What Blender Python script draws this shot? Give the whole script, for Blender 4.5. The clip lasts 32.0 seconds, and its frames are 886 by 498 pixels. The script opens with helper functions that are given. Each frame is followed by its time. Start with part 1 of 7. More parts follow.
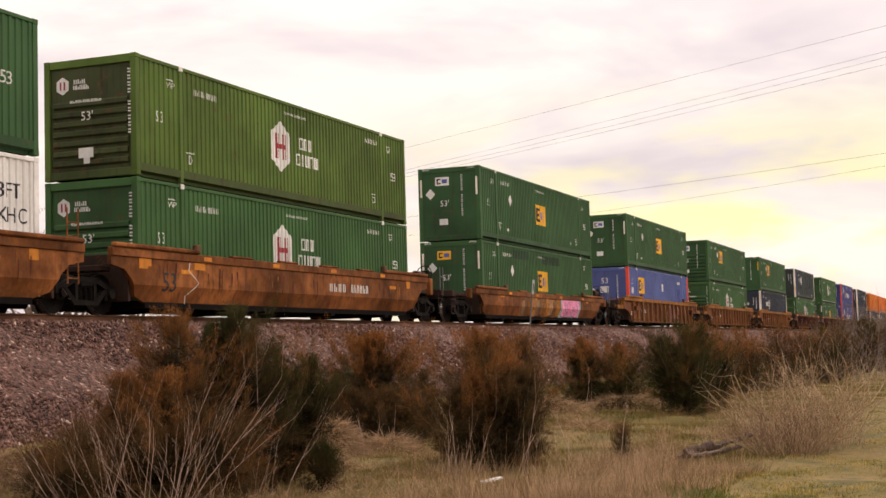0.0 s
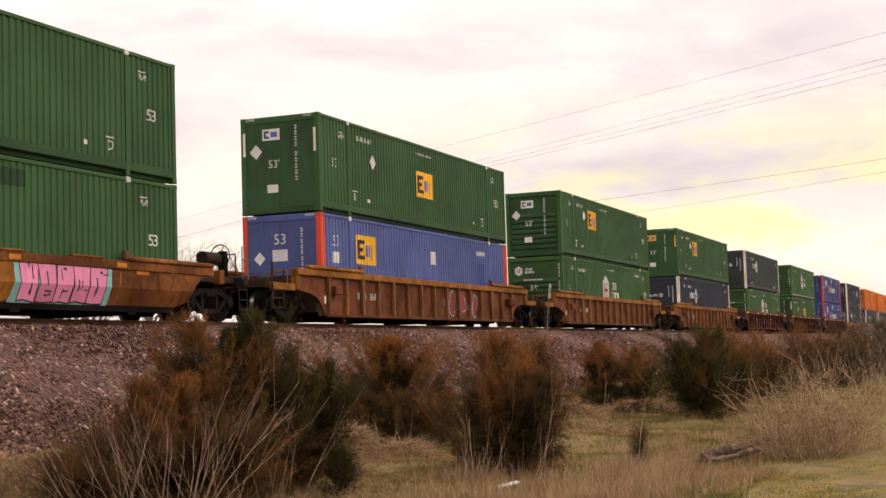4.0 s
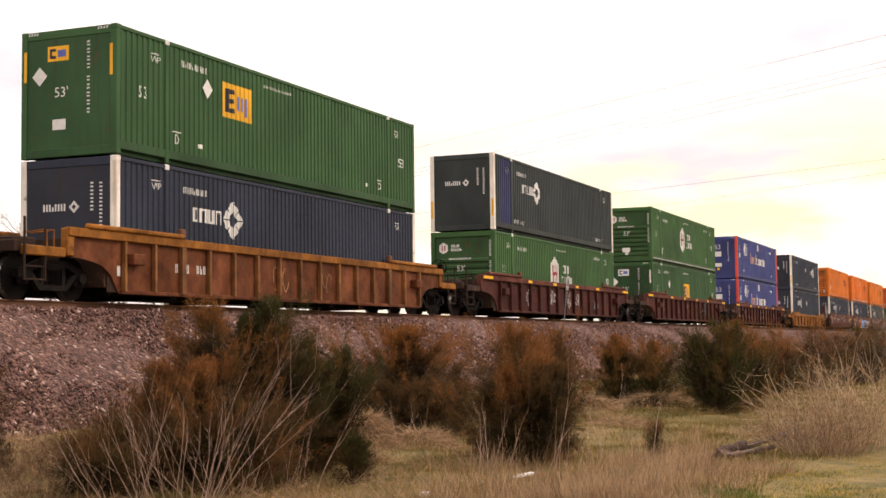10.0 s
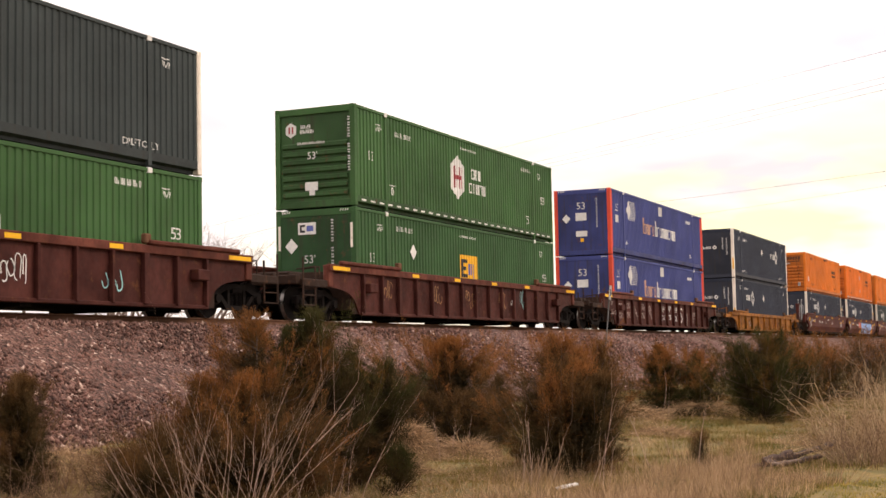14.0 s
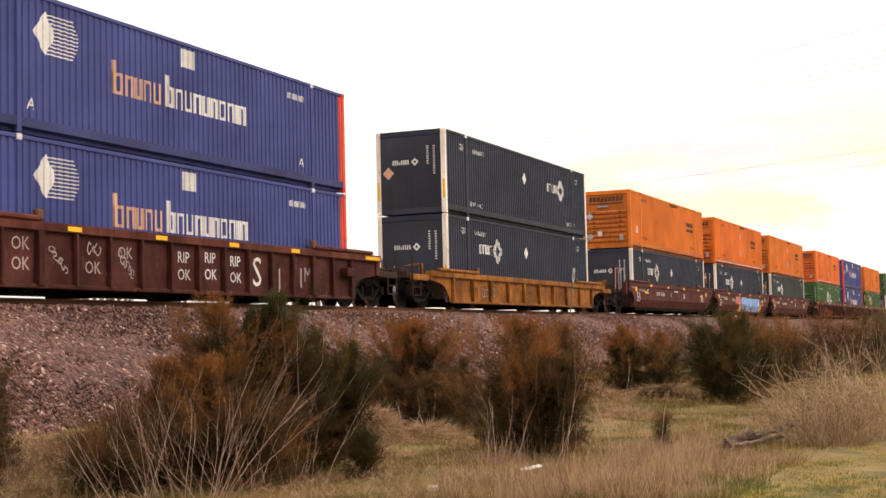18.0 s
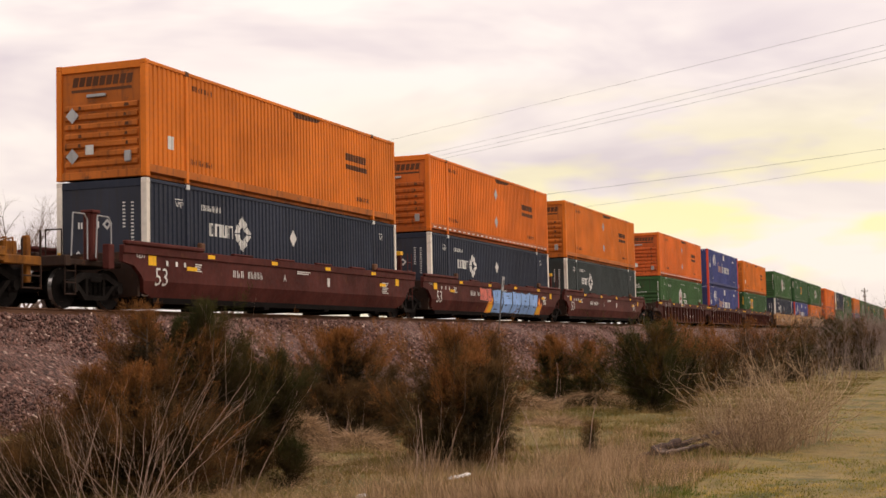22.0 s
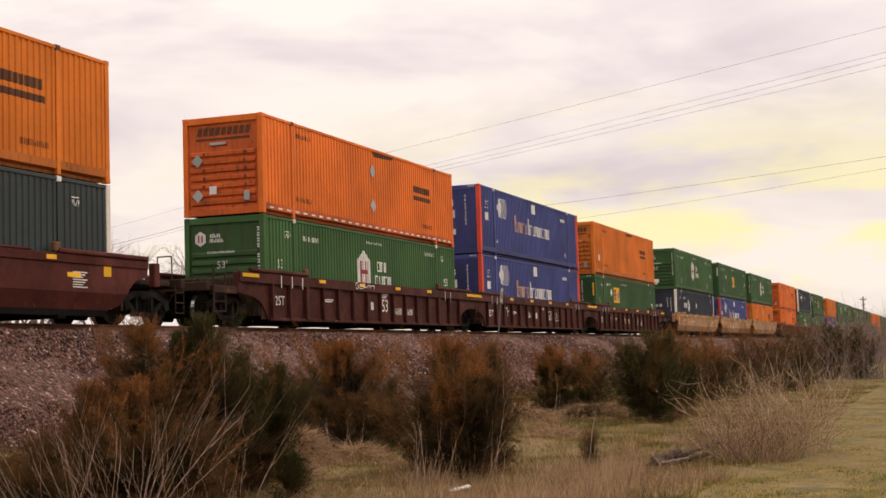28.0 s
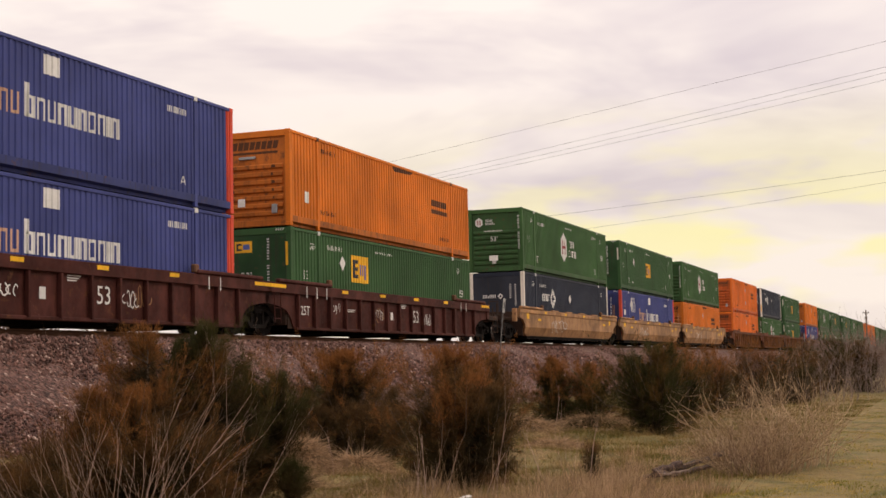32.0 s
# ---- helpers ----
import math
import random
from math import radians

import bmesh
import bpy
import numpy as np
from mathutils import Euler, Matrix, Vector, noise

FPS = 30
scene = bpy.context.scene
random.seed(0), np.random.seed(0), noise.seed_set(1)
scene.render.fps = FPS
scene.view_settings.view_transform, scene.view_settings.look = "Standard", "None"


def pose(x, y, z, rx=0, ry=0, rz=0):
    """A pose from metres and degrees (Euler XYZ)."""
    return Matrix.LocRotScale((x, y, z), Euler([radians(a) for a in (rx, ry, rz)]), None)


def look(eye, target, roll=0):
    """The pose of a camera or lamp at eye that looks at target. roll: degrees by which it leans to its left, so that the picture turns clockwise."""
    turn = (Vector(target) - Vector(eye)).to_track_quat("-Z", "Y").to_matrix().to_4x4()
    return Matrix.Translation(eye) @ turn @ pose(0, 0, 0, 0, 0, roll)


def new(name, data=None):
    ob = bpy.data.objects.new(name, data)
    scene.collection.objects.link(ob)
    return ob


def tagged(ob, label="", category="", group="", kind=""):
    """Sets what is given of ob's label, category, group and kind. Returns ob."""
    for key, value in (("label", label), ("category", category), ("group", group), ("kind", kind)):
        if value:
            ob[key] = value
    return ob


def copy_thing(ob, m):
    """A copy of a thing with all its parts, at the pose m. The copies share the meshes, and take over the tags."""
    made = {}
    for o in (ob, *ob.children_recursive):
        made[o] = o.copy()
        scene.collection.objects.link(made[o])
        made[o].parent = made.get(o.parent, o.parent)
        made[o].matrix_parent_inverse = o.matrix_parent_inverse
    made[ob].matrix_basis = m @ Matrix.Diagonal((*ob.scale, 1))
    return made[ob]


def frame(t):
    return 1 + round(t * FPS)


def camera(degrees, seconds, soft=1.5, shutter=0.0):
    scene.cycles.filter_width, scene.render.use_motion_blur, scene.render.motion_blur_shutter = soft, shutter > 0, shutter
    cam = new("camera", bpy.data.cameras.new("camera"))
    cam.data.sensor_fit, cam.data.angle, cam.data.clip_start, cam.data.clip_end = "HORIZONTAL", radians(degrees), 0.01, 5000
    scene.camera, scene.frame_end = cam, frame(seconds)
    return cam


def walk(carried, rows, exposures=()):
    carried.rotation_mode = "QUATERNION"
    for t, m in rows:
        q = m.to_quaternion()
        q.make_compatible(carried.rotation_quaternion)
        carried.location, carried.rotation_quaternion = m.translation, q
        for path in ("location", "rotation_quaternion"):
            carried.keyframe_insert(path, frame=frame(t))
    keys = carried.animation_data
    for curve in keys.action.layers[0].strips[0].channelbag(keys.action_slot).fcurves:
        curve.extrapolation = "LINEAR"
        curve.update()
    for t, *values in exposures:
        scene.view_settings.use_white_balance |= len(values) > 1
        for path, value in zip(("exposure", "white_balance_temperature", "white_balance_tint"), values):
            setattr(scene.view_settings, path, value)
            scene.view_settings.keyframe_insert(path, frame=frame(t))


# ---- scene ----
# World: x along the track (the train runs towards -x), y across it, z up, z = 0 at the top of the rails.
EYE = (0.0, 0.0, -1.01)


def aim(yaw, pitch, roll):
    return pose(*EYE, 90 + pitch, 0, yaw) @ pose(0, 0, 0, 0, 0, roll)


cam = camera(35.13, 32.0, soft=1.55)
walk(cam, [
    (0, aim(-68.74, 4.10, -1.69)),
    (0.5, aim(-68.79, 4.06, -1.48)),
    (1, aim(-68.68, 4.14, -1.65)),
    (1.5, aim(-68.66, 4.27, -1.90)),
    (2, aim(-68.62, 4.31, -2.00)),
    (2.5, aim(-68.54, 4.32, -1.99)),
    (3, aim(-68.38, 4.33, -2.20)),
    (3.5, aim(-68.24, 4.34, -2.09)),
    (5.5, aim(-67.90, 4.07, -1.04)),
    (6, aim(-67.93, 4.15, -1.30)),
    (6.5, aim(-67.95, 4.02, -1.02)),
    (7, aim(-68.04, 3.91, -0.98)),
    (7.5, aim(-68.04, 3.76, -1.09)),
    (8, aim(-67.88, 3.68, -1.45)),
    (8.5, aim(-67.84, 3.58, -1.36)),
    (9, aim(-67.67, 3.61, -1.30)),
    (9.5, aim(-67.37, 3.73, -1.26)),
    (10, aim(-67.30, 3.89, -0.71)),
    (10.5, aim(-67.20, 4.03, -0.34)),
    (11, aim(-67.00, 4.09, -0.67)),
    (11.5, aim(-66.85, 4.12, -0.88)),
    (12, aim(-66.79, 4.31, -1.13)),
    (12.5, aim(-66.64, 4.44, -1.23)),
    (13, aim(-66.31, 4.49, -0.96)),
    (13.5, aim(-66.05, 4.47, -1.01)),
    (15.5, aim(-64.10, 4.18, -1.05)),
    (16, aim(-64.58, 4.39, -0.39)),
    (16.5, aim(-66.42, 3.47, -0.65)),
    (17, aim(-66.83, 3.29, -0.71)),
    (17.5, aim(-66.20, 3.40, -1.08)),
    (18, aim(-67.07, 3.64, -1.37)),
    (18.5, aim(-69.63, 4.25, -1.94)),
    (19, aim(-71.14, 4.37, -1.82)),
    (19.5, aim(-71.28, 4.23, -2.29)),
    (20, aim(-70.14, 4.09, -1.42)),
    (20.5, aim(-69.44, 4.21, -1.30)),
    (21, aim(-69.24, 4.26, -1.31)),
    (21.5, aim(-69.63, 3.97, -1.53)),
    (22, aim(-69.96, 3.91, -1.32)),
    (22.5, aim(-70.13, 3.84, -1.98)),
    (23, aim(-70.05, 3.70, -1.68)),
    (23.5, aim(-69.90, 4.10, -1.97)),
    (24, aim(-69.97, 4.25, -1.61)),
    (24.5, aim(-70.14, 4.19, -1.76)),
    (25, aim(-70.00, 4.11, -1.69)),
    (25.5, aim(-69.78, 4.09, -1.69)),
    (26, aim(-69.98, 4.24, -1.70)),
    (26.5, aim(-70.24, 4.40, -1.71)),
    (28.5, aim(-69.96, 4.40, -1.78)),
    (29, aim(-70.04, 4.65, -0.50)),
    (29.5, aim(-70.49, 4.69, -0.87)),
    (30, aim(-70.86, 4.76, -1.27)),
    (30.5, aim(-71.03, 4.75, -1.20)),
    (31, aim(-70.93, 4.85, -0.54)),
    (31.5, aim(-70.54, 4.86, -1.14)),
    (32, aim(-69.94, 4.80, -1.31)),
], exposures=[(0, 0.06, 7300, 14), (7, 0.12, 7300, 14), (9, 0.38, 7300, 14), (13, 0.36, 7300, 14), (15.5, 0.47, 7300, 14), (18, 0.46, 7300, 14), (19, -0.05, 7300, 14), (27, -0.05, 7300, 14), (29, -0.14, 7300, 14), (32, -0.14, 7300, 14)])

# ---- light ----
def sky():
    w = bpy.data.worlds.new("overcast_sky")
    scene.world = w
    w.use_nodes = True
    n, l = w.node_tree.nodes, w.node_tree.links
    n.clear()
    out, bg = n.new("ShaderNodeOutputWorld"), n.new("ShaderNodeBackground")
    bg.inputs["Strength"].default_value = 1.0
    nish = n.new("ShaderNodeTexSky")
    nish.sky_type, nish.sun_disc = "NISHITA", False
    nish.sun_elevation, nish.sun_rotation = radians(SUN_HEIGHT), radians(SUN_TURN)
    dim = n.new("ShaderNodeMix")
    dim.data_type, dim.blend_type = "RGBA", "MULTIPLY"
    dim.inputs[0].default_value = 1
    dim.inputs[7].default_value = (0.1, 0.1, 0.1, 1)
    co = n.new("ShaderNodeTexCoord")
    mp = n.new("ShaderNodeMapping")
    mp.inputs["Scale"].default_value = (3.0, 3.0, 10.0)
    mp.inputs["Location"].default_value = (0.6, 0.2, 0.4)
    noi = n.new("ShaderNodeTexNoise")
    noi.inputs["Scale"].default_value, noi.inputs["Detail"].default_value = 1.5, 4
    noi.inputs["Roughness"].default_value = 0.56
    noi.inputs["Distortion"].default_value = 0.3
    ramp = n.new("ShaderNodeValToRGB")
    e = ramp.color_ramp.elements
    e[0].position, e[0].color = 0.33, (0.85, 0.785, 0.87, 1)
    e[1].position, e[1].color = 0.60, (1.17, 1.11, 1.10, 1)
    sep = n.new("ShaderNodeSeparateXYZ")
    low = n.new("ShaderNodeValToRGB")
    f = low.color_ramp.elements
    f[0].position, f[0].color = 0.015, (0.55, 0.55, 0.55, 1)
    f[1].position, f[1].color = 0.19, (0, 0, 0, 1)
    m = low.color_ramp.elements.new(0.09)
    m.color = (0.9, 0.9, 0.9, 1)
    warm = n.new("ShaderNodeMix")
    warm.data_type = "RGBA"
    warm.inputs[7].default_value = (1.20, 1.16, 0.62, 1)
    east = n.new("ShaderNodeMapRange")
    east.inputs["From Min"].default_value, east.inputs["From Max"].default_value = 0.82, 0.985
    both = n.new("ShaderNodeMath")
    both.operation = "MULTIPLY"
    mix = n.new("ShaderNodeMix")
    mix.data_type = "RGBA"
    mix.inputs[0].default_value = 0.88
    l.new(co.outputs["Generated"], mp.inputs["Vector"])
    l.new(mp.outputs[0], noi.inputs["Vector"])
    l.new(noi.outputs["Fac"], ramp.inputs[0])
    l.new(co.outputs["Generated"], sep.inputs[0])
    l.new(sep.outputs["Z"], low.inputs[0])
    l.new(sep.outputs["X"], east.inputs["Value"])
    veil = n.new("ShaderNodeTexNoise")
    veil.inputs["Scale"].default_value, veil.inputs["Detail"].default_value = 2.6, 3
    l.new(mp.outputs[0], veil.inputs["Vector"])
    thick = n.new("ShaderNodeMapRange")
    thick.inputs["From Min"].default_value, thick.inputs["From Max"].default_value, thick.inputs["To Min"].default_value = 0.45, 0.57, 0.05
    l.new(veil.outputs["Fac"], thick.inputs["Value"])
    glow = n.new("ShaderNodeMath")
    glow.operation = "MULTIPLY"
    l.new(low.outputs[0], glow.inputs[0])
    l.new(thick.outputs[0], glow.inputs[1])
    l.new(glow.outputs[0], both.inputs[0])
    l.new(east.outputs[0], both.inputs[1])
    l.new(both.outputs[0], warm.inputs[0])
    l.new(ramp.outputs[0], warm.inputs[6])
    l.new(nish.outputs[0], dim.inputs[6])
    l.new(dim.outputs[2], mix.inputs[6])
    l.new(warm.outputs[2], mix.inputs[7])
    # an overcast sky is brightest overhead
    lift = n.new("ShaderNodeMapRange")
    for k, v in (("From Min", 0.12), ("From Max", 0.85), ("To Min", 0.93), ("To Max", 1.5)):
        lift.inputs[k].default_value = v
    l.new(sep.outputs["Z"], lift.inputs["Value"])
    l.new(lift.outputs[0], bg.inputs["Strength"])
    l.new(mix.outputs[2], bg.inputs["Color"])
    l.new(bg.outputs[0], out.inputs[0])


SUN_HEIGHT, SUN_TURN = 38.0, 150.0
sky()
sun = new("sun", bpy.data.lights.new("sun", "SUN"))
sun.data.energy, sun.data.angle, sun.data.color = 0.95, radians(12), (1.0, 0.93, 0.82)
sun.matrix_world = look((math.sin(radians(SUN_TURN)) * 40, math.cos(radians(SUN_TURN)) * 40, 40 * math.tan(radians(SUN_HEIGHT))), (0, 0, 0))


# ---- materials ----
def nodes_of(name):
    m = bpy.data.materials.new(name)
    m.use_nodes = True
    n, l = m.node_tree.nodes, m.node_tree.links
    return m, n, l, n["Principled BSDF"]


def noise_node(n, l, vec, scale, detail=4, stretch=None, rough=0.55):
    if stretch:
        mp = n.new("ShaderNodeMapping")
        mp.inputs["Scale"].default_value = stretch
        l.new(vec, mp.inputs["Vector"])
        vec = mp.outputs[0]
    t = n.new("ShaderNodeTexNoise")
    t.inputs["Scale"].default_value, t.inputs["Detail"].default_value = scale, detail
    t.inputs["Roughness"].default_value = rough
    l.new(vec, t.inputs["Vector"])
    return t.outputs["Fac"]


def ramp_node(n, l, fac, *stops):
    r = n.new("ShaderNodeValToRGB")
    e = r.color_ramp.elements
    while len(e) < len(stops):
        e.new(0.5)
    for el, (p, c) in zip(e, stops):
        el.position = p
        el.color = (*c, 1) if len(c) == 3 else c
    l.new(fac, r.inputs[0])
    return r.outputs[0]


def mix_node(n, l, fac, a, b, how="MIX"):
    m = n.new("ShaderNodeMix")
    m.data_type, m.blend_type = "RGBA", how
    for sock, v in ((m.inputs[0], fac), (m.inputs[6], a), (m.inputs[7], b)):
        if isinstance(v, bpy.types.NodeSocket):
            l.new(v, sock)
        elif isinstance(v, (int, float)):
            sock.default_value = v
        else:
            sock.default_value = (*v, 1)
    return m.outputs[2]


def shifted(n, l):
    """Metres in the thing's own space, shifted at random from object to object."""
    co, info = n.new("ShaderNodeTexCoord"), n.new("ShaderNodeObjectInfo")
    mul = n.new("ShaderNodeMath")
    mul.operation = "MULTIPLY"
    mul.inputs[1].default_value = 90
    add = n.new("ShaderNodeVectorMath")
    l.new(info.outputs["Random"], mul.inputs[0])
    l.new(co.outputs["Object"], add.inputs[0])
    l.new(mul.outputs[0], add.inputs[1])
    return add.outputs[0], info.outputs["Random"]


def bump_node(n, l, bsdf, height, strength, dist=0.02):
    b = n.new("ShaderNodeBump")
    b.inputs["Strength"].default_value, b.inputs["Distance"].default_value = strength, dist
    l.new(height, b.inputs["Height"])
    l.new(b.outputs[0], bsdf.inputs["Normal"])


def paint(name, base, rough=0.62, dirt=(0.05, 0.035, 0.025), soil=0.35, fade=0.2, metal=0.0, rust=0.0, spec=0.22, blotch=0.0):
    """Weathered paint: broad fading, fine grain, vertical dirt streaks and rust specks."""
    m, n, l, bsdf = nodes_of(name)
    vec, rnd = shifted(n, l)
    broad = noise_node(n, l, vec, 0.45, 3)
    fine = noise_node(n, l, vec, 9, 5)
    streak = noise_node(n, l, vec, 1.0, 5, (7, 7, 0.45))
    light = tuple(min(1, c * (1 + fade) + 0.02 * fade) for c in base)
    dark = tuple(c * (1 - fade) for c in base)
    c = ramp_node(n, l, broad, (0.32, dark), (0.68, light))
    c = mix_node(n, l, 0.25, c, ramp_node(n, l, fine, (0.3, (0.6, 0.6, 0.6)), (0.7, (1.15, 1.15, 1.15))), "MULTIPLY")
    s = ramp_node(n, l, streak, (0.52, (0, 0, 0)), (0.80, (soil, soil, soil)))
    c = mix_node(n, l, s, c, dirt)
    if blotch:
        patch = noise_node(n, l, vec, 1.7, 7, (1, 1, 0.8), 0.68)
        c = mix_node(n, l, blotch, c, ramp_node(n, l, patch, (0.36, (0.42, 0.36, 0.34)), (0.5, (0.95, 0.95, 0.95)), (0.64, (1.5, 1.55, 1.5))), "MULTIPLY")
    if rust:
        spots = noise_node(n, l, vec, 3.1, 8, rough=0.7)
        r = ramp_node(n, l, spots, (0.62 - 0.12 * rust, (0, 0, 0)), (0.72 - 0.1 * rust, (0.85, 0.85, 0.85)))
        c = mix_node(n, l, r, c, (0.11, 0.045, 0.02))
    l.new(c, bsdf.inputs["Base Color"])
    rr = ramp_node(n, l, fine, (0.3, (rough - 0.1,) * 3), (0.7, (rough + 0.15,) * 3))
    l.new(rr, bsdf.inputs["Roughness"])
    bsdf.inputs["Metallic"].default_value = metal
    bsdf.inputs["Specular IOR Level"].default_value = spec
    bump_node(n, l, bsdf, fine, 0.12, 0.01)
    return m


GREEN_A = paint("leaf_green_paint", (0.036, 0.101, 0.028), soil=0.3)
GREEN_B = paint("bottle_green_paint", (0.031, 0.090, 0.028), soil=0.28)
GREEN_DARK = paint("dark_green_patch_paint", (0.020, 0.052, 0.022), soil=0.4)
GREEN_C = paint("yellowed_green_paint", (0.072, 0.125, 0.018), soil=0.5, fade=0.3, rust=0.1, dirt=(0.05, 0.045, 0.015))
ORANGE = paint("orange_paint", (0.64, 0.165, 0.015), soil=0.15, dirt=(0.10, 0.05, 0.02))
ORANGE_DEEP = paint("deep_orange_paint", (0.66, 0.152, 0.013), soil=0.15, dirt=(0.12, 0.05, 0.02))
ORANGE_RED = paint("red_orange_paint", (0.70, 0.155, 0.020), soil=0.17, dirt=(0.12, 0.05, 0.02))
NAVY = paint("slate_navy_paint", (0.019, 0.025, 0.043), soil=0.25, dirt=(0.06, 0.055, 0.05))
CHARCOAL = paint("charcoal_green_paint", (0.030, 0.040, 0.040), soil=0.25, dirt=(0.06, 0.055, 0.05))
BLUE = paint("royal_blue_paint", (0.046, 0.060, 0.205), soil=0.3, dirt=(0.03, 0.03, 0.06))
BLUE_PALE = paint("faded_blue_paint", (0.085, 0.115, 0.30), soil=0.3, dirt=(0.04, 0.04, 0.09))
BLUE_DULL = paint("dull_blue_paint", (0.035, 0.040, 0.11), soil=0.3)
RED = paint("vermilion_paint", (0.62, 0.07, 0.035), soil=0.25)
WHITE = paint("white_paint", (0.72, 0.70, 0.67), soil=0.35, dirt=(0.25, 0.19, 0.13))
CREAM = paint("cream_post_paint", (0.78, 0.72, 0.63), soil=0.6, dirt=(0.25, 0.15, 0.08), rust=0.12)
LETTER = paint("white_lettering", (0.66, 0.65, 0.62), soil=0.25, dirt=(0.35, 0.33, 0.30))
LETTER_RED = paint("red_lettering", (0.30, 0.045, 0.05), soil=0.2)
LETTER_BLACK = paint("black_lettering", (0.03, 0.03, 0.035), soil=0.1)
LETTER_BROWN = paint("brown_lettering", (0.10, 0.035, 0.012), soil=0.2)
YELLOW = paint("yellow_panel_paint", (0.80, 0.42, 0.03), soil=0.2)
REFLECT = paint("yellow_reflector", (0.85, 0.45, 0.02), soil=0.35)
DULL_REFLECT = paint("grimy_orange_reflector", (0.58, 0.20, 0.02), soil=0.5, blotch=0.4)
BLUE_MARK = paint("blue_mark_paint", (0.10, 0.13, 0.38), soil=0.1)
TAN_MARK = paint("tan_mark_paint", (0.55, 0.33, 0.22), soil=0.2)
CAR_ORANGE = paint("rusty_orange_car_paint", (0.185, 0.060, 0.015), spec=0.08, soil=0.6, fade=0.5, rust=0.8, dirt=(0.04, 0.02, 0.012), blotch=0.75)
CAR_BROWN = paint("rust_brown_car_paint", (0.125, 0.038, 0.014), spec=0.08, soil=0.6, fade=0.35, rust=0.7, dirt=(0.05, 0.028, 0.02), blotch=0.8)
CAR_YELLOW = paint("ochre_car_paint", (0.25, 0.092, 0.014), spec=0.1, soil=0.55, fade=0.3, rust=0.6, dirt=(0.07, 0.04, 0.02), blotch=0.75)
CAR_MAROON = paint("maroon_car_paint", (0.078, 0.019, 0.015), spec=0.08, dirt=(0.05, 0.018, 0.012), soil=0.4, fade=0.25, rust=0.2, blotch=0.45)
CAR_DARK = paint("dark_oxide_car_paint", (0.060, 0.0165, 0.0125), spec=0.08, dirt=(0.045, 0.016, 0.011), soil=0.45, fade=0.3, rust=0.3, blotch=0.6)
CAR_OXIDE = paint("faded_oxide_chord_paint", (0.105, 0.030, 0.020), soil=0.5, fade=0.35, rust=0.4, spec=0.08, dirt=(0.05, 0.018, 0.012), blotch=0.7)
CAR_TAN = paint("tan_car_paint", (0.33, 0.17, 0.075), soil=0.5, fade=0.3, rust=0.4, blotch=0.6)
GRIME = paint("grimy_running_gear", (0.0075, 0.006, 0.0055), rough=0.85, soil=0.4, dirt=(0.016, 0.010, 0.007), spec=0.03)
WIRE = paint("black_wire", (0.04, 0.04, 0.045), soil=0.1)
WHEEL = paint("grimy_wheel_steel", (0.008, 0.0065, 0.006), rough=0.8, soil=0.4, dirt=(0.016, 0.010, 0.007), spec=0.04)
DECK = paint("sooty_brown_deck_paint", (0.030, 0.014, 0.008), rough=0.8, soil=0.6, rust=0.4, dirt=(0.012, 0.009, 0.007))
STAKE = paint("worn_ochre_brown_stake_paint", (0.20, 0.080, 0.022), soil=0.6, fade=0.35, rust=0.6, dirt=(0.06, 0.03, 0.02), blotch=0.7)
RUST = paint("rusty_steel", (0.14, 0.065, 0.035), rough=0.8, rust=0.5)
GRAFFITI_SALMON = paint("salmon_spray_paint", (0.60, 0.15, 0.11), soil=0.2)
GRAFFITI_BLUE = paint("pale_blue_spray_paint", (0.22, 0.38, 0.68), soil=0.2)
GRAFFITI_OCHRE = paint("ochre_spray_paint", (0.42, 0.16, 0.03), soil=0.5, blotch=0.5)
GRAFFITI_GREY = paint("faded_grey_spray_paint", (0.36, 0.29, 0.27), soil=0.35)
GRAFFITI_PINK = paint("pink_spray_paint", (0.75, 0.25, 0.42), soil=0.2)
GRAFFITI_RED = paint("dark_red_spray_paint", (0.20, 0.03, 0.025), soil=0.2)
GRAFFITI_TEAL = paint("teal_spray_paint", (0.25, 0.50, 0.50), soil=0.2)
GRAFFITI_FLAME = paint("orange_spray_paint", (0.80, 0.28, 0.03), soil=0.2)
DULL_STEEL = paint("dull_grey_steel", (0.13, 0.13, 0.13), rough=0.6, metal=0.3)
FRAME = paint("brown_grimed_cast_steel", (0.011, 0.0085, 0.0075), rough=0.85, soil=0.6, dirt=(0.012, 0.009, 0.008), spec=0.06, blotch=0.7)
TREAD = paint("polished_wheel_tread", (0.42, 0.40, 0.38), rough=0.3, metal=0.9, soil=0.3)
GALVANISED = paint("galvanised_metal", (0.38, 0.38, 0.38), rough=0.5, metal=0.6)


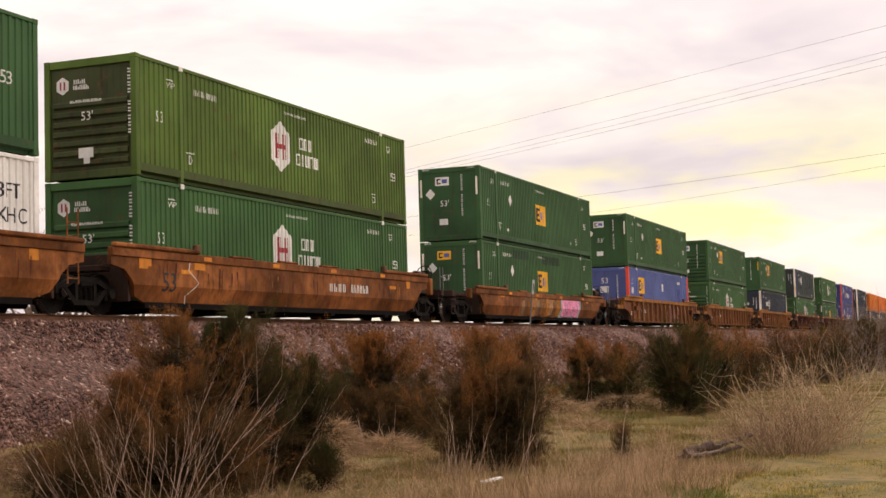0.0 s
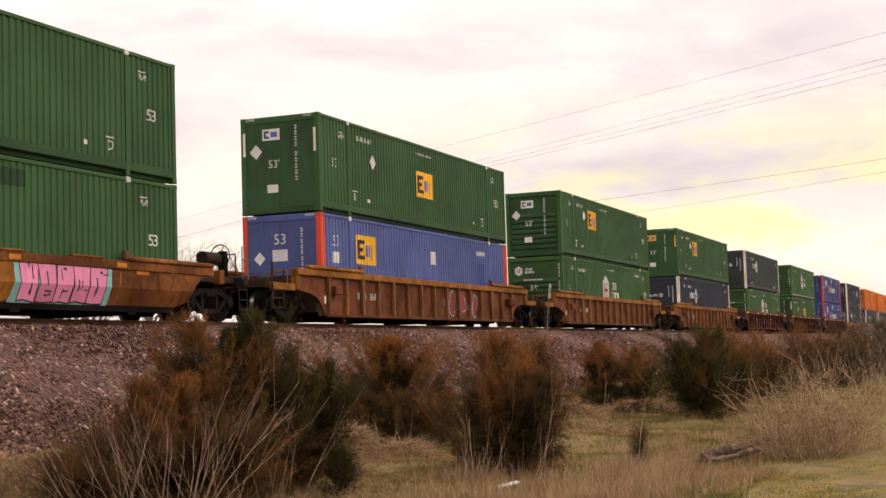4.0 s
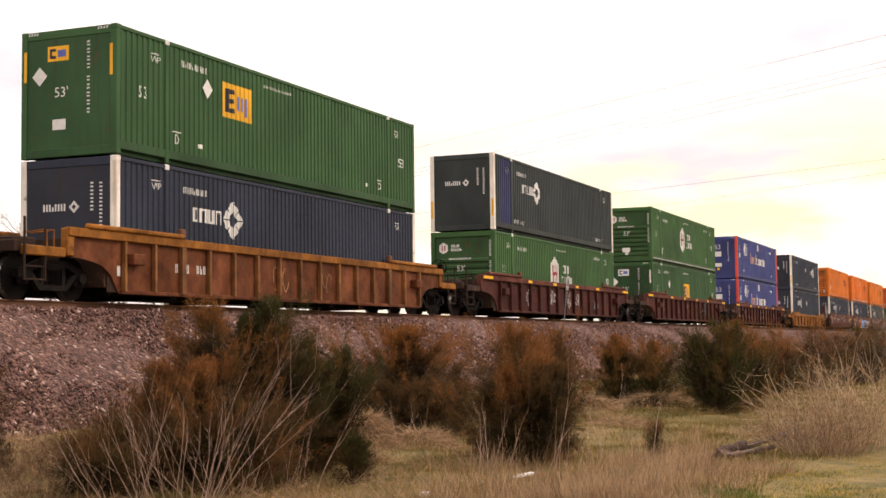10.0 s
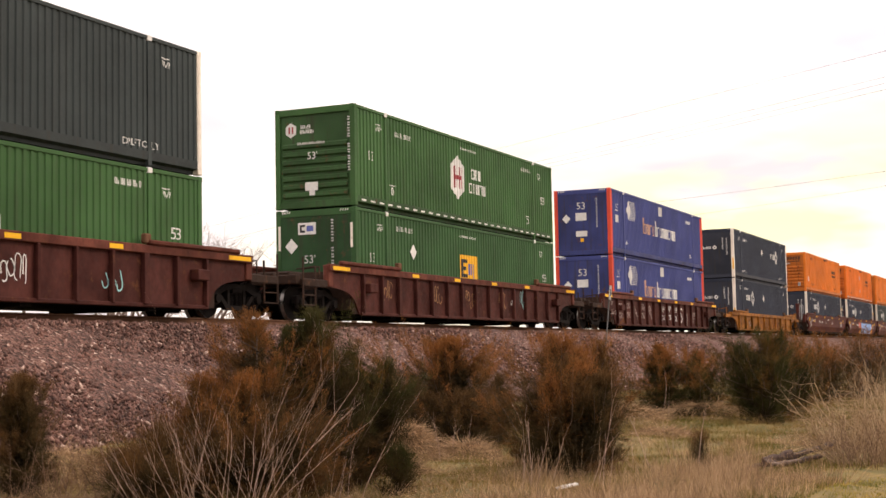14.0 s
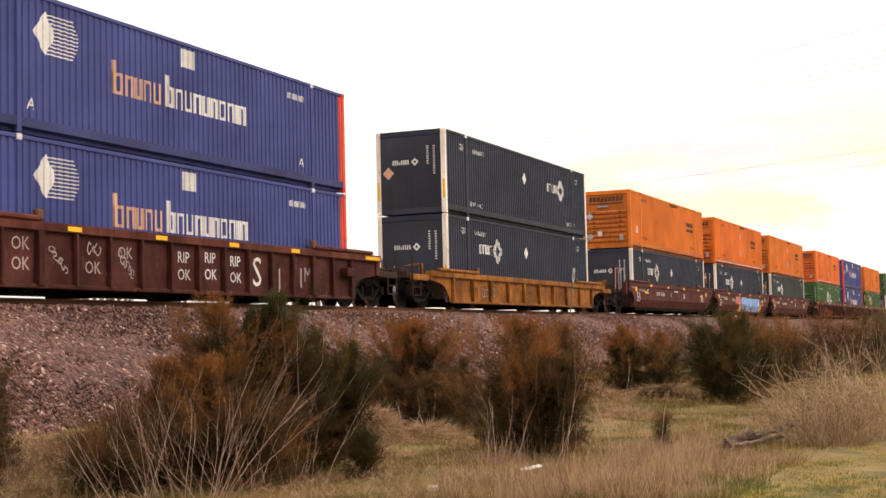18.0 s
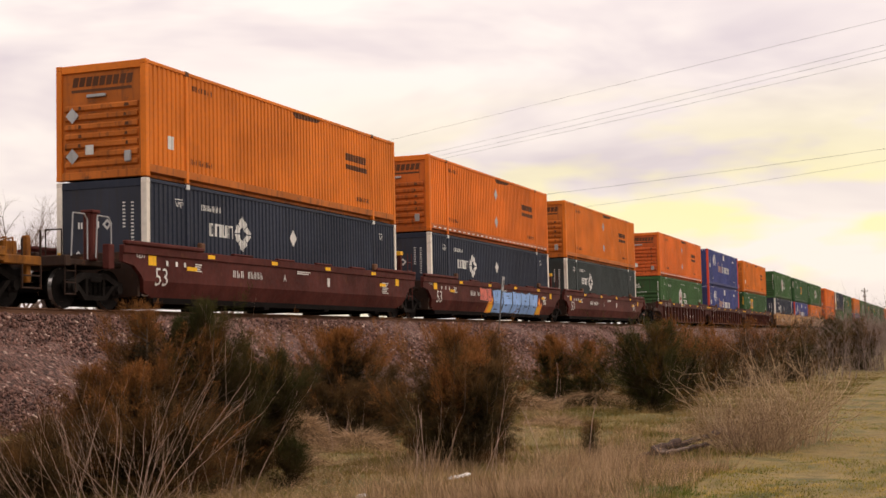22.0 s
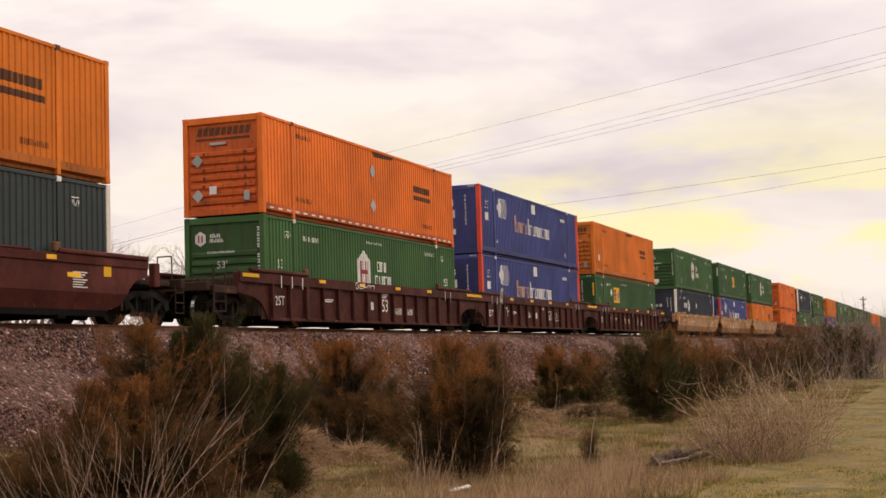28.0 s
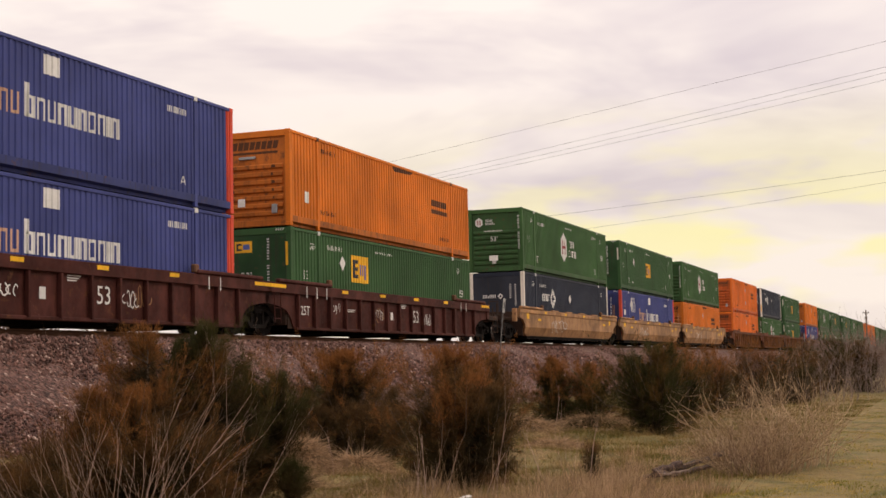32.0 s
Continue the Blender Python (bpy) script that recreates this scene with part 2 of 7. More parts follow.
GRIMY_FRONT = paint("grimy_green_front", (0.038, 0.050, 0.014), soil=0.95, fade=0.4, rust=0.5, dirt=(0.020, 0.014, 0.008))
# real dirt on the fronts; on bottom rails the darker base is painted shade
SOILED_SHADED = {m.name: paint("soiled_shaded_" + m.name, c, soil=0.85, dirt=(0.035, 0.028, 0.018), fade=0.3, rust=r) for m, c, r in (
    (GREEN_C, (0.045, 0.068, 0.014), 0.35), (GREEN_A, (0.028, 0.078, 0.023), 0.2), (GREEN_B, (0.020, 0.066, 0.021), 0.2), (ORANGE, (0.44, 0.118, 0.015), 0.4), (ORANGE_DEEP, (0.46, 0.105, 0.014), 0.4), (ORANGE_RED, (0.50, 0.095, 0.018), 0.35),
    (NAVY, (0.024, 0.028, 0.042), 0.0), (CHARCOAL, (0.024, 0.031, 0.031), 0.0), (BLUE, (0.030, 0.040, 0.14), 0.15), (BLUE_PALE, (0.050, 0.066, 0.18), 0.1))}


def wood(name, base):
    m, n, l, bsdf = nodes_of(name)
    vec, _ = shifted(n, l)
    g = noise_node(n, l, vec, 2.0, 6, (12, 12, 0.8))
    c = ramp_node(n, l, g, (0.3, tuple(v * 0.55 for v in base)), (0.7, tuple(v * 1.3 for v in base)))
    l.new(c, bsdf.inputs["Base Color"])
    bsdf.inputs["Roughness"].default_value = 0.85
    bump_node(n, l, bsdf, g, 0.5, 0.02)
    return m


POLE_WOOD = wood("weathered_pole_wood", (0.16, 0.12, 0.09))
TIE_WOOD = wood("creosoted_tie_wood", (0.07, 0.052, 0.042))
BARK = wood("cedar_bark", (0.13, 0.085, 0.06))
LOG_WOOD = wood("grey_brown_dead_wood", (0.070, 0.040, 0.030))
TWIG_PALE = wood("pale_dry_twig", (0.48, 0.325, 0.25))
TWIG_TAN = wood("tan_dry_twig", (0.44, 0.300, 0.175))
TWIG_BROWN = wood("brown_dry_twig", (0.20, 0.115, 0.07))
TWIG_GREY = wood("grey_bare_twig", (0.22, 0.16, 0.135))


def foliage(name, *colours, clump=1.3, vary=0.28):
    """Needles and blades: each one its own shade, in drifts of the given colours."""
    m, n, l, bsdf = nodes_of(name)
    co, geo = n.new("ShaderNodeTexCoord"), n.new("ShaderNodeNewGeometry")
    drift = noise_node(n, l, co.outputs["Object"], clump, 3)
    k = len(colours)
    c = ramp_node(n, l, drift, *[(0.36 + 0.28 * i / max(1, k - 1), col) for i, col in enumerate(colours)])
    c = mix_node(n, l, 0.8, c, ramp_node(n, l, geo.outputs["Random Per Island"], (0.0, (1 - 1.5 * vary,) * 3), (1.0, (1 + 1.5 * vary, 1 + 1.4 * vary, 1 + 1.3 * vary))), "MULTIPLY")
    l.new(c, bsdf.inputs["Base Color"])
    bsdf.inputs["Roughness"].default_value = 0.8
    bsdf.inputs["Specular IOR Level"].default_value = 0.1
    thin, both = n.new("ShaderNodeBsdfTranslucent"), n.new("ShaderNodeMixShader")
    both.inputs[0].default_value = 0.3
    l.new(c, thin.inputs[0])
    l.new(bsdf.outputs[0], both.inputs[1])
    l.new(thin.outputs[0], both.inputs[2])
    l.new(both.outputs[0], n["Material Output"].inputs[0])
    return m


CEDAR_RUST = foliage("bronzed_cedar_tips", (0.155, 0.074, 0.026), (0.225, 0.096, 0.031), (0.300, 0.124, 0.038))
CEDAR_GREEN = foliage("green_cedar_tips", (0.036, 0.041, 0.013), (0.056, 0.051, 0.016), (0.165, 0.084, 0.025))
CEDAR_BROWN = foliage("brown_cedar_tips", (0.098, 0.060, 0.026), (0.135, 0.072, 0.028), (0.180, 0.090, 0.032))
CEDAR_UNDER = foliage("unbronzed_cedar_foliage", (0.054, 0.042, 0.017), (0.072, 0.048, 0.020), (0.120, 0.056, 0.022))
# near-black brown: the shade inside the tree, put into the colour
CEDAR_SHADE = foliage("shaded_cedar_foliage", (0.036, 0.028, 0.015), (0.052, 0.036, 0.017))
GRASS_DRY = foliage("dry_grass", (0.225, 0.145, 0.058), (0.28, 0.190, 0.074), (0.16, 0.138, 0.038), clump=1.1, vary=0.36)
GRASS_STRAW = foliage("bleached_straw", (0.34, 0.225, 0.135), (0.45, 0.310, 0.190), (0.24, 0.150, 0.085), clump=2.2, vary=0.5)
GRASS_GREEN = foliage("olive_green_grass", (0.125, 0.112, 0.027), (0.165, 0.138, 0.036), (0.09, 0.098, 0.021), clump=0.8, vary=0.36)
GRASS_FRESH = foliage("fresh_green_grass", (0.085, 0.130, 0.020), (0.12, 0.150, 0.026), clump=2.0, vary=0.36)
GRASS_LAWN = foliage("spring_lawn", (0.38, 0.275, 0.055), (0.13, 0.150, 0.022), (0.46, 0.325, 0.080), (0.15, 0.155, 0.028), clump=0.9, vary=0.36)


def ground_material():
    m, n, l, bsdf = nodes_of("rough_grass_ground")
    co = n.new("ShaderNodeTexCoord")
    v = co.outputs["Object"]
    a, b, c3 = noise_node(n, l, v, 0.8, 5), noise_node(n, l, v, 3.5, 6), noise_node(n, l, v, 40, 3)
    c = ramp_node(n, l, a, (0.36, (0.090, 0.084, 0.018)), (0.46, (0.175, 0.128, 0.033)), (0.55, (0.22, 0.150, 0.046)), (0.63, (0.100, 0.092, 0.019)))
    c = mix_node(n, l, 0.7, c, ramp_node(n, l, b, (0.3, (0.55, 0.52, 0.5)), (0.7, (1.25, 1.2, 1.15))), "MULTIPLY")
    c = mix_node(n, l, 0.6, c, ramp_node(n, l, c3, (0.3, (0.55, 0.55, 0.55)), (0.7, (1.3, 1.3, 1.3))), "MULTIPLY")
    l.new(c, bsdf.inputs["Base Color"])
    bsdf.inputs["Roughness"].default_value = 0.95
    bump_node(n, l, bsdf, b, 0.8, 0.1)
    return m


def stone_material(name, per_island):
    m, n, l, bsdf = nodes_of(name)
    co = n.new("ShaderNodeTexCoord")
    v = co.outputs["Object"]
    vor = n.new("ShaderNodeTexVoronoi")
    vor.inputs["Scale"].default_value = 16
    l.new(v, vor.inputs["Vector"])
    sep = n.new("ShaderNodeSeparateColor")
    l.new(vor.outputs["Color"], sep.inputs[0])
    src = sep.outputs[0]
    if per_island:
        src = n.new("ShaderNodeNewGeometry").outputs["Random Per Island"]
    c = ramp_node(n, l, src, (0.0, (0.046, 0.022, 0.016)), (0.55, (0.145, 0.070, 0.054)), (0.95, (0.24, 0.127, 0.098)), (1.0, (0.56, 0.42, 0.35)))
    broad = noise_node(n, l, v, 0.5, 4)
    c = mix_node(n, l, 0.6, c, ramp_node(n, l, broad, (0.3, (0.75, 0.72, 0.72)), (0.7, (1.2, 1.15, 1.1))), "MULTIPLY")
    l.new(c, bsdf.inputs["Base Color"])
    bsdf.inputs["Roughness"].default_value = 0.9
    if not per_island:
        bump_node(n, l, bsdf, vor.outputs["Distance"], 1.0, 0.08)
    return m


GROUND = ground_material()
BALLAST = stone_material("pink_granite_ballast", False)
STONES = stone_material("pink_granite_stones", True)


# ---- building helpers ----
def part(name, bm, material, parent=None, label="", kind="", smooth=False):
    me = bpy.data.meshes.new(name)
    bm.to_mesh(me)
    bm.free()
    me.materials.append(material)
    if smooth:
        me.shade_smooth()
    ob = new(name, me)
    ob.parent = parent
    return tagged(ob, label, "", "", kind)


def thing(name, label, category, group="", kind=""):
    return tagged(new(name), label, category, group, kind)


def box(bm, x0, x1, y0, y1, z0, z1, bevel=0.0):
    v = [bm.verts.new((x, y, z)) for x in (x0, x1) for y in (y0, y1) for z in (z0, z1)]
    fs = [bm.faces.new([v[i] for i in q]) for q in ((0, 1, 3, 2), (4, 6, 7, 5), (0, 4, 5, 1), (2, 3, 7, 6), (0, 2, 6, 4), (1, 5, 7, 3))]
    if bevel:
        bmesh.ops.bevel(bm, geom=list({e for f in fs for e in f.edges}), offset=bevel, segments=1, affect="EDGES")
    return bm


def boxed(*sizes, bevel=0.0):
    bm = bmesh.new()
    for s in sizes:
        box(bm, *s, bevel=bevel)
    return bm


def prism(bm, outline, y0, y1):
    """A flat outline in x and z, given depth along y."""
    a = [bm.verts.new((x, y0, z)) for x, z in outline]
    b = [bm.verts.new((x, y1, z)) for x, z in outline]
    bm.faces.new(a)
    bm.faces.new(b[::-1])
    for i in range(len(a)):
        j = (i + 1) % len(a)
        bm.faces.new((a[j], a[i], b[i], b[j]))
    bmesh.ops.recalc_face_normals(bm, faces=bm.faces)
    return bm


def disc(bm, x, y0, y1, z, r, n=24, r2=None):
    """A round along y."""
    rings = []
    for y, q in ((y0, r), (y1, r2 or r)):
        rings.append([bm.verts.new((x + q * math.cos(2 * math.pi * k / n), y, z + q * math.sin(2 * math.pi * k / n))) for k in range(n)])
    bm.faces.new(rings[0])
    bm.faces.new(rings[1][::-1])
    for k in range(n):
        bm.faces.new((rings[0][(k + 1) % n], rings[0][k], rings[1][k], rings[1][(k + 1) % n]))
    return bm


def tube(bm, a, b, ra, rb, n=6):
    """A tapered round bar from a to b."""
    a, b, ra, rb = Vector(a), Vector(b), float(ra), float(rb)
    d = (b - a).normalized()
    u = d.orthogonal().normalized()
    w = d.cross(u)
    rings = [[bm.verts.new(p + r * (u * math.cos(2 * math.pi * k / n) + w * math.sin(2 * math.pi * k / n))) for k in range(n)] for p, r in ((a, ra), (b, rb))]
    bm.faces.new(rings[0][::-1])
    bm.faces.new(rings[1])
    for k in range(n):
        bm.faces.new((rings[0][k], rings[0][(k + 1) % n], rings[1][(k + 1) % n], rings[1][k]))
    return bm


def strand(bm, pts, radius, n=4):
    """One unbroken thin bar along a row of points."""
    rings = []
    for k, p in enumerate(pts):
        d = (Vector(pts[min(k + 1, len(pts) - 1)]) - Vector(pts[max(k - 1, 0)])).normalized()
        u = d.cross(Vector((0, 0, 1))).normalized()
        w = u.cross(d)
        rings.append([bm.verts.new(Vector(p) + radius * (u * math.cos(2 * math.pi * i / n) + w * math.sin(2 * math.pi * i / n))) for i in range(n)])
    for a, b in zip(rings, rings[1:]):
        for i in range(n):
            bm.faces.new((a[i], a[(i + 1) % n], b[(i + 1) % n], b[i]))
    return bm


def mesh_object(name, verts, faces, material, parent=None, label="", category="", kind="", smooth=False):
    """A mesh from arrays; all its faces have the same number of corners."""
    co, fa = np.asarray(verts, np.float32), np.asarray(faces, np.int32)
    me = bpy.data.meshes.new(name)
    me.vertices.add(len(co))
    me.vertices.foreach_set("co", co.ravel())
    me.loops.add(fa.size)
    me.loops.foreach_set("vertex_index", fa.ravel())
    me.polygons.add(len(fa))
    me.polygons.foreach_set("loop_start", np.arange(len(fa), dtype=np.int32) * fa.shape[1])
    me.update(calc_edges=True)
    me.materials.append(material)
    if smooth:
        me.shade_smooth()
    ob = new(name, me)
    ob.parent = parent
    return tagged(ob, label, category, "", kind)


# ---- ground and track ----
TRACK_Y = 19.65


def smooth_step(a, b, v):
    u = np.clip((v - a) / (b - a), 0, 1)
    return u * u * (3 - 2 * u)


def ground_z(x, y):
    """Height of the ground: a flat verge that rises a little to the foot of the embankment."""
    x, y = np.asarray(x, float), np.asarray(y, float)
    z = -2.55 + 0.25 * smooth_step(9.0, 13.8, y) - 0.25 * smooth_step(26, 31, y)
    near = (0.35 + 0.65 * smooth_step(2.0, 5.0, y)) * np.exp(-((x - 20) ** 2 + y ** 2) / 90.0 ** 2)
    z = z + near * (0.05 * np.sin(0.9 * x + 0.4 * y) * np.sin(0.7 * y) + 0.035 * np.sin(2.3 * x - 1.1 * y) + 0.025 * np.sin(3.7 * y + 1.9 * x))
    return z


def ground():
    xs = np.concatenate([-np.geomspace(1500, 14, 14), np.arange(-10, 60, 0.5), np.geomspace(61, 4000, 60)])
    ys = np.concatenate([-np.geomspace(2500, 8, 14), np.arange(-6, 16, 0.4), np.arange(16, 36, 2.0), np.geomspace(38, 4000, 24)])
    gx, gy = np.meshgrid(xs, ys, indexing="ij")
    gz = ground_z(gx, gy)
    nx, ny = gx.shape
    verts = np.stack([gx, gy, gz], -1).reshape(-1, 3).tolist()
    faces = [(i * ny + j, (i + 1) * ny + j, (i + 1) * ny + j + 1, i * ny + j + 1) for i in range(nx - 1) for j in range(ny - 1)]
    mesh_object("ground", verts, faces, GROUND, None, "uneven verge of dry tan and olive grass below the embankment", "ground", "structure", True)


BED = ((13.6, -2.5), (14.2, -2.15), (15.6, -1.42), (17.0, -0.66), (17.75, -0.26), (18.05, -0.20), (21.25, -0.20), (21.55, -0.26), (22.4, -0.7), (24.0, -1.5), (25.7, -2.55))


def bed_z(y):
    return np.interp(y, [p[0] for p in BED], [p[1] for p in BED])


def embankment():
    xs = np.concatenate([np.arange(-60, 0, 4.0), np.arange(0, 75, 0.35), np.geomspace(76, 2500, 60)])
    ys = np.concatenate([np.arange(13.6, 18.1, 0.25), [18.3, 19.0, 20.3, 21.0, 21.25, 21.55, 22.4, 24.0, 25.7]])
    rng = np.random.default_rng(3)
    gx, gy = np.meshgrid(xs, ys, indexing="ij")
    gz = bed_z(gy) + np.where(gy < 18, 1, 0.3) * (0.03 * rng.standard_normal(gx.shape) + 0.05 * np.sin(0.5 * gx + gy))
    nx, ny = gx.shape
    verts = np.stack([gx, gy, gz], -1).reshape(-1, 3).tolist()
    faces = [(i * ny + j, (i + 1) * ny + j, (i + 1) * ny + j + 1, i * ny + j + 1) for i in range(nx - 1) for j in range(ny - 1)]
    mesh_object("ballast_embankment", verts, faces, BALLAST, None, "steep bank of pinkish crushed granite ballast under the track", "embankment", "structure", True)


def loose_stones():
    """Crushed stones that lie on the near flank, one joined scatter."""
    rng = np.random.default_rng(5)
    n = 60000
    x = 14 + 62 * rng.random(n) ** 1.5
    y = 13.7 + 4.4 * rng.random(n)
    s = 0.019 + 0.034 * rng.random(n) ** 2
    z = bed_z(y) + 0.35 * s
    base = np.array([(1, 0, 0), (-1, 0, 0), (0, 1, 0), (0, -1, 0), (0, 0, 1), (0, 0, -1)], float)
    tri = np.array([(0, 2, 4), (2, 1, 4), (1, 3, 4), (3, 0, 4), (2, 0, 5), (1, 2, 5), (3, 1, 5), (0, 3, 5)])
    jit = base[None] * (0.6 + 0.7 * rng.random((n, 6, 1))) + 0.3 * rng.standard_normal((n, 6, 3))
    v = jit * s[:, None, None] + np.stack([x, y, z], 1)[:, None]
    f = tri[None] + 6 * np.arange(n)[:, None, None]
    mesh_object("ballast_stones", v.reshape(-1, 3), f.reshape(-1, 3), STONES, None, "loose crushed pink and grey ballast stones", "ballast", "stuff")


def track():
    t = thing("railway_track", "two rusty steel rails on dark timber ties in ballast", "railway track", kind="structure")
    for y in (TRACK_Y - 0.75, TRACK_Y + 0.75):
        web = [(-0.035, 0), (-0.037, -0.03), (-0.01, -0.05), (-0.01, -0.14), (-0.075, -0.165), (-0.075, -0.18), (0.075, -0.18), (0.075, -0.165), (0.01, -0.14), (0.01, -0.05), (0.037, -0.03), (0.035, 0)]
        bm = bmesh.new()
        ends = [[bm.verts.new((x, y + u, w)) for u, w in web] for x in (-60, 2500)]
        bm.faces.new(ends[0])
        bm.faces.new(ends[1][::-1])
        for i in range(len(web)):
            j = (i + 1) % len(web)
            bm.faces.new((ends[0][i], ends[1][i], ends[1][j], ends[0][j]))
        bmesh.ops.recalc_face_normals(bm, faces=bm.faces)
        part("rail", bm, RUST, t, "rust-brown rail with a bright head")
    tie = part("tie", boxed((-0.115, 0.115, TRACK_Y - 1.3, TRACK_Y + 1.3, -0.37, -0.185), bevel=0.012), TIE_WOOD, t)
    tie.location.x = 15
    for k in range(1, 150):
        o = new("tie", tie.data)
        o.parent = t
        o.location.x = 15 + 0.5 * k


ground()
embankment()
track()


# ---- containers ----
LONG, WIDE, TALL = 16.154, 2.591, 2.896
PITCH, DEEP = 0.212, 0.029


def wave(x):
    p = (x / PITCH) % 1.0
    if p < 0.40:
        return 0.0
    if p < 0.52:
        return DEEP * (p - 0.40) / 0.12
    if p < 0.88:
        return DEEP
    return DEEP * (1 - (p - 0.88) / 0.12)


def breaks(x0, x1):
    out = []
    for k in range(int(x0 / PITCH) - 1, int(x1 / PITCH) + 2):
        for q in (0.0, 0.40, 0.52, 0.88):
            v = (k + q) * PITCH
            if x0 + 1e-4 < v < x1 - 1e-4:
                out.append(v)
    return out


SKIN = 0.022


def corrugated(x0, x1, z0, z1, near=True):
    """A pressed steel side panel with a back sheet."""
    bm = bmesh.new()
    prev = None
    for x in [x0, *breaks(x0, x1), x1]:
        y = SKIN + wave(x)
        y = y if near else WIDE - y
        pair = (bm.verts.new((x, y, z0)), bm.verts.new((x, y, z1)))
        if prev:
            q = (prev[0], pair[0], pair[1], prev[1])
            bm.faces.new(q if near else q[::-1])
        prev = pair
    ya, yb = (0.07, 0.09) if near else (WIDE - 0.09, WIDE - 0.07)
    return box(bm, x0, x1, ya, yb, z0, z1)


def draped(bm):
    """Bends a flat sign in x and z on to the corrugated near side."""
    xs = [v.co.x for v in bm.verts]
    for x in breaks(min(xs), max(xs)):
        bmesh.ops.bisect_plane(bm, geom=[*bm.verts, *bm.edges, *bm.faces], plane_co=(x, 0, 0), plane_no=(1, 0, 0))
    for v in bm.verts:
        v.co.y = SKIN + wave(v.co.x) - 0.004
    return bm


def shape(*outlines):
    bm = bmesh.new()
    for o in outlines:
        bm.faces.new([bm.verts.new((x, 0, z)) for x, z in o])
    return bm


def bars(x0, z0, count, wide, high, gap=0.35):
    """A row of plain bars, a pair of slim strokes each, in place of a mark that is not lettered."""
    step = wide / count
    o = []
    for k in range(count):
        a, b = x0 + k * step, x0 + (k + 1 - gap) * step
        q = 0.36 * (b - a)
        o += [((a, z0), (a + q, z0), (a + q, z0 + high), (a, z0 + high)), ((b - q, z0), (b, z0), (b, z0 + high * (0.6 if k % 3 == 1 else 1)), (b - q, z0 + high * (0.6 if k % 3 == 1 else 1)))]
    return shape(*o)


def upright_code(x, zs, wide, high):
    """An unread code that runs down a wall: two slim strokes for each figure."""
    o = []
    for z in zs:
        o += [((x, z), (x + wide, z), (x + wide, z + 0.3 * high), (x, z + 0.3 * high)), ((x, z + 0.68 * high), (x + wide, z + 0.68 * high), (x + wide, z + high), (x, z + high))]
    return shape(*o)


def rect(x0, x1, z0, z1):
    return shape(((x0, z0), (x1, z0), (x1, z1), (x0, z1)))


def diamond(x, z, r):
    return shape(((x - r * 0.95, z), (x, z - r), (x + r * 0.95, z), (x, z + r)))


def writing(text, x, z, size):
    """Raised lettering in x and z, its lower left corner at (x, z)."""
    cu = bpy.data.curves.new("writing", "FONT")
    cu.body, cu.size, cu.resolution_u = text, size * 1.37, 2
    ob = new("writing", cu)
    me = ob.evaluated_get(bpy.context.evaluated_depsgraph_get()).to_mesh()
    bm = bmesh.new()
    bm.from_mesh(me)
    bpy.data.objects.remove(ob)
    for v in bm.verts:
        v.co = (x + v.co.x, 0, z + v.co.y)
    return bm


def to_end(bm, proud=0.006):
    """Turns a flat sign in x and z on to the near end: x runs from the far side to the near one."""
    for v in bm.verts:
        v.co = (-proud + v.co.y, WIDE - v.co.x, v.co.z)
    return bm


def to_side(bm, proud):
    """Lays a flat sign on a car's side; on smooth cars the plate bends in below its knee."""
    knee = 0.15 < proud < 0.19
    if knee:
        bmesh.ops.bisect_plane(bm, geom=[*bm.verts, *bm.edges, *bm.faces], plane_co=(0, 0, 0.68), plane_no=(0, 0, 1))
    for v in bm.verts:
        v.co.y = -proud + (max(0.0, 0.68 - v.co.z) * 0.42 if knee else 0.0)
    return bm


PRINT = ("height_stripe", "caution_line", "owner_code", "name_bar", "emblem_line")


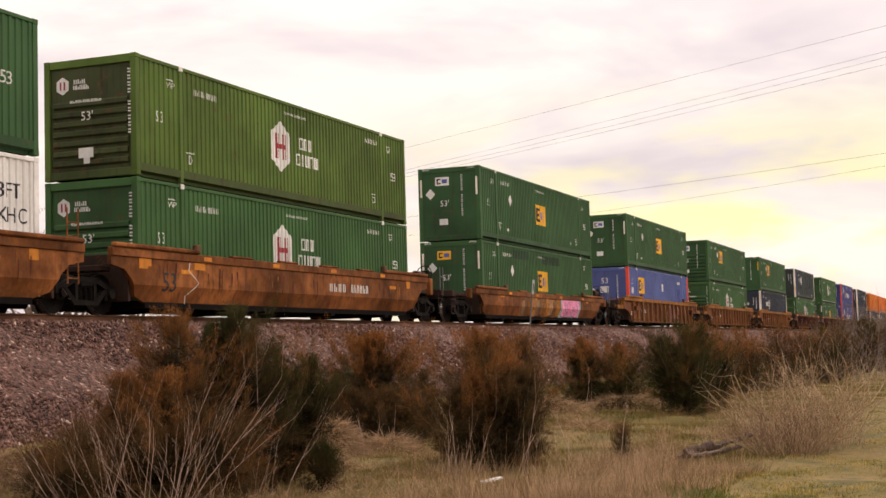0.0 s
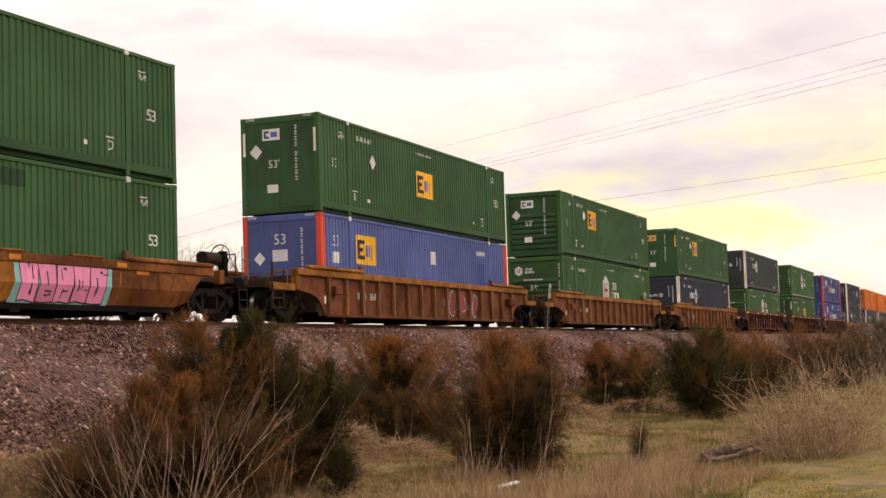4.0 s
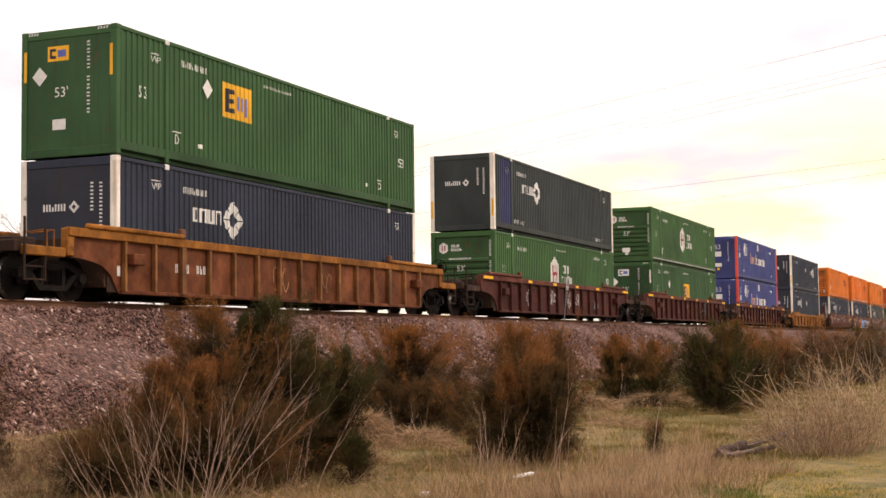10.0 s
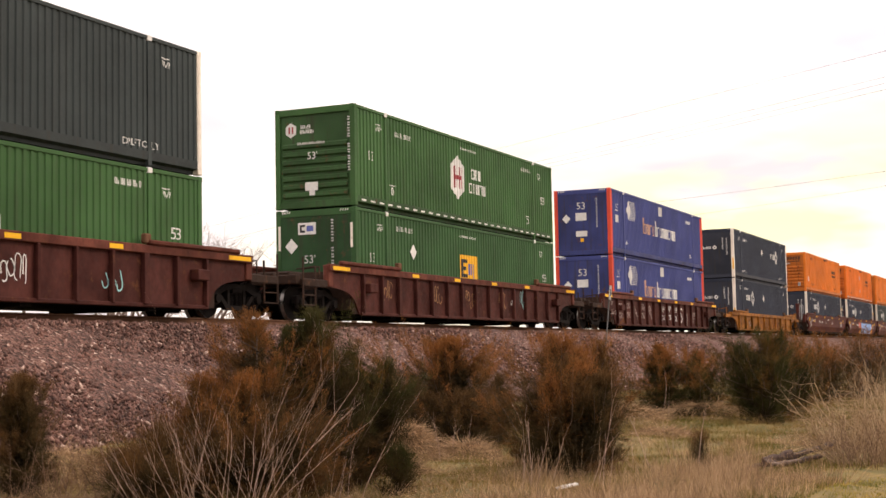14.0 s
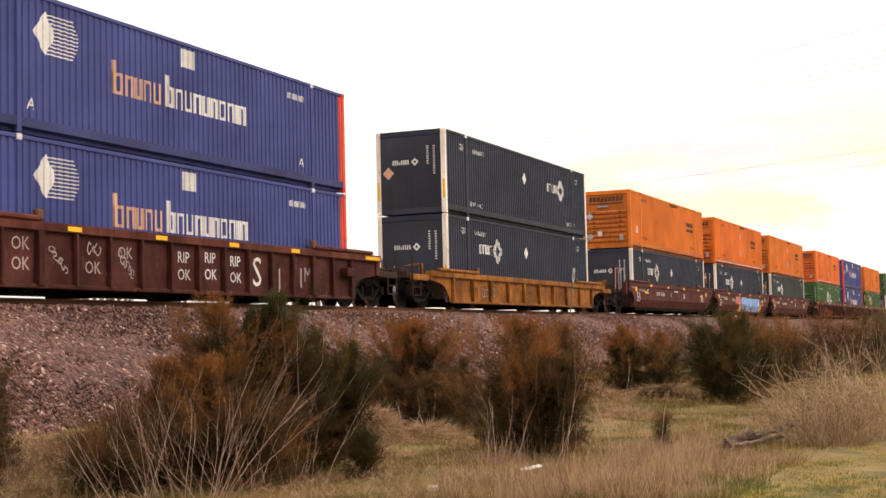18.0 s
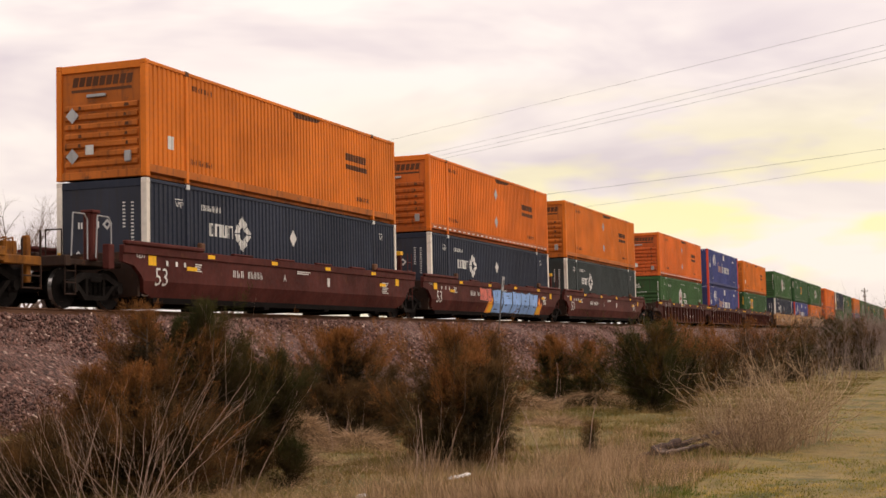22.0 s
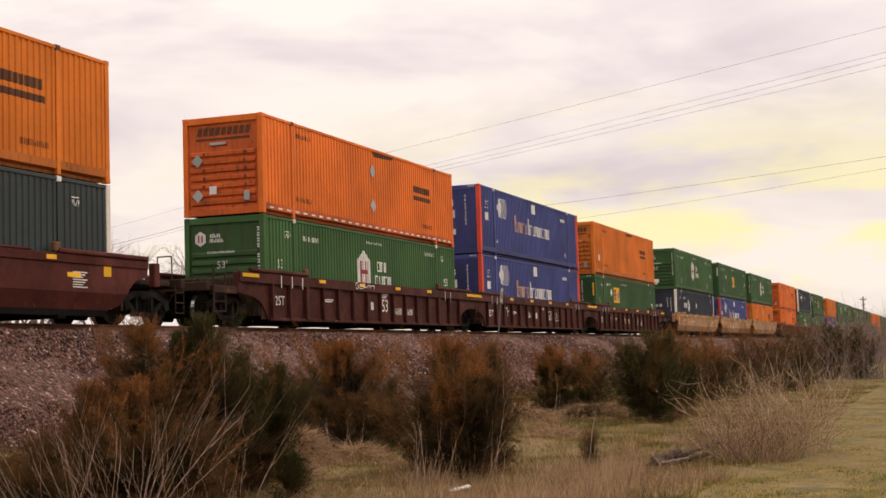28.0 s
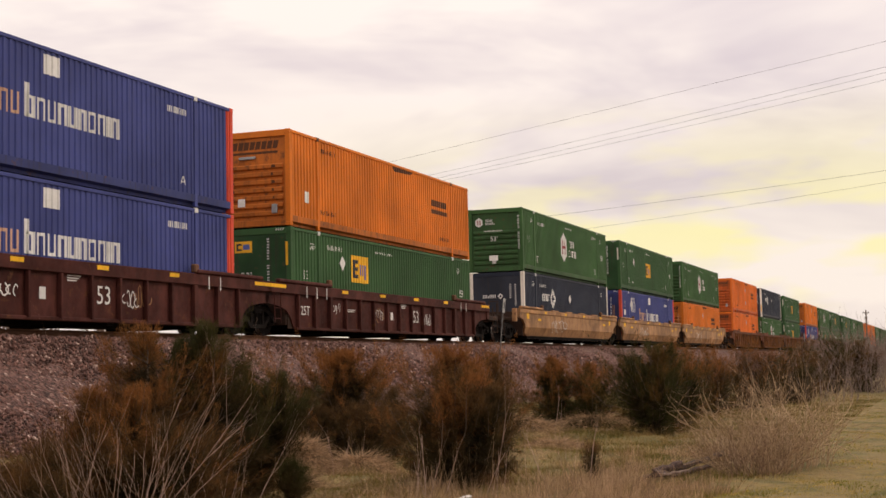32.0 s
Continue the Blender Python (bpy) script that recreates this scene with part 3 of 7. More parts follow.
class Box53:
    """One 53-foot container; x from its leading end, y from the side that faces the verge, z from its floor."""

    def __init__(self, label, body, post=None, rail=None, ribbed_end=False, bright_castings=True, edge=None):
        post, rail, edge = post or body, rail or body, SOILED_SHADED.get(body.name, body)
        t = self.t = thing("shipping_container", label, "container", "containers on the train")
        z0, z1, m = 0.31, TALL - 0.10, 1.98
        for near in (True, False):
            for a, b in ((0.16, m - 0.07), (m + 0.07, LONG - m - 0.07), (LONG - m + 0.07, LONG - 0.16)):
                part("side_panel", corrugated(a, b, z0, z1, near), body, t)
            ya, yb = (0.0, 0.09) if near else (WIDE - 0.09, WIDE)
            for x in (m, LONG - m):
                part("side_post", boxed((x - 0.07, x + 0.07, ya, yb, 0.0, TALL), bevel=0.008), rail, t)
            part("top_rail", boxed((0.15, LONG - 0.15, ya + 0.005, yb, z1, TALL - 0.012), bevel=0.008), rail, t)
            lip = bmesh.new()
            sgn, o = (1, 0.0) if near else (-1, WIDE)
            rings = [[lip.verts.new((x, o + sgn * u, w)) for u, w in ((0.004, z0), (0.010, 0.125), (0.15, 0.085), (0.15, 0.012), (0.20, 0.012), (0.20, z0))] for x in (0.16, LONG - 0.16)]
            lip.faces.new(rings[0])
            lip.faces.new(rings[1][::-1])
            for i in range(6):
                lip.faces.new((rings[0][i], rings[1][i], rings[1][(i + 1) % 6], rings[0][(i + 1) % 6]))
            bmesh.ops.recalc_face_normals(lip, faces=lip.faces)
            # darker copy of the body paint: the rail's shade is in its colour
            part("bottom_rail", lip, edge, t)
            for x, w in ((0.0, 0.16), (LONG - 0.16, 0.16)):
                part("corner_post", boxed((x, x + w, ya - 0.002 if near else ya - 0.07, yb + 0.07 if near else yb + 0.002, 0.11, TALL - 0.11), bevel=0.01), post, t)
                for z in (0.0, TALL - 0.118):
                    part("corner_casting", boxed((x - 0.003, x + 0.175, ya - 0.004 if near else yb - 0.16, ya + 0.16 if near else yb + 0.004, z, z + 0.118), bevel=0.012), post, t)
            for x in (m, LONG - m):
                part("lifting_casting", boxed((x - 0.085, x + 0.085, ya - 0.006, yb + 0.006, TALL - 0.13, TALL + 0.002), bevel=0.012), LETTER if bright_castings else LETTER_BROWN, t, "pale lifting casting" if bright_castings else "dark grimy lifting casting")
        part("roof", boxed((0.1, LONG - 0.1, 0.06, WIDE - 0.06, TALL - 0.05, TALL - 0.006)), body, t)
        part("floor", boxed((0.1, LONG - 0.1, 0.22, WIDE - 0.22, 0.02, 0.2)), GRIME, t)
        part("end_header", boxed((0.005, 0.12, 0.16, WIDE - 0.16, TALL - 0.2, TALL - 0.01), bevel=0.01), body, t)
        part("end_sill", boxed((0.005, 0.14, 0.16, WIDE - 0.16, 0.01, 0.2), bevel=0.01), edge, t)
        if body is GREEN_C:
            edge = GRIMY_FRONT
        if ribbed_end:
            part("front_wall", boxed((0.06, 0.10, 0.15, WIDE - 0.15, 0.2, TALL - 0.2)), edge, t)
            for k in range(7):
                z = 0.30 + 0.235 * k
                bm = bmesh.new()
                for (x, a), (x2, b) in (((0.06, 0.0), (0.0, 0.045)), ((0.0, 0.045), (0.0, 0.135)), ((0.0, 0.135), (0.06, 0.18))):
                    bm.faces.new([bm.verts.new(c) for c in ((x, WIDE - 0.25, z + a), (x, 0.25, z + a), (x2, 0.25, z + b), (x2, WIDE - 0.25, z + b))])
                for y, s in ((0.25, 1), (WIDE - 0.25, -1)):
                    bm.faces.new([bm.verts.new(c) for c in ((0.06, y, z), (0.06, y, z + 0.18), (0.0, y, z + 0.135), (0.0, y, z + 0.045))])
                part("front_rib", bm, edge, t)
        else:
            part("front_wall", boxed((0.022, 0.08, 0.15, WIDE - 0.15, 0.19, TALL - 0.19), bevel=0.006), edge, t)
        for y0, y1 in ((0.16, WIDE / 2 - 0.006), (WIDE / 2 + 0.006, WIDE - 0.16)):
            part("rear_door", boxed((LONG - 0.07, LONG - 0.03, y0, y1, 0.2, TALL - 0.19), bevel=0.006), body, t)
        self.flat = 0.0 if ribbed_end else 0.022

    def side(self, name, bm, material, label=""):
        if name == "placard":
            for v in bm.verts:
                v.co.y = -0.003
            part(name, bm, material, self.t, label)
            return
        part(name, draped(bm), material, self.t, label, "stuff" if name in PRINT else "")

    def end(self, name, bm, material, label="", lift=0.006):
        part(name, to_end(bm, lift - self.flat), material, self.t, label, "stuff" if name in PRINT else "")

    def common_marks(self, colour, fifty=True):
        """Numerals, warning marks and the unread owner codes."""
        if fifty:
            self.side("size_numeral", writing("53", 0.85, 1.38, 0.28), colour)
            self.side("size_numeral", writing("53", LONG - 1.18, 1.38, 0.28), colour)
        for x in (1.38, LONG - 0.9 - 0.6):
            self.side("stack_mark", writing("WP", x, 2.28, 0.16), colour)
            self.side("stack_mark_bar", rect(x - 0.02, x + 0.3, 2.47, 2.495), colour)
        for x in (2.3, LONG - 2.75):
            self.side("brace_mark", writing("D", x, 0.5, 0.24), colour)
            self.side("brace_mark_bar", rect(x - 0.05, x + 0.28, 0.77, 0.80), colour)


def bracket_logo(c, x, z, r=0.33):
    """A pale emblem: four chevrons round a square hole."""
    pts = []
    for k in range(4):
        a = math.pi / 2 * k
        u, w = Vector((math.cos(a), math.sin(a))), Vector((-math.sin(a), math.cos(a)))
        o = Vector((x, z))
        for s in (1, -1):
            pts.append([tuple(o + u * p + w * q * s) for p, q in ((r * 1.2, 0.015), (r * 0.50, 0.015), (r * 0.28, r * 0.28), (r * 0.70, r * 0.62))])
    c.side("emblem", shape(*pts), LETTER)


def word_bars(c, x, z, sizes, high, material, gap=0.06, name="name_bar", solid=False):
    """A word that is not lettered: one plain block a letter."""
    o = []
    for k, w in enumerate(sizes):
        q = 0.5 * w if solid or w <= 0.12 else 0.30 * w
        o += [((x, z), (x + q, z), (x + q, z + high), (x, z + high)), ((x + w - q, z), (x + w, z), (x + w, z + high), (x + w - q, z + high))]
        if w > 0.12 and not solid:
            for lo, hi in ((0.0, 0.15), (0.85, 1.0))[k % 2:k % 2 + 1 + (k % 3 == 0)]:
                o.append(((x + q, z + lo * high), (x + w - q, z + lo * high), (x + w - q, z + hi * high), (x + q, z + hi * high)))
        x += w + gap
    c.side(name, shape(*o), material)


def dash_row(c, count=28, step=0.56):
    """White reflective dashes along the bottom rail, one part each."""
    first = None
    for k in range(count):
        if first is None:
            first = part("reflective_dash", boxed((0.4, 0.66, -0.001, 0.009, 0.165, 0.215)), LETTER, c.t, "white reflective dash")
        else:
            o = new("reflective_dash", first.data)
            o.parent, o.location.x = c.t, step * k


def green_hex(label, body=None, dashes=False):
    """Green box with a white hexagon, two red uprights in it, and a white two-line name."""
    c = Box53(label, body or GREEN_A, ribbed_end=True)
    if dashes:
        dash_row(c)
    x, z = 7.22, 1.56
    c.side("hexagon_emblem", shape(((x - 0.58, z - 0.36), (x, z - 0.72), (x + 0.58, z - 0.36), (x + 0.58, z + 0.36), (x, z + 0.72), (x - 0.58, z + 0.36))), LETTER, "white hexagonal emblem")
    for u in (-0.31, -0.17, 0.10, 0.24):
        b = draped(rect(x + u, x + u + 0.085, z - 0.36, z + 0.36))
        for v in b.verts:
            v.co.y -= 0.004
        part("emblem_bar", b, LETTER_RED, c.t)
    b = draped(rect(x - 0.30, x + 0.30, z - 0.07, z + 0.07))
    for v in b.verts:
        v.co.y -= 0.006
    part("emblem_bar", b, LETTER_RED, c.t)
    word_bars(c, 8.38, 1.62, (0.22, 0.20, 0.20), 0.34, LETTER)
    word_bars(c, 8.16, 1.14, (0.28, 0.14, 0.26, 0.22, 0.24), 0.34, LETTER)
    c.side("caution_line", bars(7.45, 2.52, 16, 1.4, 0.075, 0.45), LETTER)
    c.side("owner_code", bars(2.6, 2.28, 10, 1.2, 0.15, 0.42), LETTER)
    c.side("owner_code", bars(LONG - 3.2, 2.42, 9, 0.95, 0.14), LETTER)
    c.common_marks(LETTER)
    e = (0.50, 2.28)
    c.end("hexagon_emblem", shape(*[[(e[0] + 0.20 * math.sin(math.pi / 3 * k), e[1] + 0.22 * math.cos(math.pi / 3 * k)) for k in range(6)][::-1]]), LETTER, "white hexagonal emblem", -0.054)
    c.end("emblem_bar", rect(0.42, 0.47, 2.18, 2.38), LETTER_RED, "", -0.05)
    c.end("emblem_bar", rect(0.53, 0.58, 2.18, 2.38), LETTER_RED, "", -0.05)
    for x, z, k, w in ((0.82, 2.30, 3, 0.34), (0.80, 2.16, 5, 0.46)):
        c.end("name_bar", bars(x, z, k, w, 0.11, 0.2), LETTER, "", -0.054)
    c.end("caution_line", bars(0.75, 1.83, 12, 0.9, 0.07, 0.25), LETTER)
    c.end("size_numeral", writing("53'", 1.05, 1.40, 0.22), LETTER)
    c.end("data_plate", rect(0.98, 1.40, 0.50, 0.74), LETTER, "white data plate")
    c.end("data_plate", rect(1.12, 1.30, 0.36, 0.50), LETTER)
    c.end("owner_code", upright_code(2.37, (1.0, 1.16, 1.32, 1.5, 1.66, 1.95, 2.11, 2.27, 2.43), 0.08, 0.10), LETTER)
    return c.t


def green_yellow(label, at=7.97, ribbed=False, body=None, patched=False):
    """Dark green box with a yellow square that holds a black and a blue figure."""
    c = Box53(label, body or GREEN_B, ribbed_end=ribbed)
    if patched:
        for x0, x1, z0, z1 in ((3.9, 6.0, 2.36, 2.72), (8.0, 10.6, 2.30, 2.66)):
            c.side("repair_patch", rect(x0, x1, z0, z1), GREEN_DARK, "darker green repainted patch")
    square_mark(c, at, 1.90 if at < 6 else 1.52, 1.44, 0.88)
    c.side("placard", diamond(3.7, 2.02 if at < 6 else 1.82, 0.24), LETTER, "white diamond placard")
    c.side("caution_line", bars(at + 1.35 if at < 6 else 7.25, 2.52, 16, 1.45, 0.075, 0.45), LETTER)
    c.side("owner_code", bars(2.6, 2.38, 10, 1.15, 0.15, 0.42), LETTER)
    c.side("small_tag", rect(3.35, 3.55, 0.52, 0.62), LETTER)
    c.side("small_tag", rect(LONG - 3.6, LONG - 3.45, 0.52, 0.62), LETTER)
    c.common_marks(LETTER)
    lift = -0.054 if ribbed else 0.006
    c.end("yellow_panel", rect(0.72, 1.30, 2.18, 2.52), YELLOW if patched or at < 6 and not ribbed else LETTER, "", lift)
    c.end("figure_bar", shape(((0.78, 2.24), (0.84, 2.24), (0.84, 2.46), (0.78, 2.46)), ((0.84, 2.40), (0.95, 2.40), (0.95, 2.46), (0.84, 2.46)), ((0.84, 2.24), (0.95, 2.24), (0.95, 2.30), (0.84, 2.30))), LETTER_BLACK, "", lift + 0.004)
    c.end("figure_bar", rect(1.0, 1.22, 2.27, 2.43), BLUE_MARK, "", lift + 0.004)
    c.end("placard", diamond(0.50, 1.86, 0.22), LETTER, "white diamond placard")
    c.end("size_numeral", writing("53'", 0.90, 1.36, 0.24), LETTER)
    c.end("data_plate", rect(0.86, 1.22, 0.62, 0.86), LETTER, "white data plate")
    c.end("owner_code", upright_code(1.79, (0.95, 1.13, 1.31, 1.49, 1.67, 1.95, 2.12, 2.29, 2.46), 0.08, 0.11), LETTER)
    if not ribbed:
        height_stripes(c)
        for x in (0.08, 2.42):
            c.end("reflective_strip", rect(x, x + 0.08, 1.75, 2.45), CREAM if at > 6 else YELLOW, "pale reflective strip", 0.030)
    return c.t


def height_stripes(c):
    """Slanted pale dashes at both ends of the header, which mark a tall box."""
    for x0 in (0.20, WIDE - 0.50):
        o = [((x0 + 0.075 * k, TALL - 0.10), (x0 + 0.075 * k + 0.035, TALL - 0.10), (x0 + 0.075 * k + 0.06, TALL - 0.035), (x0 + 0.075 * k + 0.025, TALL - 0.035)) for k in range(4)]
        c.end("height_stripe", shape(*o), LETTER, "", 0.030)


def square_mark(c, x, z, wide, high):
    c.side("yellow_panel", rect(x - wide / 2, x + wide / 2, z - high / 2, z + high / 2), YELLOW, "yellow-orange square panel")
    for m, o in ((LETTER_BLACK, (((-0.58, -0.30), (-0.42, -0.30), (-0.42, 0.30), (-0.58, 0.30)), ((-0.42, 0.18), (-0.12, 0.18), (-0.12, 0.30), (-0.42, 0.30)), ((-0.42, -0.06), (-0.18, -0.06), (-0.18, 0.06), (-0.42, 0.06)), ((-0.42, -0.30), (-0.12, -0.30), (-0.12, -0.18), (-0.42, -0.18)))),
                 (BLUE_MARK, (((-0.05, -0.20), (0.10, -0.20), (0.10, 0.16), (-0.05, 0.16)), ((0.15, -0.20), (0.28, -0.20), (0.28, 0.16), (0.15, 0.16)), ((0.34, -0.32), (0.46, -0.32), (0.46, 0.16), (0.34, 0.16))))):
        b = draped(shape(*[[(x + u, z + w) for u, w in q] for q in o]))
        for v in b.verts:
            v.co.y -= 0.004
        part("figure_bar", b, m, c.t)


def dark_box(label, body, mark=3.9, placards=(8.0,), flags=False, panel=None):
    """Slate box with cream posts and a pale four-chevron emblem."""
    c = Box53(label, body, post=CREAM)
    if panel:
        c.side("newer_panel", rect(0.75, 1.9, 0.2, TALL - 0.1), panel, "dull blue replacement panel")
    word_bars(c, mark - 0.78, 1.66, (0.20, 0.32, 0.29, 0.29), 0.34, LETTER)
    bracket_logo(c, mark + 1.02, 1.82, 0.40)
    for x in placards:
        c.side("placard", diamond(x, 1.90, 0.25), LETTER, "white diamond placard")
    c.side("owner_code", bars(2.72, 2.30, 10, 1.0, 0.15, 0.42), LETTER)
    for x in (1.42, LONG - 1.5):
        c.side("stack_mark", writing("WP", x, 2.28, 0.16), LETTER)
        c.side("stack_mark_bar", rect(x - 0.02, x + 0.3, 2.47, 2.495), LETTER)
    if flags:
        for x in (2.3, LONG - 2.9):
            c.side("lifting_note", writing("DPLFT ONLY", x, 0.38, 0.16), LETTER)
    c.end("name_bar", bars(0.62, 1.72, 4, 0.64, 0.16, 0.2), LETTER)
    c.end("emblem", shape(((1.32, 1.80), (1.46, 1.66), (1.60, 1.80), (1.46, 1.94))), LETTER)
    c.end("emblem_hole", shape(((1.40, 1.80), (1.46, 1.74), (1.52, 1.80), (1.46, 1.86))), body, "", 0.010)
    if flags and not panel:
        c.end("placard", diamond(0.45, 1.45, 0.22), TAN_MARK, "tan diamond placard")
    elif placards:
        c.end("placard", diamond(0.62, 0.98, 0.20), LETTER, "white diamond placard")
    for x, zs in ((1.90, (1.7, 1.87, 2.04, 2.21)), (2.14, (1.35, 1.52, 1.69, 1.86, 2.03, 2.2))):
        c.end("owner_code", upright_code(x, zs, 0.08, 0.12), LETTER)
    for y in (0.02, WIDE - 0.11):
        part("reflective_strip", boxed((-0.008, 0.0, y, y + 0.08, 0.5, 1.15)), REFLECT, c.t, "yellow strip on the post")
    return c.t


def blue_box(label, body=None, panel=False):
    """Royal blue box with red posts at its ends."""
    c = Box53(label, body or BLUE, post=RED)
    if panel:
        square_mark(c, 3.1, 1.94, 1.44, 0.90)
        c.side("newer_paint", rect(5.2, 11.6, 0.22, 0.95), BLUE, "fresher blue repaint patch")
        c.side("newer_paint", rect(12.9, 13.6, 0.22, 2.0), BLUE)
        c.side("sheet", rect(8.3, 8.75, 1.75, 2.2), LETTER, "white sign")
    else:
        c.side("emblem", shape(((2.44, 2.12), (2.80, 1.66), (3.12, 2.12), (2.80, 2.58))), LETTER, "white diamond-shaped emblem")
        c.side("emblem_line", shape(*[((2.84 + 0.29 * (1 - abs(k - 5) / 5), 1.70 + 0.08 * k), (3.86 - 0.006 * (k - 5) ** 2, 1.70 + 0.08 * k), (3.86 - 0.006 * (k - 5) ** 2, 1.728 + 0.08 * k), (2.84 + 0.29 * (1 - abs(k - 5) / 5), 1.728 + 0.08 * k)) for k in range(11)]), LETTER)
        word_bars(c, 5.05, 1.24, (0.40, 0.30, 0.30, 0.30, 0.30), 0.48, TAN_MARK)
        word_bars(c, 7.05, 1.24, (0.38, 0.32, 0.32, 0.32, 0.34, 0.30, 0.32, 0.30, 0.12, 0.34), 0.48, LETTER)
        c.side("tall_letter_bar", rect(5.05, 5.22, 1.24, 1.98), TAN_MARK)
        c.side("tall_letter_bar", rect(7.05, 7.22, 1.24, 1.98), LETTER)
        c.side("sheet", rect(7.72, 8.3, 2.28, 2.72), LETTER, "white sign")
    c.side("owner_code", bars(LONG - 3.3, 2.30, 7, 0.95, 0.16), LETTER)
    c.side("size_numeral", writing("53", 0.80, 1.95, 0.34), LETTER)
    c.side("small_tag", rect(0.82, 1.25, 1.45, 1.78), LETTER, "white sign")
    c.side("brace_mark", writing("A", LONG - 2.7, 0.5, 0.24), LETTER)
    c.side("brace_mark", writing("A", 2.25, 0.5, 0.24), LETTER)
    for x in (0.162, LONG - 0.30):
        c.side("post_paint", rect(x, x + 0.138, 0.2, TALL - 0.1), RED, "red paint beside the post")
    height_stripes(c)
    c.end("size_numeral", writing("53", 1.02, 2.02, 0.32), LETTER)
    c.end("data_plate", rect(0.98, 1.48, 1.52, 1.86), LETTER, "white data plate")
    c.end("data_plate", rect(0.98, 1.50, 0.82, 1.06), LETTER, "white data plate")
    c.end("small_tag", rect(1.18, 1.34, 0.58, 0.74), REFLECT)
    c.end("placard", diamond(0.55, 1.62, 0.20), LETTER, "white diamond placard")
    c.end("owner_code", upright_code(1.92, (1.2, 1.36, 1.52, 1.7, 1.86, 2.02, 2.2, 2.36), 0.07, 0.10), LETTER)
    return c.t


def orange_box(label, body=None, placards=True, dashes=False):
    """Orange box with a ribbed front and a dark brown name bar underlined."""
    body = body or ORANGE
    c = Box53(label, body, ribbed_end=True, bright_castings=False)
    if dashes:
        dash_row(c)
    word_bars(c, 12.02, 1.78, (0.17, 0.17, 0.17, 0.17, 0.17, 0.06, 0.17, 0.17, 0.17), 0.24, LETTER_BROWN, 0.022, solid=True)
    c.side("name_underline", rect(12.02, 13.75, 1.50, 1.66), LETTER_BROWN)
    if placards:
        c.side("placard", diamond(8.1, 2.10, 0.25), GALVANISED, "grey diamond placard holder")
        c.side("placard", diamond(8.1, 0.92, 0.25), GALVANISED, "grey diamond placard holder")
    else:
        c.side("label_sheet", rect(1.05, 1.32, 0.78, 1.12), LETTER, "white label sheet")
    c.side("owner_code", bars(2.15, 0.52, 9, 1.2, 0.14), LETTER_BROWN)
    c.side("owner_code", bars(LONG - 3.3, 0.52, 9, 1.0, 0.14), LETTER_BROWN)
    c.side("owner_code", bars(2.3, 2.45, 6, 1.1, 0.14), LETTER_BROWN)
    c.end("name_bar", shape(*[((0.44 + 0.195 * k + 0.0, 2.34), (0.60 + 0.195 * k, 2.34), (0.65 + 0.195 * k, 2.58), (0.49 + 0.195 * k, 2.58)) for k in range(9)]), LETTER_BROWN, "", -0.054)
    c.end("name_underline", rect(0.42, 2.17, 2.20, 2.27), LETTER_BROWN, "", -0.054)
    part("air_vent", boxed((-0.01, 0.06, 1.15, 1.70, 2.05, 2.13), bevel=0.01), GALVANISED, c.t)
    rng = random.Random(5)
    smears = []
    for x, w in ((0.62, 0.10), (1.98, 0.14)):
        for k in range(2, 7):
            z, a, b = 0.30 + 0.235 * k, x + rng.uniform(-0.03, 0.03), w * rng.uniform(0.5, 1.2)
            smears.append(((a, z + 0.045), (a + b, z + 0.05), (a + b * 0.8, z + 0.13), (a + 0.02, z + 0.135)))
    part("soot_smear", to_end(shape(*smears), 0.003), LETTER_BROWN, c.t, "dark smears on the ribs", "stuff")
    c.side("scuff", shape(((8.3, 2.62), (9.9, 2.68), (10.1, 2.79), (8.2, 2.79))), LETTER_BROWN, "dark scuff below the top rail")
    c.end("label_sheet", rect(0.86, 1.10, 0.62, 0.86), LETTER, "white label sheet", 0.012)
    part("document_holder", boxed((-0.05, 0.03, 0.42, 0.60, 0.38, 0.66), bevel=0.015), GALVANISED, c.t, "grey metal document box")
    for z in (0.60, 1.62):
        c.end("placard", diamond(0.48, z, 0.20), GALVANISED, "grey diamond placard holder", 0.012)
    return c.t


def white_box(label):
    c = Box53(label, WHITE)
    c.side("size_numeral", writing("53FT", LONG - 1.50, 1.98, 0.33), LETTER_BLACK)
    c.side("code_mark", writing("XHC", LONG - 1.33, 1.48, 0.33), LETTER_BLACK)
    return c.t


# ---- well cars ----
WHEEL_R = 0.457


def wheelset(parent, x):
    """Two wheels on an axle; it turns about its own axle."""
    ax = new("wheelset")
    ax.parent = parent
    ax.matrix_parent_inverse = pose(x, 0, WHEEL_R)
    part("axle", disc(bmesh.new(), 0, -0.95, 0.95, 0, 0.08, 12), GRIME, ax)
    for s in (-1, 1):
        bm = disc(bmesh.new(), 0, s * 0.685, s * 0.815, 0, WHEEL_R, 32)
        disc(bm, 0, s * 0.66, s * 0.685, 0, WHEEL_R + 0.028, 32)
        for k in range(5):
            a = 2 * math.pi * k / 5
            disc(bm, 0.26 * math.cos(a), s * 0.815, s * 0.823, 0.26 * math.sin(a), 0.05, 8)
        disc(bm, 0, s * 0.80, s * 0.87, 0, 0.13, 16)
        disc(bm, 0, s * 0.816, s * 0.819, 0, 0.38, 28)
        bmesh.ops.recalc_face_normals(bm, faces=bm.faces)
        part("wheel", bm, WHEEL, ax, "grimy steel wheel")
        part("tread", disc(bmesh.new(), 0, s * 0.70, s * 0.805, 0, WHEEL_R + 0.003, 32), TREAD, ax, "polished wheel tread")
    ax["turns"] = 1
    return ax


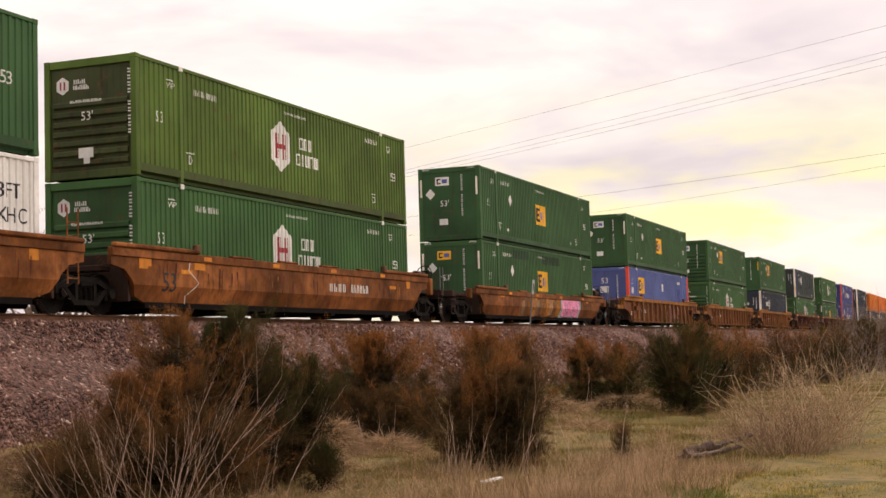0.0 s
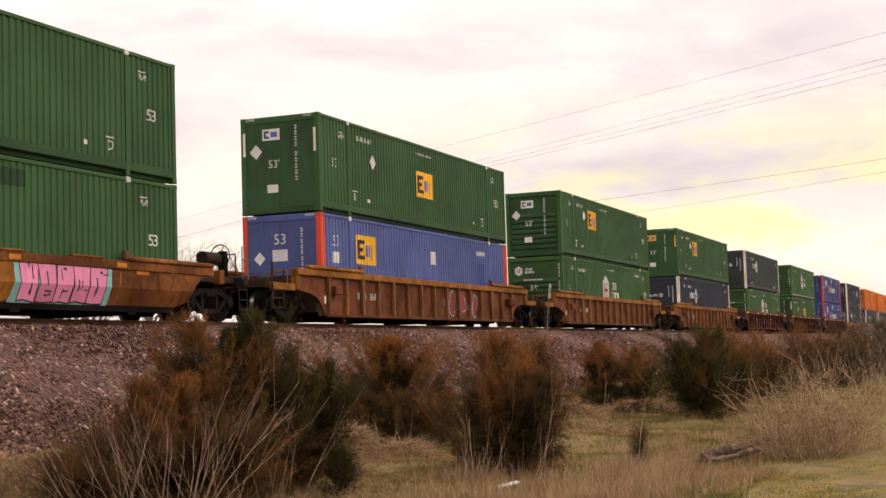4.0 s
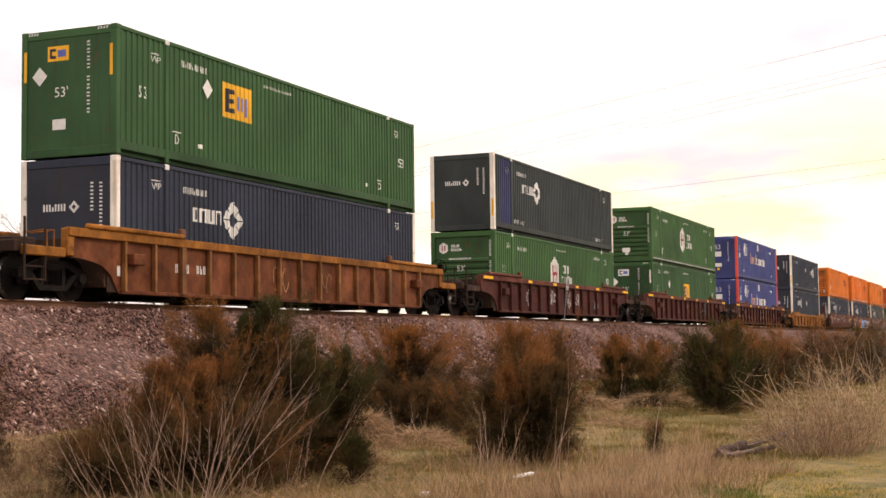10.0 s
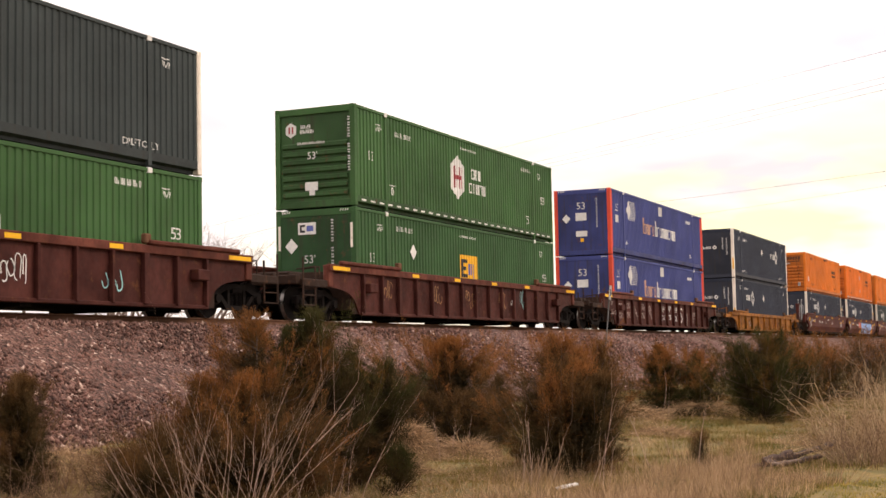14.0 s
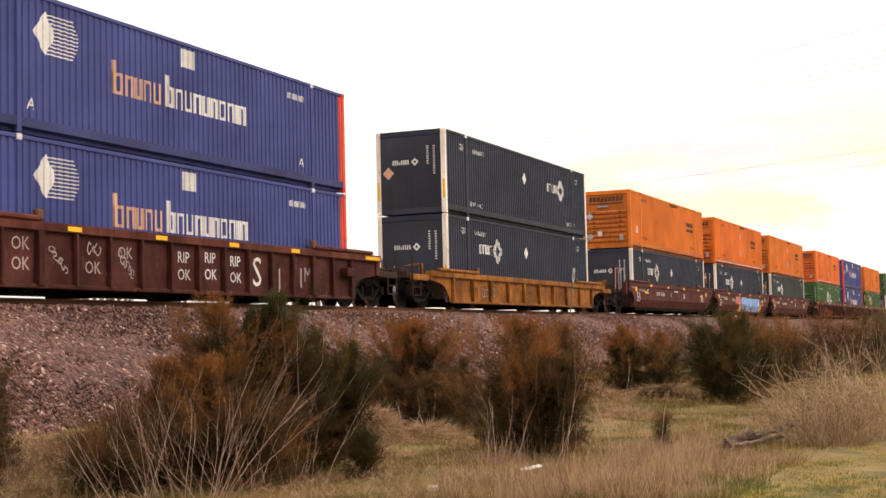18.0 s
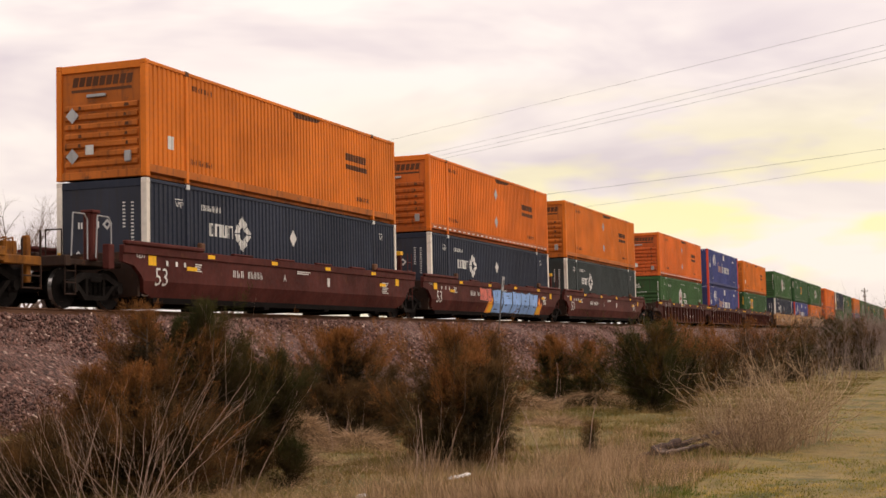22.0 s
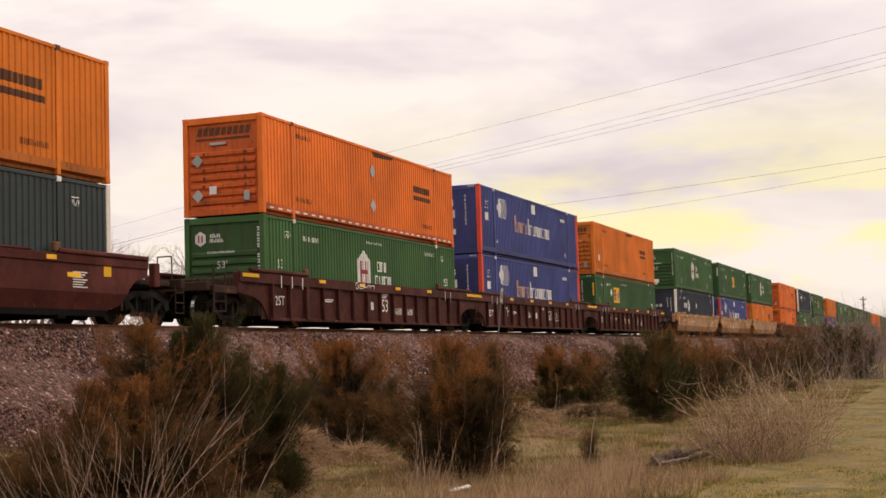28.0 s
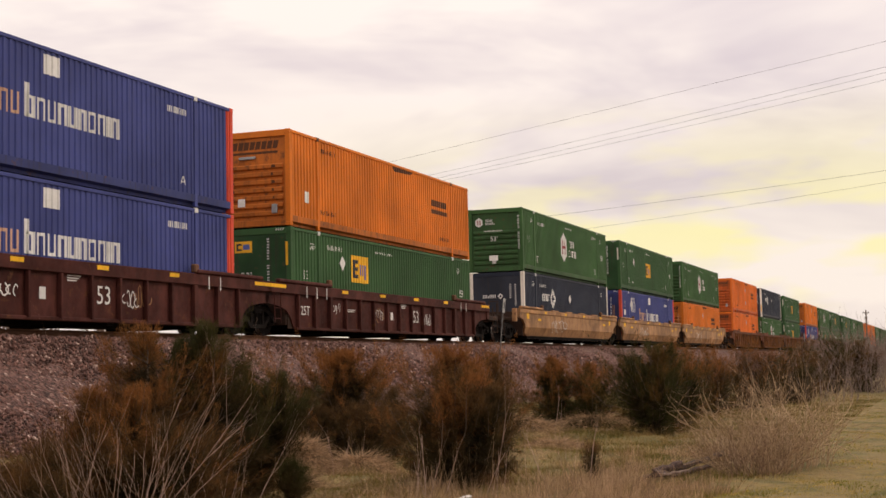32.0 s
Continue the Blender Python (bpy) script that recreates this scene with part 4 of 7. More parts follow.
def bogie(parent, x):
    """A two-axle truck at x on its car: cast frames with open windows, springs between their columns."""
    b = new("bogie")
    b.parent = parent
    b.location = (x, WIDE / 2, 0)
    for s in (-1, 1):
        y0, y1 = sorted((s * 0.92, s * 1.06))
        bm = bmesh.new()
        prism(bm, ((-1.10, 0.44), (-1.10, 0.62), (-0.82, 0.66), (-0.44, 0.82), (0.44, 0.82), (0.82, 0.66), (1.10, 0.62), (1.10, 0.44), (0.98, 0.44), (0.94, 0.54), (0.78, 0.54), (0.42, 0.68), (-0.42, 0.68), (-0.78, 0.54), (-0.94, 0.54), (-0.98, 0.44)), y0, y1)
        prism(bm, ((-0.80, 0.54), (-0.44, 0.19), (0.44, 0.19), (0.80, 0.54), (0.66, 0.55), (0.38, 0.30), (-0.38, 0.30), (-0.66, 0.55)), y0 + 0.004, y1 - 0.004)
        for xx in (-0.34, 0.34):
            box(bm, xx - 0.05, xx + 0.05, y0 + 0.01, y1 - 0.01, 0.27, 0.70)
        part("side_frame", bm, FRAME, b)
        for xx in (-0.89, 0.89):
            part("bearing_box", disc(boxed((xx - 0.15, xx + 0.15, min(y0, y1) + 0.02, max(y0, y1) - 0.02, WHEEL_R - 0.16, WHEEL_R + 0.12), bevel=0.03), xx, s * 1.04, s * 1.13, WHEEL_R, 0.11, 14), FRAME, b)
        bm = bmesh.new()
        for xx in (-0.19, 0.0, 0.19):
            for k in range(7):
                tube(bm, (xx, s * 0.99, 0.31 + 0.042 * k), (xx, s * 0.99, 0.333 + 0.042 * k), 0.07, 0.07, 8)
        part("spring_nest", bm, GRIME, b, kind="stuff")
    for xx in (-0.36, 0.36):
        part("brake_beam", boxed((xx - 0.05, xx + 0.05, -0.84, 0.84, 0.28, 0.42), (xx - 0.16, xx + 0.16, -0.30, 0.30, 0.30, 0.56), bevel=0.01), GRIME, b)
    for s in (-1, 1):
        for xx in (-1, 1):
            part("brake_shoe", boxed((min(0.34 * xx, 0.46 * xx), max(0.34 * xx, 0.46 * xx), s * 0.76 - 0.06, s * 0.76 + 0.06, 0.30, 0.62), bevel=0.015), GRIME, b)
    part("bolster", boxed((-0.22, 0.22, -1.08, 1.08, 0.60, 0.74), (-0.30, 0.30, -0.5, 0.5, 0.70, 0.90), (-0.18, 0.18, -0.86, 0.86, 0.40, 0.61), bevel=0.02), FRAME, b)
    for xx in (-0.89, 0.89):
        wheelset(b, xx)
    return b


def ladder(parent, x, y, z0, z1, material):
    bm = bmesh.new()
    for dx in (0, 0.38):
        tube(bm, (x + dx, y, z0), (x + dx, y, z1), 0.018, 0.018)
    for k in range(int((z1 - z0) / 0.3)):
        tube(bm, (x, y, z0 + 0.12 + 0.3 * k), (x + 0.38, y, z0 + 0.12 + 0.3 * k), 0.014, 0.014)
    part("ladder", bm, material, parent)


def brake_wheel(parent, x, y, z):
    bm = bmesh.new()
    n = 20
    for k in range(n):
        a, b = 2 * math.pi * k / n, 2 * math.pi * (k + 1) / n
        tube(bm, (x, y + 0.28 * math.cos(a), z + 0.28 * math.sin(a)), (x, y + 0.28 * math.cos(b), z + 0.28 * math.sin(b)), 0.018, 0.018, 5)
    for k in range(4):
        a = math.pi / 2 * k + 0.4
        tube(bm, (x, y, z), (x, y + 0.28 * math.cos(a), z + 0.28 * math.sin(a)), 0.012, 0.012, 5)
    part("brake_wheel", bm, GRIME, parent)
    part("brake_stand", boxed((x + 0.03, x + 0.22, y - 0.10, y + 0.10, z - 0.55, z + 0.12), bevel=0.015), GRIME, parent)


def well_car(label, body, chord, ribbed, left=3.72, right=3.72, marks=(), dashes=REFLECT, bogies=(True, True), stakes=15, top=1.50, rim=0.19):
    """One well; x from the leading end of its containers. left, right: overhang to the coupler or the shared truck."""
    t = thing("well_car", label, "rail car", "well cars of the train")
    Z0, Z1 = 0.20, top
    a, b = -0.35, LONG + 0.35
    for near in (True, False):
        y0, y1 = (-0.16, -0.06) if near else (WIDE + 0.06, WIDE + 0.16)
        bow = ((-0.30, Z0), (-0.20, 0.34), (-0.09, 0.50), (0.06, 0.63), (0.24, 0.73), (0.48, 0.80), (0.90, 0.86), (1.50, 0.90), (1.50, Z1 - rim))
        arch = [(b + u, w) for u, w in bow] + [(a - u, w) for u, w in reversed(bow)]
        if not ribbed:
            arch = [(a + 1.0, Z0 - 0.04), (b - 1.0, Z0 - 0.04), (b - 0.1, 0.42), (b + 0.15, 0.80), (b + 0.45, 1.02), (b + 0.95, 1.10), (b + 0.95, Z1 - 0.18), (a - 0.95, Z1 - 0.18), (a - 0.95, 1.10), (a - 0.45, 1.02), (a - 0.15, 0.80), (a + 0.1, 0.42)]
        arch = [(x, min(z, Z1 - 0.18)) for x, z in arch] if not ribbed else arch
        plate = prism(bmesh.new(), arch, y0 + (0.06 if ribbed and near else 0), y1)
        if not ribbed:
            bmesh.ops.bisect_plane(plate, geom=[*plate.verts, *plate.edges, *plate.faces], plane_co=(0, 0, 0.68), plane_no=(0, 0, 1))
            for v in plate.verts:
                if v.co.z < 0.67:
                    v.co.y += (0.68 - v.co.z) * (0.42 if near else -0.42)
        part("side_plate", plate, body, t)
        o = -0.20 if near else WIDE + 0.06
        part("top_chord", boxed((a - 1.5 if ribbed else a - 0.95, b + 1.5 if ribbed else b + 0.95, o, o + 0.14, Z1 - (rim if ribbed else 0.20), Z1), bevel=0.015), chord, t)
        if ribbed:
            part("bottom_chord", boxed((a + 0.35, b - 0.35, o + 0.03, o + 0.14, Z0 - 0.04, Z0 + 0.05), bevel=0.015), body, t)
        if near and ribbed:
            for x0 in (a - 0.03, b - 0.55):
                part("inner_gusset", boxed((x0, x0 + 0.58, -0.056, -0.030, 0.2, Z1 - 0.3)), DECK, t)
            n = stakes
            side = STAKE if body is CAR_BROWN else body
            for k in range(n):
                x = a + 0.45 + (b - a - 0.9) * k / (n - 1)
                w = 0.09 if k in (2, n - 3) else 0.04
                part("side_stake", boxed((x - w, x + w, -0.215, -0.10, Z0 + 0.02, Z1 - rim), bevel=0.012), side, t)
        for x0, x1 in ((a - 0.2, 2.35), (LONG - 2.35, b + 0.2)):
            part("guide_plate", boxed((x0 - 0.7 if x0 < 5 else x0, x1 if x0 < 5 else x1 + 0.7, o - 0.05, o + 0.09, Z1, Z1 + 0.11), bevel=0.03), chord, t)
            if near and ribbed and top > 1.4 and rim < 0.25:
                part("side_box", boxed((x0 + 0.75 if x0 < 5 else x1 - 1.2, x0 + 1.2 if x0 < 5 else x1 - 0.75, -0.34, -0.10, 0.80, 1.05), bevel=0.02), body, t)
            part("guide_stop", boxed((x1 - 0.12 if x0 < 5 else x0 - 0.1, x1 + 0.1 if x0 < 5 else x0 + 0.12, o - 0.02, o + 0.12, Z1 + 0.02, Z1 + 0.24), bevel=0.03), RUST, t)
        if not ribbed and near:
            for x in (4.0, 6.6, 9.2, 11.8):
                part("guide_plate", boxed((x, x + 1.1, o - 0.01, o + 0.11, Z1, Z1 + 0.06), bevel=0.02), chord, t)
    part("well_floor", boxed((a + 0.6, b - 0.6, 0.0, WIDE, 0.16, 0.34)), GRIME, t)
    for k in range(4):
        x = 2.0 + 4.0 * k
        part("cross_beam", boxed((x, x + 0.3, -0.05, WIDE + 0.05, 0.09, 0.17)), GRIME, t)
    for s, over, has in ((-1, left, bogies[0]), (1, right, bogies[1])):
        e = a if s < 0 else b
        x0, x1 = sorted((e + s * 0.3, e + s * (over - 0.9)))
        single = over > 2.5
        part("end_deck", boxed((x0, x1, 0.30, WIDE - 0.30, 0.98, 1.12), bevel=0.02), DECK, t)
        part("end_wall", boxed(tuple(sorted((e + s * 0.0, e + s * 0.10))) + (-0.02, WIDE + 0.02, 0.3, Z1 - 0.1), bevel=0.01), DECK, t)
        if single:
            xe = e + s * 2.75
            part("end_sill", boxed((min(xe, xe + s * 0.22), max(xe, xe + s * 0.22), 0.0, WIDE, 0.92, 1.16), bevel=0.02), DECK, t)
            fore = DECK if body is CAR_DARK else chord
            for y in (-0.16, WIDE - 0.02):
                lo, hi = sorted((e + s * 1.28, e + s * 1.52))
                part("end_post", boxed((lo, hi, y, y + 0.18, 0.90, Z1 - 0.02), bevel=0.02), chord, t)
                if ribbed:
                    lo, hi = sorted((e + s * 1.52, e + s * 2.78))
                    part("side_sill", boxed((lo, hi, y + 0.03, y + 0.17, 0.86, 1.06), bevel=0.02), fore, t)
            if s > 0 and body is CAR_YELLOW:
                part("crossover_plate", boxed((e - 0.35, e + 1.75, 0.15, 0.85, 1.32, 1.38), bevel=0.01), DECK, t)
                for x in (-0.25, 0.2, 1.65):
                    part("plate_post", boxed((e + x, e + x + 0.07, 0.16, 0.23, 0.98, 1.72 if x < 1 else 1.33), bevel=0.01), DECK, t)
                part("end_cabinet", boxed((e + 1.75, e + 2.2, 0.05, 0.6, 1.04, 1.36), bevel=0.02), body, t)
                part("end_post", boxed((e + 2.45, e + 2.6, 0.0, 0.15, 0.5, 1.5), bevel=0.02), body, t)
            lo, hi = sorted((xe, e + s * (over - 0.35)))
            part("coupler", boxed((lo, hi, WIDE / 2 - 0.11, WIDE / 2 + 0.11, 0.70, 0.92), bevel=0.04), GRIME, t)
            if ribbed:
                bm = bmesh.new()
                for q in (2.15, 2.78):
                    tube(bm, (e + s * q, -0.10, 0.36), (e + s * q, -0.10, 1.42 if q < 2.5 else 1.62), 0.028, 0.028)
                for z in (0.38, 0.64, 0.90):
                    tube(bm, (e + s * 2.15, -0.10, z), (e + s * 2.78, -0.10, z), 0.017, 0.017)
                part("corner_ladder", bm, DECK, t)
                for q in (1.75, 1.98):
                    bm = bmesh.new()
                    tube(bm, (e + s * q, 0.0, 1.04), (e + s * q, 0.0, 1.42), 0.02, 0.02)
                    tube(bm, (e + s * q, 0.0, 1.42), (e + s * (q + 0.12), 0.5, 1.36), 0.017, 0.017)
                    part("grab_iron", bm, fore, t)
                part("brake_rigging", boxed(tuple(sorted((e + s * 1.6, e + s * 2.4))) + (0.55, 1.5, 1.10, 1.30), bevel=0.04), DECK, t)
                bm = bmesh.new()
                for k in range(6):
                    u, w = math.pi * k / 6, math.pi * (k + 1) / 6
                    tube(bm, (e + s * (2.85 + 0.42 * math.sin(u)), 1.0, 0.86 - 0.10 * k), (e + s * (2.85 + 0.42 * math.sin(w)), 1.0, 0.76 - 0.10 * k), 0.022, 0.022, 6)
                part("air_hose", bm, GRIME, t)
            else:
                bm = bmesh.new()
                for q in (0.25, 0.67):
                    tube(bm, (xe, q, 1.14), (xe, q, 1.75), 0.018, 0.018)
                tube(bm, (xe, 0.25, 1.75), (xe, 0.67, 1.75), 0.018, 0.018)
                part("hand_rail", bm, DECK, t)
                bm = bmesh.new()
                for k in range(3):
                    tube(bm, (xe - 0.1, 0.10, 0.30 + 0.26 * k), (xe + 0.3, 0.10, 0.30 + 0.26 * k), 0.016, 0.016)
                for q in (-0.1, 0.3):
                    tube(bm, (xe + q, 0.10, 0.28), (xe + q, 0.10, 1.0), 0.016, 0.016)
                part("step_ladder", bm, DECK, t)
            if has:
                bogie(t, e + s * 1.45)
            if s > 0 and body is CAR_ORANGE:
                brake_wheel(t, xe - 0.25, 0.55, 1.72)
                part("air_reservoir", tube(bmesh.new(), (xe - 1.15, 0.55, 1.62), (xe - 0.45, 0.55, 1.62), 0.17, 0.17, 16), DECK, t, "brown air reservoir on the end platform")
                bm = bmesh.new()
                for q in (0.0, 0.30):
                    tube(bm, (xe + q, 0.05, 1.1), (xe + q, 0.05, 1.95), 0.018, 0.018)
                tube(bm, (xe, 0.05, 1.6), (xe + 0.30, 0.05, 1.6), 0.018, 0.018)
                part("grab_iron", bm, DULL_STEEL, t, "grey steel grab iron", "stuff")
            if s < 0 and not ribbed and body is CAR_MAROON:
                part("brake_column", boxed((e - 1.62, e - 1.36, 0.22, 0.48, 1.10, 2.22), bevel=0.03), body, t)
                part("column_cap", boxed((e - 1.66, e - 1.32, 0.18, 0.52, 2.20, 2.28), bevel=0.02), chord, t)
                for dx in (1.15, 2.1):
                    bm = bmesh.new()
                    tube(bm, (e - dx, 0.02, 1.1), (e - dx, 0.02, 2.0), 0.018, 0.018)
                    tube(bm, (e - dx, 0.02, 2.0), (e - dx - 0.12, 0.02, 2.12), 0.018, 0.018)
                    tube(bm, (e - dx - 0.12, 0.02, 2.12), (e - dx - 0.55, 0.02, 2.12), 0.018, 0.018)
                    tube(bm, (e - dx - 0.55, 0.02, 2.12), (e - dx - 0.62, 0.02, 1.15), 0.018, 0.018)
                    part("grab_iron", bm, GALVANISED, t, "bent pale grab iron", "stuff")
            elif s > 0 and body is CAR_BROWN:
                brake_wheel(t, xe - 0.1, 0.45, 1.62)
        else:
            part("drawbar", boxed(tuple(sorted((e + s * 0.2, e + s * (over + 0.1)))) + (WIDE / 2 - 0.2, WIDE / 2 + 0.2, 0.62, 0.95), bevel=0.04), GRIME, t)
            if s > 0 and not ribbed:
                ladder(t, e + 0.45, -0.10, 0.62, 2.25, body)
                if body is CAR_MAROON:
                    part("end_column", boxed((e + 0.08, e + 0.24, 0.02, 0.18, 1.0, 2.30), bevel=0.02), body, t)
                    part("column_cap", boxed((e + 0.05, e + 0.27, 0.0, 0.20, 2.18, 2.32), bevel=0.015), YELLOW, t, "yellow painted cap")
            elif s < 0 and ribbed:
                ladder(t, e - 0.94, -0.10, 0.35, 1.5, body)
            if has:
                bogie(t, e + s * (over - 0.35))
    # reflectors, stencils and the unread marks
    if body is CAR_DARK:
        spots = ((a - 1.35, 0.95), (3.2, 0.45), (6.3, 0.45), (9.4, 0.45), (12.5, 0.45), (b + 0.45, 0.95))
    elif ribbed:
        spots = ()
    else:
        spots = [(2.6 + 3.6 * k, 0.36) for k in range(4)]
    if body is CAR_ORANGE:
        dashes = DULL_REFLECT
    for x, w in spots:
        part("reflector", boxed((x, x + w, -0.206, -0.199, Z1 - 0.15, Z1 - 0.05)), dashes, t, "yellow reflector")
    if not ribbed:
        for x, w, h, z in ((-0.2, 0.35, 0.26, 1.18), (15.6, 0.3, 0.26, 1.18), (1.6, 0.5, 0.1, 1.12), (14.2, 0.5, 0.1, 1.12)):
            part("reflector", boxed((x, x + w, -0.168, -0.161, z - 0.12, z + h - 0.12)), dashes, t)
    for m, x, z, size in marks:
        bm = writing(m, x, z, size)
        part("stencil", to_side(bm, 0.168 if not ribbed else 0.106), LETTER, t)
    return t


def reporting_mark(t, x, z, count, wide, high, proud):
    part("reporting_mark", to_side(bars(x, z, count, wide, high, 0.4), proud), LETTER, t, "white stencilled bars", "stuff")


def small_print(t, x, z, proud, rows=5, wide=0.45):
    o = []
    for k in range(rows):
        o.append(((x, z - 0.055 * k), (x + wide * (1 - 0.15 * (k % 3)), z - 0.055 * k), (x + wide * (1 - 0.15 * (k % 3)), z - 0.055 * k + 0.028), (x, z - 0.055 * k + 0.028)))
    part("small_print", to_side(shape(*o), proud), LETTER, t, "block of unreadable white small print")


def scrawl(t, x, z, wide, high, proud, material, seed, label, strokes=9):
    """Spray paint: loose closed loops and strokes."""
    rng = random.Random(seed)
    o = []
    for k in range(strokes):
        cx, cz = x + wide * (k + 0.5) / strokes, z + high * (0.5 + 0.12 * rng.uniform(-1, 1))
        rx, rz = wide / strokes * rng.uniform(0.35, 0.75), high * rng.uniform(0.22, 0.5)
        n, w = 14, 0.022 + 0.018 * rng.random()
        ph, span = rng.uniform(0, 6.28), rng.uniform(3.4, 6.0)
        prev = None
        for i in range(n + 1):
            a = ph + span * i / n
            q = 1 + 0.25 * math.sin(2 * a + ph)
            pts = ((cx + rx * q * math.cos(a), cz + rz * math.sin(a)), (cx + (rx * q - w) * math.cos(a), cz + (rz - w) * math.sin(a)))
            if prev:
                o.append((prev[0], pts[0], pts[1], prev[1]))
            prev = pts
    part("graffiti", to_side(shape(*o), proud), material, t, label, "stuff")


def blob(t, x, z, wide, high, proud, material, seed, label=""):
    rng = random.Random(seed)
    n = 22
    o = [(x + wide / 2 + wide / 2 * math.cos(2 * math.pi * k / n) * rng.uniform(0.8, 1.05), z + high / 2 + high / 2 * max(-1, min(1, 1.5 * math.sin(2 * math.pi * k / n))) * rng.uniform(0.85, 1.0)) for k in range(n)]
    part("graffiti", to_side(shape(o), proud), material, t, label)


def drips(t, x0, x1, count, top, proud, material, seed, label):
    """Runs of rust and scrapes: slim ragged streaks down a plate, one joined scatter."""
    rng = random.Random(seed)
    o = []
    for k in range(count):
        x, w, z = rng.uniform(x0, x1), rng.uniform(0.015, 0.07), top * rng.uniform(0.75, 1.0)
        ln = rng.uniform(0.12, 0.6)
        s = rng.uniform(-0.03, 0.03)
        o.append(((x, z), (x + s, z - ln), (x + s + 0.35 * w, z - ln * 0.96), (x + 0.8 * w, z - 0.5 * ln), (x + w, z - 0.01)))
    part("rust_run", to_side(shape(*o), proud), material, t, label, "stuff")


def block_letters(t, x, z, count, wide, high, proud, fill, edge, seed, label):
    """Bulky sprayed letters: each an outline, a fill and a few dark cuts in it."""
    rng = random.Random(seed)
    step = wide / count
    for k in range(count):
        a, b = x + step * k - 0.06 * step, x + step * (k + 1) + 0.06 * step
        lean = rng.uniform(-0.12, 0.12) * step
        q = [(a + rng.uniform(0, 0.1) * step, z + rng.uniform(0, 0.06) * high), (a + 0.4 * step, z + rng.uniform(0, 0.08) * high), (b - rng.uniform(0, 0.1) * step, z + rng.uniform(0, 0.05) * high),
             (b - rng.uniform(0, 0.12) * step, z + 0.5 * high), (b + lean, z + high * rng.uniform(0.9, 1.0)), (a + 0.5 * step + lean, z + high * rng.uniform(0.88, 1.0)),
             (a + lean, z + high * rng.uniform(0.92, 1.0)), (a + rng.uniform(0, 0.15) * step, z + 0.5 * high)]
        lift = 0.002 * (k % 2)
        part("graffiti", to_side(shape(q), proud + lift), edge, t)
        cx, cz = sum(p[0] for p in q) / 8, sum(p[1] for p in q) / 8
        part("graffiti", to_side(shape([(cx + (u - cx) * 0.90, cz + (w - cz) * 0.92) for u, w in q]), proud + lift + 0.001), fill, t, label)
        cuts = []
        for _ in range(4):
            u, w = cx + rng.uniform(-0.3, 0.3) * step, z + high * rng.uniform(0.12, 0.8)
            if rng.random() < 0.5:
                dx, dz = rng.uniform(0.03, 0.05), high * rng.uniform(0.18, 0.38)
            else:
                dx, dz = step * rng.uniform(0.15, 0.4), rng.uniform(0.03, 0.05)
            s = rng.uniform(-0.05, 0.05)
            cuts.append(((u, w), (u + dx, w + s * 0.4), (u + dx + s, w + dz), (u + s, w + dz)))
        part("graffiti", to_side(shape(*cuts), proud + lift + 0.002), edge, t, kind="stuff")


def flames(t, x, z, wide, high, proud, flip):
    """Spray-painted orange flames with yellow hearts."""
    for k, (m, u, s) in enumerate(((LETTER_RED, 0.0, 1.0), (GRAFFITI_FLAME, 0.05, 0.86), (YELLOW, 0.22, 0.5))):
        o = [(0.0, 0.0), (1.0, 0.0), (0.92, 0.55), (0.80, 0.40), (0.74, 1.0), (0.55, 0.62), (0.42, 0.86), (0.30, 0.45), (0.14, 0.60)]
        part("graffiti", to_side(shape([(x + wide * ((u + s * p) if flip > 0 else 1 - (u + s * p)), z + high * (0.05 * k + s * q)) for p, q in o][::flip]), proud + 0.001 * k), m, t, "orange flame spray paint")


# ---- the train ----
SIDE_Y, WELL_Z, LOCK = 18.33, 0.33, 0.035
LEAD = [7.84, 27.6, 51.26, 74.96, 98.58, 122.23, 145.72, 169.41, 192.97, 216.61,
        240.24, 259.83, 279.34, 303.22, 322.76, 342.38, 366.04, 385.67, 405.44, 429.04]
while len(LEAD) < 40:
    LEAD.append(LEAD[-1] + (23.6 if len(LEAD) % 3 == 1 else 19.6))

